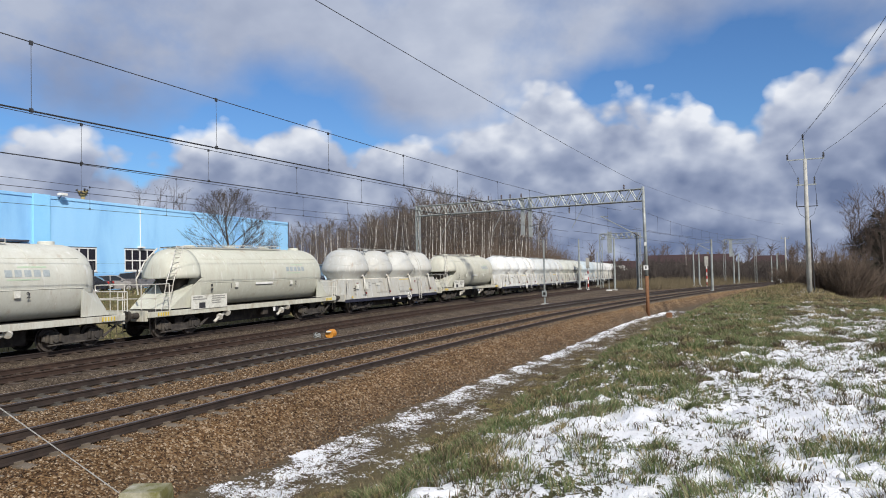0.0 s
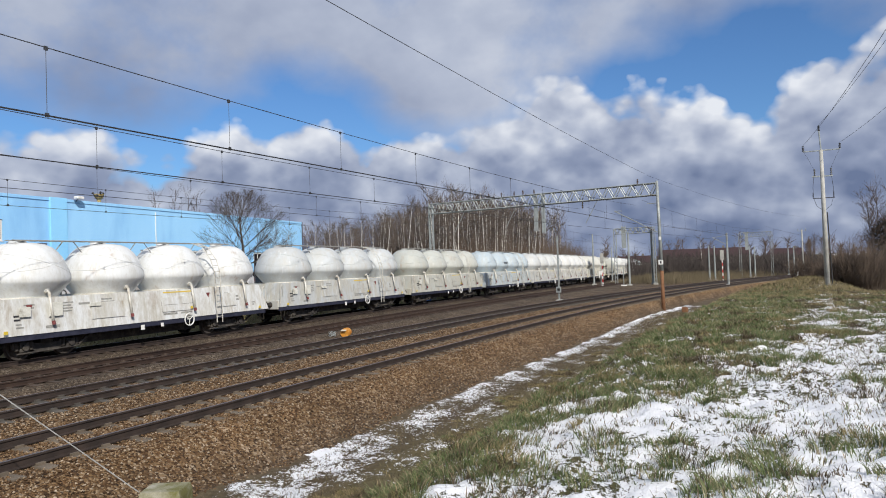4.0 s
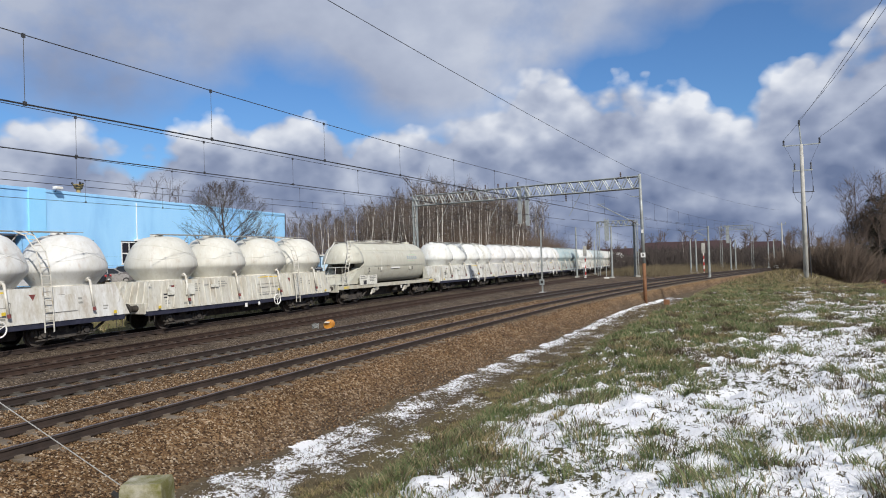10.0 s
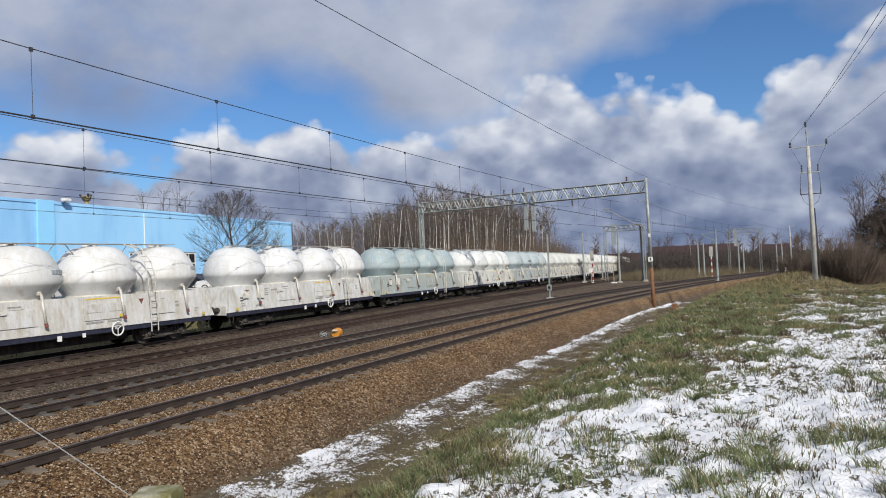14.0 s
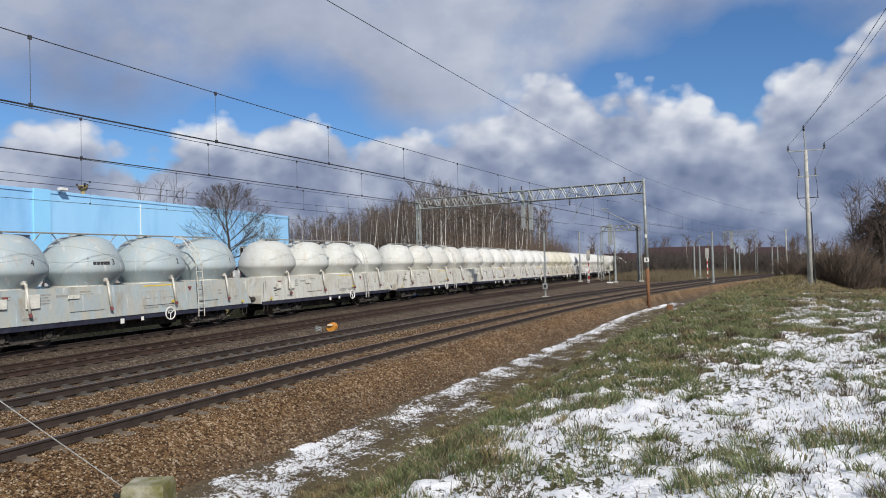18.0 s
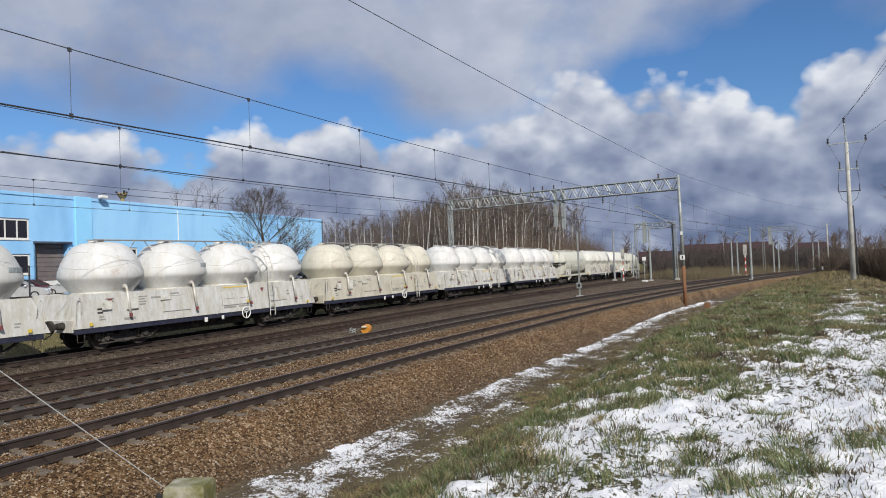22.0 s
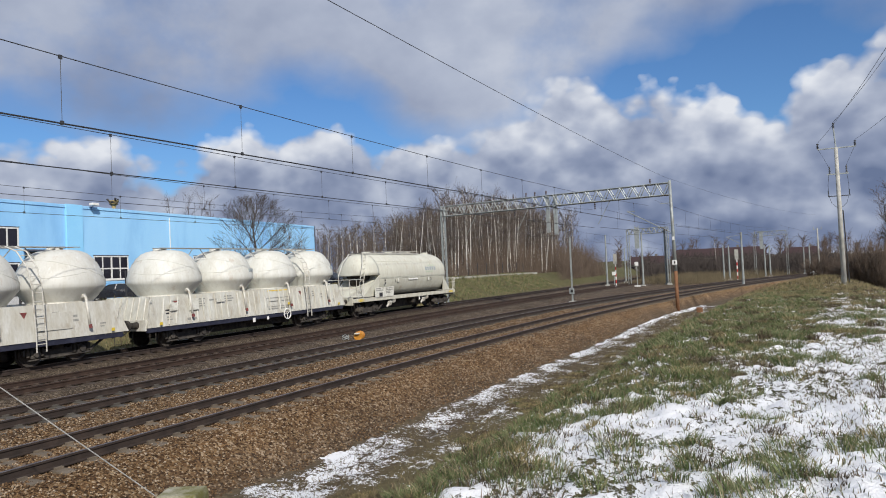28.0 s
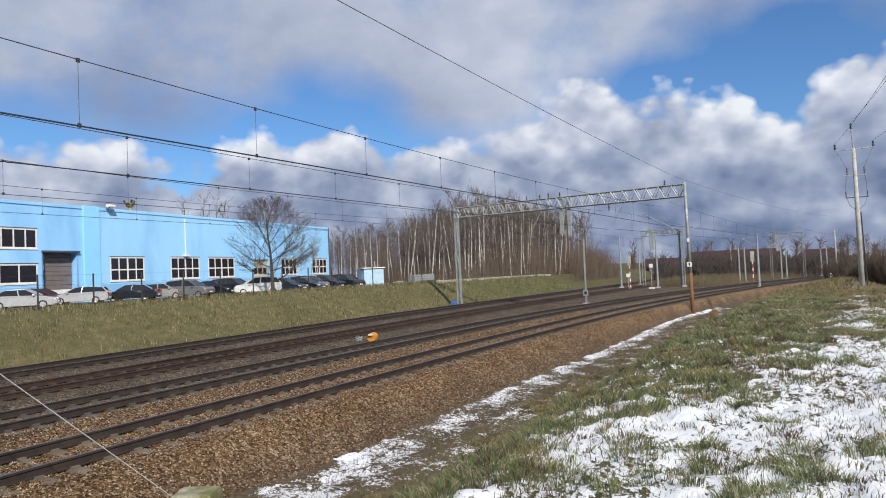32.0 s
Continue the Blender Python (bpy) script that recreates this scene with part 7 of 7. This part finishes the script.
    g.parent = w
    for y in (-0.42, -0.02):
        bm = bmesh.new()
        rod(bm, (-5.5, y, 4.30), (6.1, y, 4.30), 0.016, 5)
        part("gangway_rail", bm, RAILING, g)
    bm = bmesh.new()
    for k in range(27):
        box(bm, -5.45 + 0.42 * k, -0.42, 4.275, -5.2 + 0.42 * k, -0.02, 4.29)
    part("grating", bm, RAILING, g)
    for k in range(4):
        bm = bmesh.new()
        cx = TANK_X[k]
        for o in (1, -1):
            if (k, o) not in ((0, -1), (3, 1)):
                rod(bm, (cx + o * 1.12, -0.22, 3.86), (cx + o * 1.5, -0.22, 4.29), 0.02, 5)
        part("strut", bm, RAILING, g)
    ladder(w, [(3.35, -0.42, 4.30), (3.38, -1.0, 4.10), (3.42, -1.5, 3.5), (3.45, -1.66, 2.95), (3.5, -1.66, 2.3), (3.58, -1.65, 1.15), (3.6, -1.63, 0.55)], 0.36)
    hand_wheel(w, 1.75, 0.84)
    for x, z, dx, dz, m in ((-6.0, 1.55, 0.42, 0.34, BOARD), (-4.9, 1.5, 0.55, 0.5, BOARD), (-3.2, 1.75, 0.5, 0.14, BOARD), (1.9, 1.3, 0.14, 0.12, YELLOW), (-6.6, 1.0, 0.14, 0.12, YELLOW), (6.5, 1.0, 0.14, 0.12, YELLOW), (-0.9, 0.62, 0.18, 0.2, WHITE), (0.15, 0.66, 0.14, 0.16, WHITE)):
        plate(w, "sign_plate", x, z, dx, dz, m, -1.545 + max(0, (z - 1.02)) * 0.131)
    # markings on the side plate, most of them worn
    for x0, x1, z0, z1, m, n in ((-4.35, -3.75, 1.62, 1.98, FADED, 4), (-3.6, -3.1, 1.84, 1.92, FADED, 1), (-2.6, -1.9, 1.74, 2.02, FADED, 3), (-5.75, -5.2, 1.82, 1.98, FADED, 2), (-6.15, -5.85, 1.42, 1.62, INK, 2),
                                 (-6.1, -5.8, 1.16, 1.32, FADED, 2), (-5.0, -4.35, 1.08, 1.18, FADED, 1), (0.5, 2.3, 2.06, 2.11, YELLOW, 1), (0.4, 1.2, 1.12, 1.20, FADED, 1), (1.4, 2.2, 1.12, 1.20, FADED, 1), (4.2, 4.5, 1.62, 1.9, FADED, 3), (5.0, 5.25, 1.5, 1.74, FADED, 2), (6.1, 6.35, 1.2, 1.36, FADED, 2)):
        marking(w, x0, x1, z0, z1, m, n)
    for x0, x1 in ((0.35, 1.3), (1.38, 2.3)):
        hatch_frame(w, x0, x1, 1.28, 1.72)
    for x, m in ((-5.55, CAP_RED), (3.15, CAP_RED)):
        bm = bmesh.new()
        loft(bm, [[(x - 0.13, skirt_y(1.96) - o, 1.96), (x + 0.13, skirt_y(1.96) - o, 1.96), (x, skirt_y(1.74) - o, 1.74)] for o in (0.012, -0.01)])
        part("warning_mark", bm, m, w, "faded red warning triangle")
    # end rail of bent tube
    for s in (-1, 1):
        bm = bmesh.new()
        pipe(bm, [(s * 7.12, -1.5, 1.1), (s * 7.08, -1.5, 2.0), (s * 6.98, -1.5, 2.1), (s * 6.88, -1.5, 2.0), (s * 6.86, -1.46, 1.5)], 0.018, 6)
        part("grab_rail", bm, PIPE, w)
    return w


def hopper_wagon():
    w = thing("hopper_wagon", "cement wagon", "wagon")
    half = 7.43
    underframe(w, half, (0.95, 1.19), SKIRT_PAINT, "cream side sill with hazard marks")
    for x in (-5.25, 5.4):
        bogie(w, x)
    R, ZC, n = 1.42, 2.66, 44

    def ring(x, k, low=1.0):
        """A section of the tank: round above, straight-sided below, drawn in at the foot."""
        pts = []
        for j in range(n):
            a = 2 * math.pi * j / n
            y, z = math.cos(a), math.sin(a)
            if z >= 0:
                pts.append((x, R * k * y, ZC + R * k * z))
            else:
                d = -z
                pts.append((x, R * k * math.copysign(abs(y) ** 0.42, y) * (1 - 0.13 * d * d), ZC - d * 1.44 * low))
        return pts

    bm = bmesh.new()
    rings = [ring(-4.25, 0.985), ring(-4.2, 1.0), ring(-1.0, 1.0), ring(2.0, 1.0), ring(5.1, 1.0), ring(5.55, 0.985), ring(5.88, 0.94), ring(6.10, 0.86), ring(6.26, 0.70), ring(6.34, 0.45)]
    loft(bm, rings)
    body = part("tank", bm, PAINT, w, smooth=True)
    # overhanging fore dome
    bm = bmesh.new()

    def hood(x, k):
        m = 22
        return [(x, R * k * math.cos(math.pi * j / m), 2.60 + (ZC - 2.60) * min(1, 4 * math.sin(math.pi * j / m)) * k + R * k * math.sin(math.pi * j / m)) for j in range(m + 1)]

    loft(bm, [hood(-4.15, 1.0), hood(-4.45, 0.992), hood(-4.78, 0.96), hood(-5.10, 0.895), hood(-5.38, 0.79), hood(-5.58, 0.63), hood(-5.69, 0.42), hood(-5.73, 0.16)], close=True)
    part("end_dome", bm, PAINT, w, smooth=True)
    # cone under the dome down to the outlet, dark colour standing in for the overhang's shade
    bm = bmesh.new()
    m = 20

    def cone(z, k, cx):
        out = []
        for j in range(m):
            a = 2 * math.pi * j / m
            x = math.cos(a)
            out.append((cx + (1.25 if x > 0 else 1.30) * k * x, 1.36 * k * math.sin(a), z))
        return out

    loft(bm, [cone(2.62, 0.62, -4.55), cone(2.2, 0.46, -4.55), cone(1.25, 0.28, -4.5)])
    part("outlet_cone", bm, UNDER, w, "outlet cone under the overhang, coloured dark for the shade there", smooth=True)
    for side in (-1, 1):
        bm = bmesh.new()
        loft(bm, [[(-4.2, side * 1.41, 2.60), (-6.0, side * 1.20, 1.24), (-4.1, side * 1.26, 1.24)], [(-4.2, side * 1.37, 2.60), (-6.0, side * 1.16, 1.24), (-4.1, side * 1.22, 1.24)]])
        part("gusset_plate", bm, PAINT, w)
        bm = bmesh.new()
        loft(bm, [[(5.5, side * 1.30, 1.22), (6.85, side * 1.22, 1.22), (6.25, side * 0.95, 2.40), (5.5, side * 1.38, 2.3)], [(5.5, side * 1.25, 1.22), (6.85, side * 1.17, 1.22), (6.25, side * 0.90, 2.40), (5.5, side * 1.33, 2.3)]])
        part("saddle", bm, PAINT, w)
    bm = bmesh.new()
    loft(bm, [[(-6.0, -1.18, 1.24), (-6.0, 1.18, 1.24), (-4.5, 1.22, 2.3), (-4.5, -1.22, 2.3)], [(-5.9, -1.18, 1.20), (-5.9, 1.18, 1.20), (-4.4, 1.22, 2.26), (-4.4, -1.22, 2.26)]])
    part("slope_sheet", bm, PAINT, w)
    bm = bmesh.new()
    loft(bm, [[(6.85, -1.2, 1.22), (6.85, 1.2, 1.22), (6.25, 0.92, 2.40), (6.25, -0.92, 2.40)], [(6.79, -1.2, 1.22), (6.79, 1.2, 1.22), (6.19, 0.92, 2.40), (6.19, -0.92, 2.40)]])
    part("saddle", bm, PAINT, w)
    for x in (-2.4, 0.6, 3.4):
        bm = bmesh.new()
        pts = [(x, 1.424 * math.cos(a), ZC + 1.424 * math.sin(a)) for a in [math.pi * j / 24 for j in range(25)]]
        pipe(bm, pts, 0.010, 4)
        part("weld_seam", bm, PAINT, body)
    for z, y in ((3.50, -1.146), (2.36, -1.405)):
        bm = bmesh.new()
        rod(bm, (-4.1, y, z), (5.5, y, z), 0.012, 4)
        part("weld_seam", bm, PAINT, body)
    # three outlet hoppers, and dark panels added for the shade between the bogies
    for x in (-2.6, 0.2, 2.9):
        bm = bmesh.new()
        lathe(bm, ((1.05, 1.10), (0.70, 0.82), (0.30, 0.52), (0.0, 0.50)), 14, (x, 0, 0))
        part("outlet_hopper", bm, UNDER, w)
    for y in (-0.72, 0.72):
        bm = bmesh.new()
        box(bm, -3.4, y - 0.06, 0.34, 3.6, y + 0.06, 0.94, 0.02)
        part("air_main", bm, UNDER, w)
    # deck and end platforms
    bm = bmesh.new()
    box(bm, -7.42, -1.3, 1.12, 7.42, 1.3, 1.18)
    part("deck", bm, UNDER, w)
    for s, x0, x1 in ((-1, -7.72, -6.15), (1, 7.15, 7.62)):
        r = new("end_railing")
        r.parent = w
        xm = (x0 + x1) / 2
        top = 2.38 if s < 0 else 2.12
        for y in (-1.36, 1.36):
            bm = bmesh.new()
            pipe(bm, [(x1 if s < 0 else x0, y, 1.18), (x1 if s < 0 else x0, y, top), (x0 if s < 0 else x1, y, top), (x0 if s < 0 else x1, y, 1.3)], 0.022, 6)
            part("rail_tube", bm, PIPE, r)
            bm = bmesh.new()
            rod(bm, (x0, y, 1.78), (x1, y, 1.78), 0.018, 5)
            rod(bm, (xm, y, 1.18), (xm, y, top), 0.018, 5)
            part("rail_tube", bm, PIPE, r)
        bm = bmesh.new()
        xe = x0 if s < 0 else x1
        for z in (1.78, top):
            rod(bm, (xe, -1.36, z), (xe, 1.36, z), 0.020, 5)
        part("rail_tube", bm, PIPE, r)
    # ladder over the dome and gangway
    ladder(w, [(-6.1, -1.05, 1.2), (-5.85, -1.12, 2.5), (-5.45, -1.04, 3.25), (-5.0, -0.78, 3.85), (-4.6, -0.5, 4.12)], 0.42, 0.3)
    bm = bmesh.new()
    pipe(bm, [(-6.3, 0.35, 1.9), (-6.45, 0.3, 2.6), (-6.0, 0.25, 3.4), (-5.3, 0.2, 4.02)], 0.035, 6)
    part("vent_pipe", bm, PIPE, w)
    g = new("gangway")
    g.parent = w
    for y in (-0.55, 0.55):
        bm = bmesh.new()
        rod(bm, (-4.8, y, 4.06), (3.0, y, 4.06), 0.025, 5)
        rod(bm, (-2.4, y, 4.22), (3.0, y, 4.22), 0.016, 5)
        part("gangway_rail", bm, PIPE, g)
        for k in range(10):
            bm = bmesh.new()
            x = -4.8 + 7.8 * k / 9
            rod(bm, (x, y, 3.9), (x, y, 4.22 if x > -2.5 else 4.06), 0.016, 5)
            part("stanchion", bm, PIPE, g)
    bm = bmesh.new()
    for k in range(24):
        box(bm, -4.8 + 0.33 * k, -0.53, 4.085, -4.6 + 0.33 * k, 0.53, 4.10)
    part("grating", bm, UNDER, g)
    for x in (-3.5, -0.6, 2.2, 5.0):
        bm = bmesh.new()
        lathe(bm, ((0.0, 4.20), (0.28, 4.18), (0.30, 4.14), (0.30, 4.0)), 18, (x, 0, 0))
        part("manhole_lid", bm, PAINT, w)
    # data board, marks, valves
    bd = plate(w, "data_board", -4.95, 1.16, 2.4, 0.64, BOARD, -1.47)
    bars(bd, "lettering", -4.85, -3.9, 1.58, 1.74, -1.495, FADED, 2, 1)
    bars(bd, "lettering", -3.6, -2.7, 1.38, 1.74, -1.495, FADED, 4, 2)
    bm = bmesh.new()
    box(bm, -4.45, -1.50, 1.19, -4.05, -1.49, 1.45)
    part("dark_square", bm, INK, bd)
    logo = new("logo")
    logo.parent = w

    def on_tank(x0, x1, z0, z1, material):
        """A patch of paint that follows the round of the tank."""
        bm = bmesh.new()
        zs = [z0 + (z1 - z0) * q / 4 for q in range(5)]
        loft(bm, [[(x, -math.sqrt(1.428 ** 2 - (z - ZC) ** 2), z) for z in zs] for x in (x0, x1)], close=False)
        part("logo_bar", bm, material, logo)

    for k in range(5):
        x = 2.4 + 0.36 * k
        on_tank(x, x + 0.27, 2.82, 3.07, LOGO)
    on_tank(2.45, 3.7, 2.70, 2.745, LOGO_GREEN)
    on_tank(2.9, 4.0, 3.15, 3.20, LOGO_GREEN)
    face = Euler((radians(90), 0, 0)).to_matrix().to_4x4()
    for tx, x in (("1", -2.15), ("2", 3.25)):
        digit(tx, 0.32, w, Matrix.Translation((x, -1.425, 2.06)) @ face, INK)
    for x in (-1.85, 2.72):
        plate(w, "sign_plate", x, 2.08, 0.24, 0.24, BOARD, -1.405)
    plate(w, "sign_plate", -0.25, 2.18, 1.4, 0.10, WHITE, -1.405)
    bars(w, "lettering", -3.55, -3.40, 2.0, 2.3, -1.41, INK, 2, 3)
    for x in (-2.4, 2.5):
        v = new("valve")
        v.parent = w
        bm = bmesh.new()
        pipe(bm, [(x - 0.9, -1.35, 0.48), (x - 0.5, -1.30, 0.68), (x, -1.2, 0.84), (x + 0.35, -1.1, 0.95)], 0.075, 8)
        part("valve_pipe", bm, PIPE, v, "shiny white valve pipe", smooth=True)
        for d in (-0.55, 0.0):
            bm = bmesh.new()
            rod(bm, (x + d, -1.36, 0.66 + 0.3 * (d + 0.55)), (x + d + 0.08, -1.30, 0.72 + 0.3 * (d + 0.55)), 0.16, 12)
            part("flange", bm, PIPE, v)
    for x in (-6.9, 6.3):
        for k in range(5):
            plate(w, "hazard_stripe", x + 0.14 * k, 0.99, 0.06, 0.16, YELLOW, -1.455)
    for x in (1.15, 1.42):
        plate(w, "sign_plate", x, 0.70, 0.18, 0.22, WHITE if x < 1.3 else INK, -1.42)
    return w


TONE = {  # wagon's place from the tail: paint
    0: (0.54, 0.54, 0.46), 1: (0.57, 0.575, 0.53), 2: (0.55, 0.55, 0.51), 3: (0.54, 0.54, 0.46), 4: (0.59, 0.60, 0.59), 5: (0.58, 0.59, 0.58),
    6: (0.53, 0.51, 0.42), 7: (0.59, 0.60, 0.59), 8: (0.55, 0.56, 0.54), 9: (0.53, 0.54, 0.51), 10: (0.50, 0.52, 0.50), 11: (0.31, 0.38, 0.41), 12: (0.56, 0.59, 0.59),
    13: (0.27, 0.355, 0.38), 14: (0.59, 0.61, 0.62), 15: (0.58, 0.59, 0.59), 16: (0.62, 0.64, 0.62), 17: (0.47, 0.47, 0.40), 18: (0.55, 0.55, 0.50), 19: (0.59, 0.60, 0.59),
    20: (0.50, 0.52, 0.52), 21: (0.40, 0.48, 0.53), 22: (0.42, 0.44, 0.41), 23: (0.46, 0.49, 0.50), 24: (0.65, 0.67, 0.67), 25: (0.49, 0.49, 0.41), 26: (0.46, 0.47, 0.45), 27: (0.51, 0.52, 0.44), 28: (0.54, 0.55, 0.49)}
SAID = {11: "blue-grey stained four-tank cement wagon with numbered tanks", 13: "blue-grey four-tank cement wagon streaked with dust", 21: "pale blue-grey four-tank cement wagon with numbered tanks",
        6: "cream four-tank cement wagon with rust-stained tank tops", 24: "bright white four-tank cement wagon on dark bogies", 22: "grey-cream four-tank cement wagon with dusty side plates"}
RIBBED = (1, 12, 18)
PROTO = {}


def make_wagon(idx, is_h):
    key = "h" if is_h else ("r" if idx in RIBBED else "s")
    if key not in PROTO:
        PROTO[key] = hopper_wagon() if is_h else silo_wagon(key == "r")
        w = PROTO[key]
    else:
        w = copy_thing(PROTO[key], Matrix())
    if is_h:
        label = "cream single-tank cement wagon with overhanging end dome and ladder"
    else:
        label = SAID.get(idx, "white four-tank cement wagon with dusty plated sides" if TONE[idx][0] > 0.52 else "greyish four-tank cement wagon with dusty plated sides")
    tagged(w, label, "wagon", "cement wagons of the train")
    rng = random.Random(idx)
    for o in w.children_recursive:
        j = 1 + rng.uniform(-0.04, 0.04)
        o.color = (*[min(1, c * j) for c in TONE[idx]], 1)
    face = Euler((radians(90), 0, 0)).to_matrix().to_4x4()
    if idx in (11, 21):
        for k in range(4):
            a, z = radians(7), 3.02
            r = tank_r(z + 0.1) + 0.035
            cx = TANK_X[k]
            digit(str(4 - k if idx == 11 else k + 1), 0.34, w, Matrix.Translation((cx + r * math.sin(a), -r * math.cos(a), z)) @ face @ pose(0, 0, 0, -12, 7), INK)
        mk = new("brand_mark")
        mk.parent = w
        for q in range(5):
            a = radians(-112 + q * 5)
            bm = bmesh.new()
            loft(bm, [[(TANK_X[1] + r * math.cos(a + d), r * math.sin(a + d), z) for d, z in ((-0.035, 3.02), (0.035, 3.02), (0.035, 3.15), (-0.035, 3.15))] for r in (1.54, 1.585)])
            part("mark_bar", bm, INK, mk)
    if idx in (1, 4, 7, 8, 9, 10, 15, 16, 20):
        for k in ((3,) if idx == 16 else (1, 3)):
            lg = new("logo")
            lg.parent = w
            for q in range(5):
                a = radians(-90 + 18 + q * 7)
                cx = TANK_X[k]
                bm = bmesh.new()
                loft(bm, [[(cx + r * math.cos(a + d), r * math.sin(a + d), z) for d, z in ((-0.05, 3.10), (0.05, 3.10), (0.05, 3.26), (-0.05, 3.26))] for r in (1.49, 1.575)])
                part("logo_bar", bm, LOGO, lg)
    return w


# the train
def s_of(t):
    """Metres the train has gone at t seconds; it gathers a little speed."""
    return 13.634 * t + 0.04122 * t ** 2 - 0.00028 * t ** 3 - 0.0000037 * t ** 4


LEN_H, LEN_S = 16.07, 15.44
HOPPERS = (0, 3, 17, 25, 27, 28)
FRONT = 21.34      # where the fore end of the second wagon is at the start


def wagon_pose(start, length, t):
    c = start + length / 2 - s_of(t)
    a, b = along(c - 5.4), along(c + 5.4)
    d = b - a
    m = (a + b) / 2
    return pose(m.x, m.y, m.z, 0, -math.degrees(math.atan2(d.z, math.hypot(d.x, d.y))), math.degrees(math.atan2(d.y, d.x)))


WAGONS = []


def place_train():
    start = FRONT - LEN_H
    for idx in range(28, -1, -1):
        is_h = idx in HOPPERS
        ln = LEN_H if is_h else LEN_S
        WAGONS.append((make_wagon(idx, is_h), start, ln))
        start += ln


def motions():
    for ob, start, ln in WAGONS:
        walk(ob, [(k * 0.5, wagon_pose(start, ln, k * 0.5)) for k in range(65)])
    # every wheelset rolls with the same turn: one keyed for each place in the bogie, the others share its keys
    rolled = {}
    for ob, start, ln in WAGONS:
        for w in ob.children_recursive:
            if not w.name.startswith("wheelset"):
                continue
            x = w.matrix_basis.translation.x
            if x not in rolled:
                walk(w, [(k * 0.04, pose(x, 0, 0.46) @ Matrix.Rotation(-s_of(k * 0.04) / 0.46, 4, "Y")) for k in range(801)])
                rolled[x] = w
            else:
                w.rotation_mode = "QUATERNION"
                keys = w.animation_data_create()
                keys.action = rolled[x].animation_data.action
                keys.action_slot = rolled[x].animation_data.action_slot


place_train()
motions()
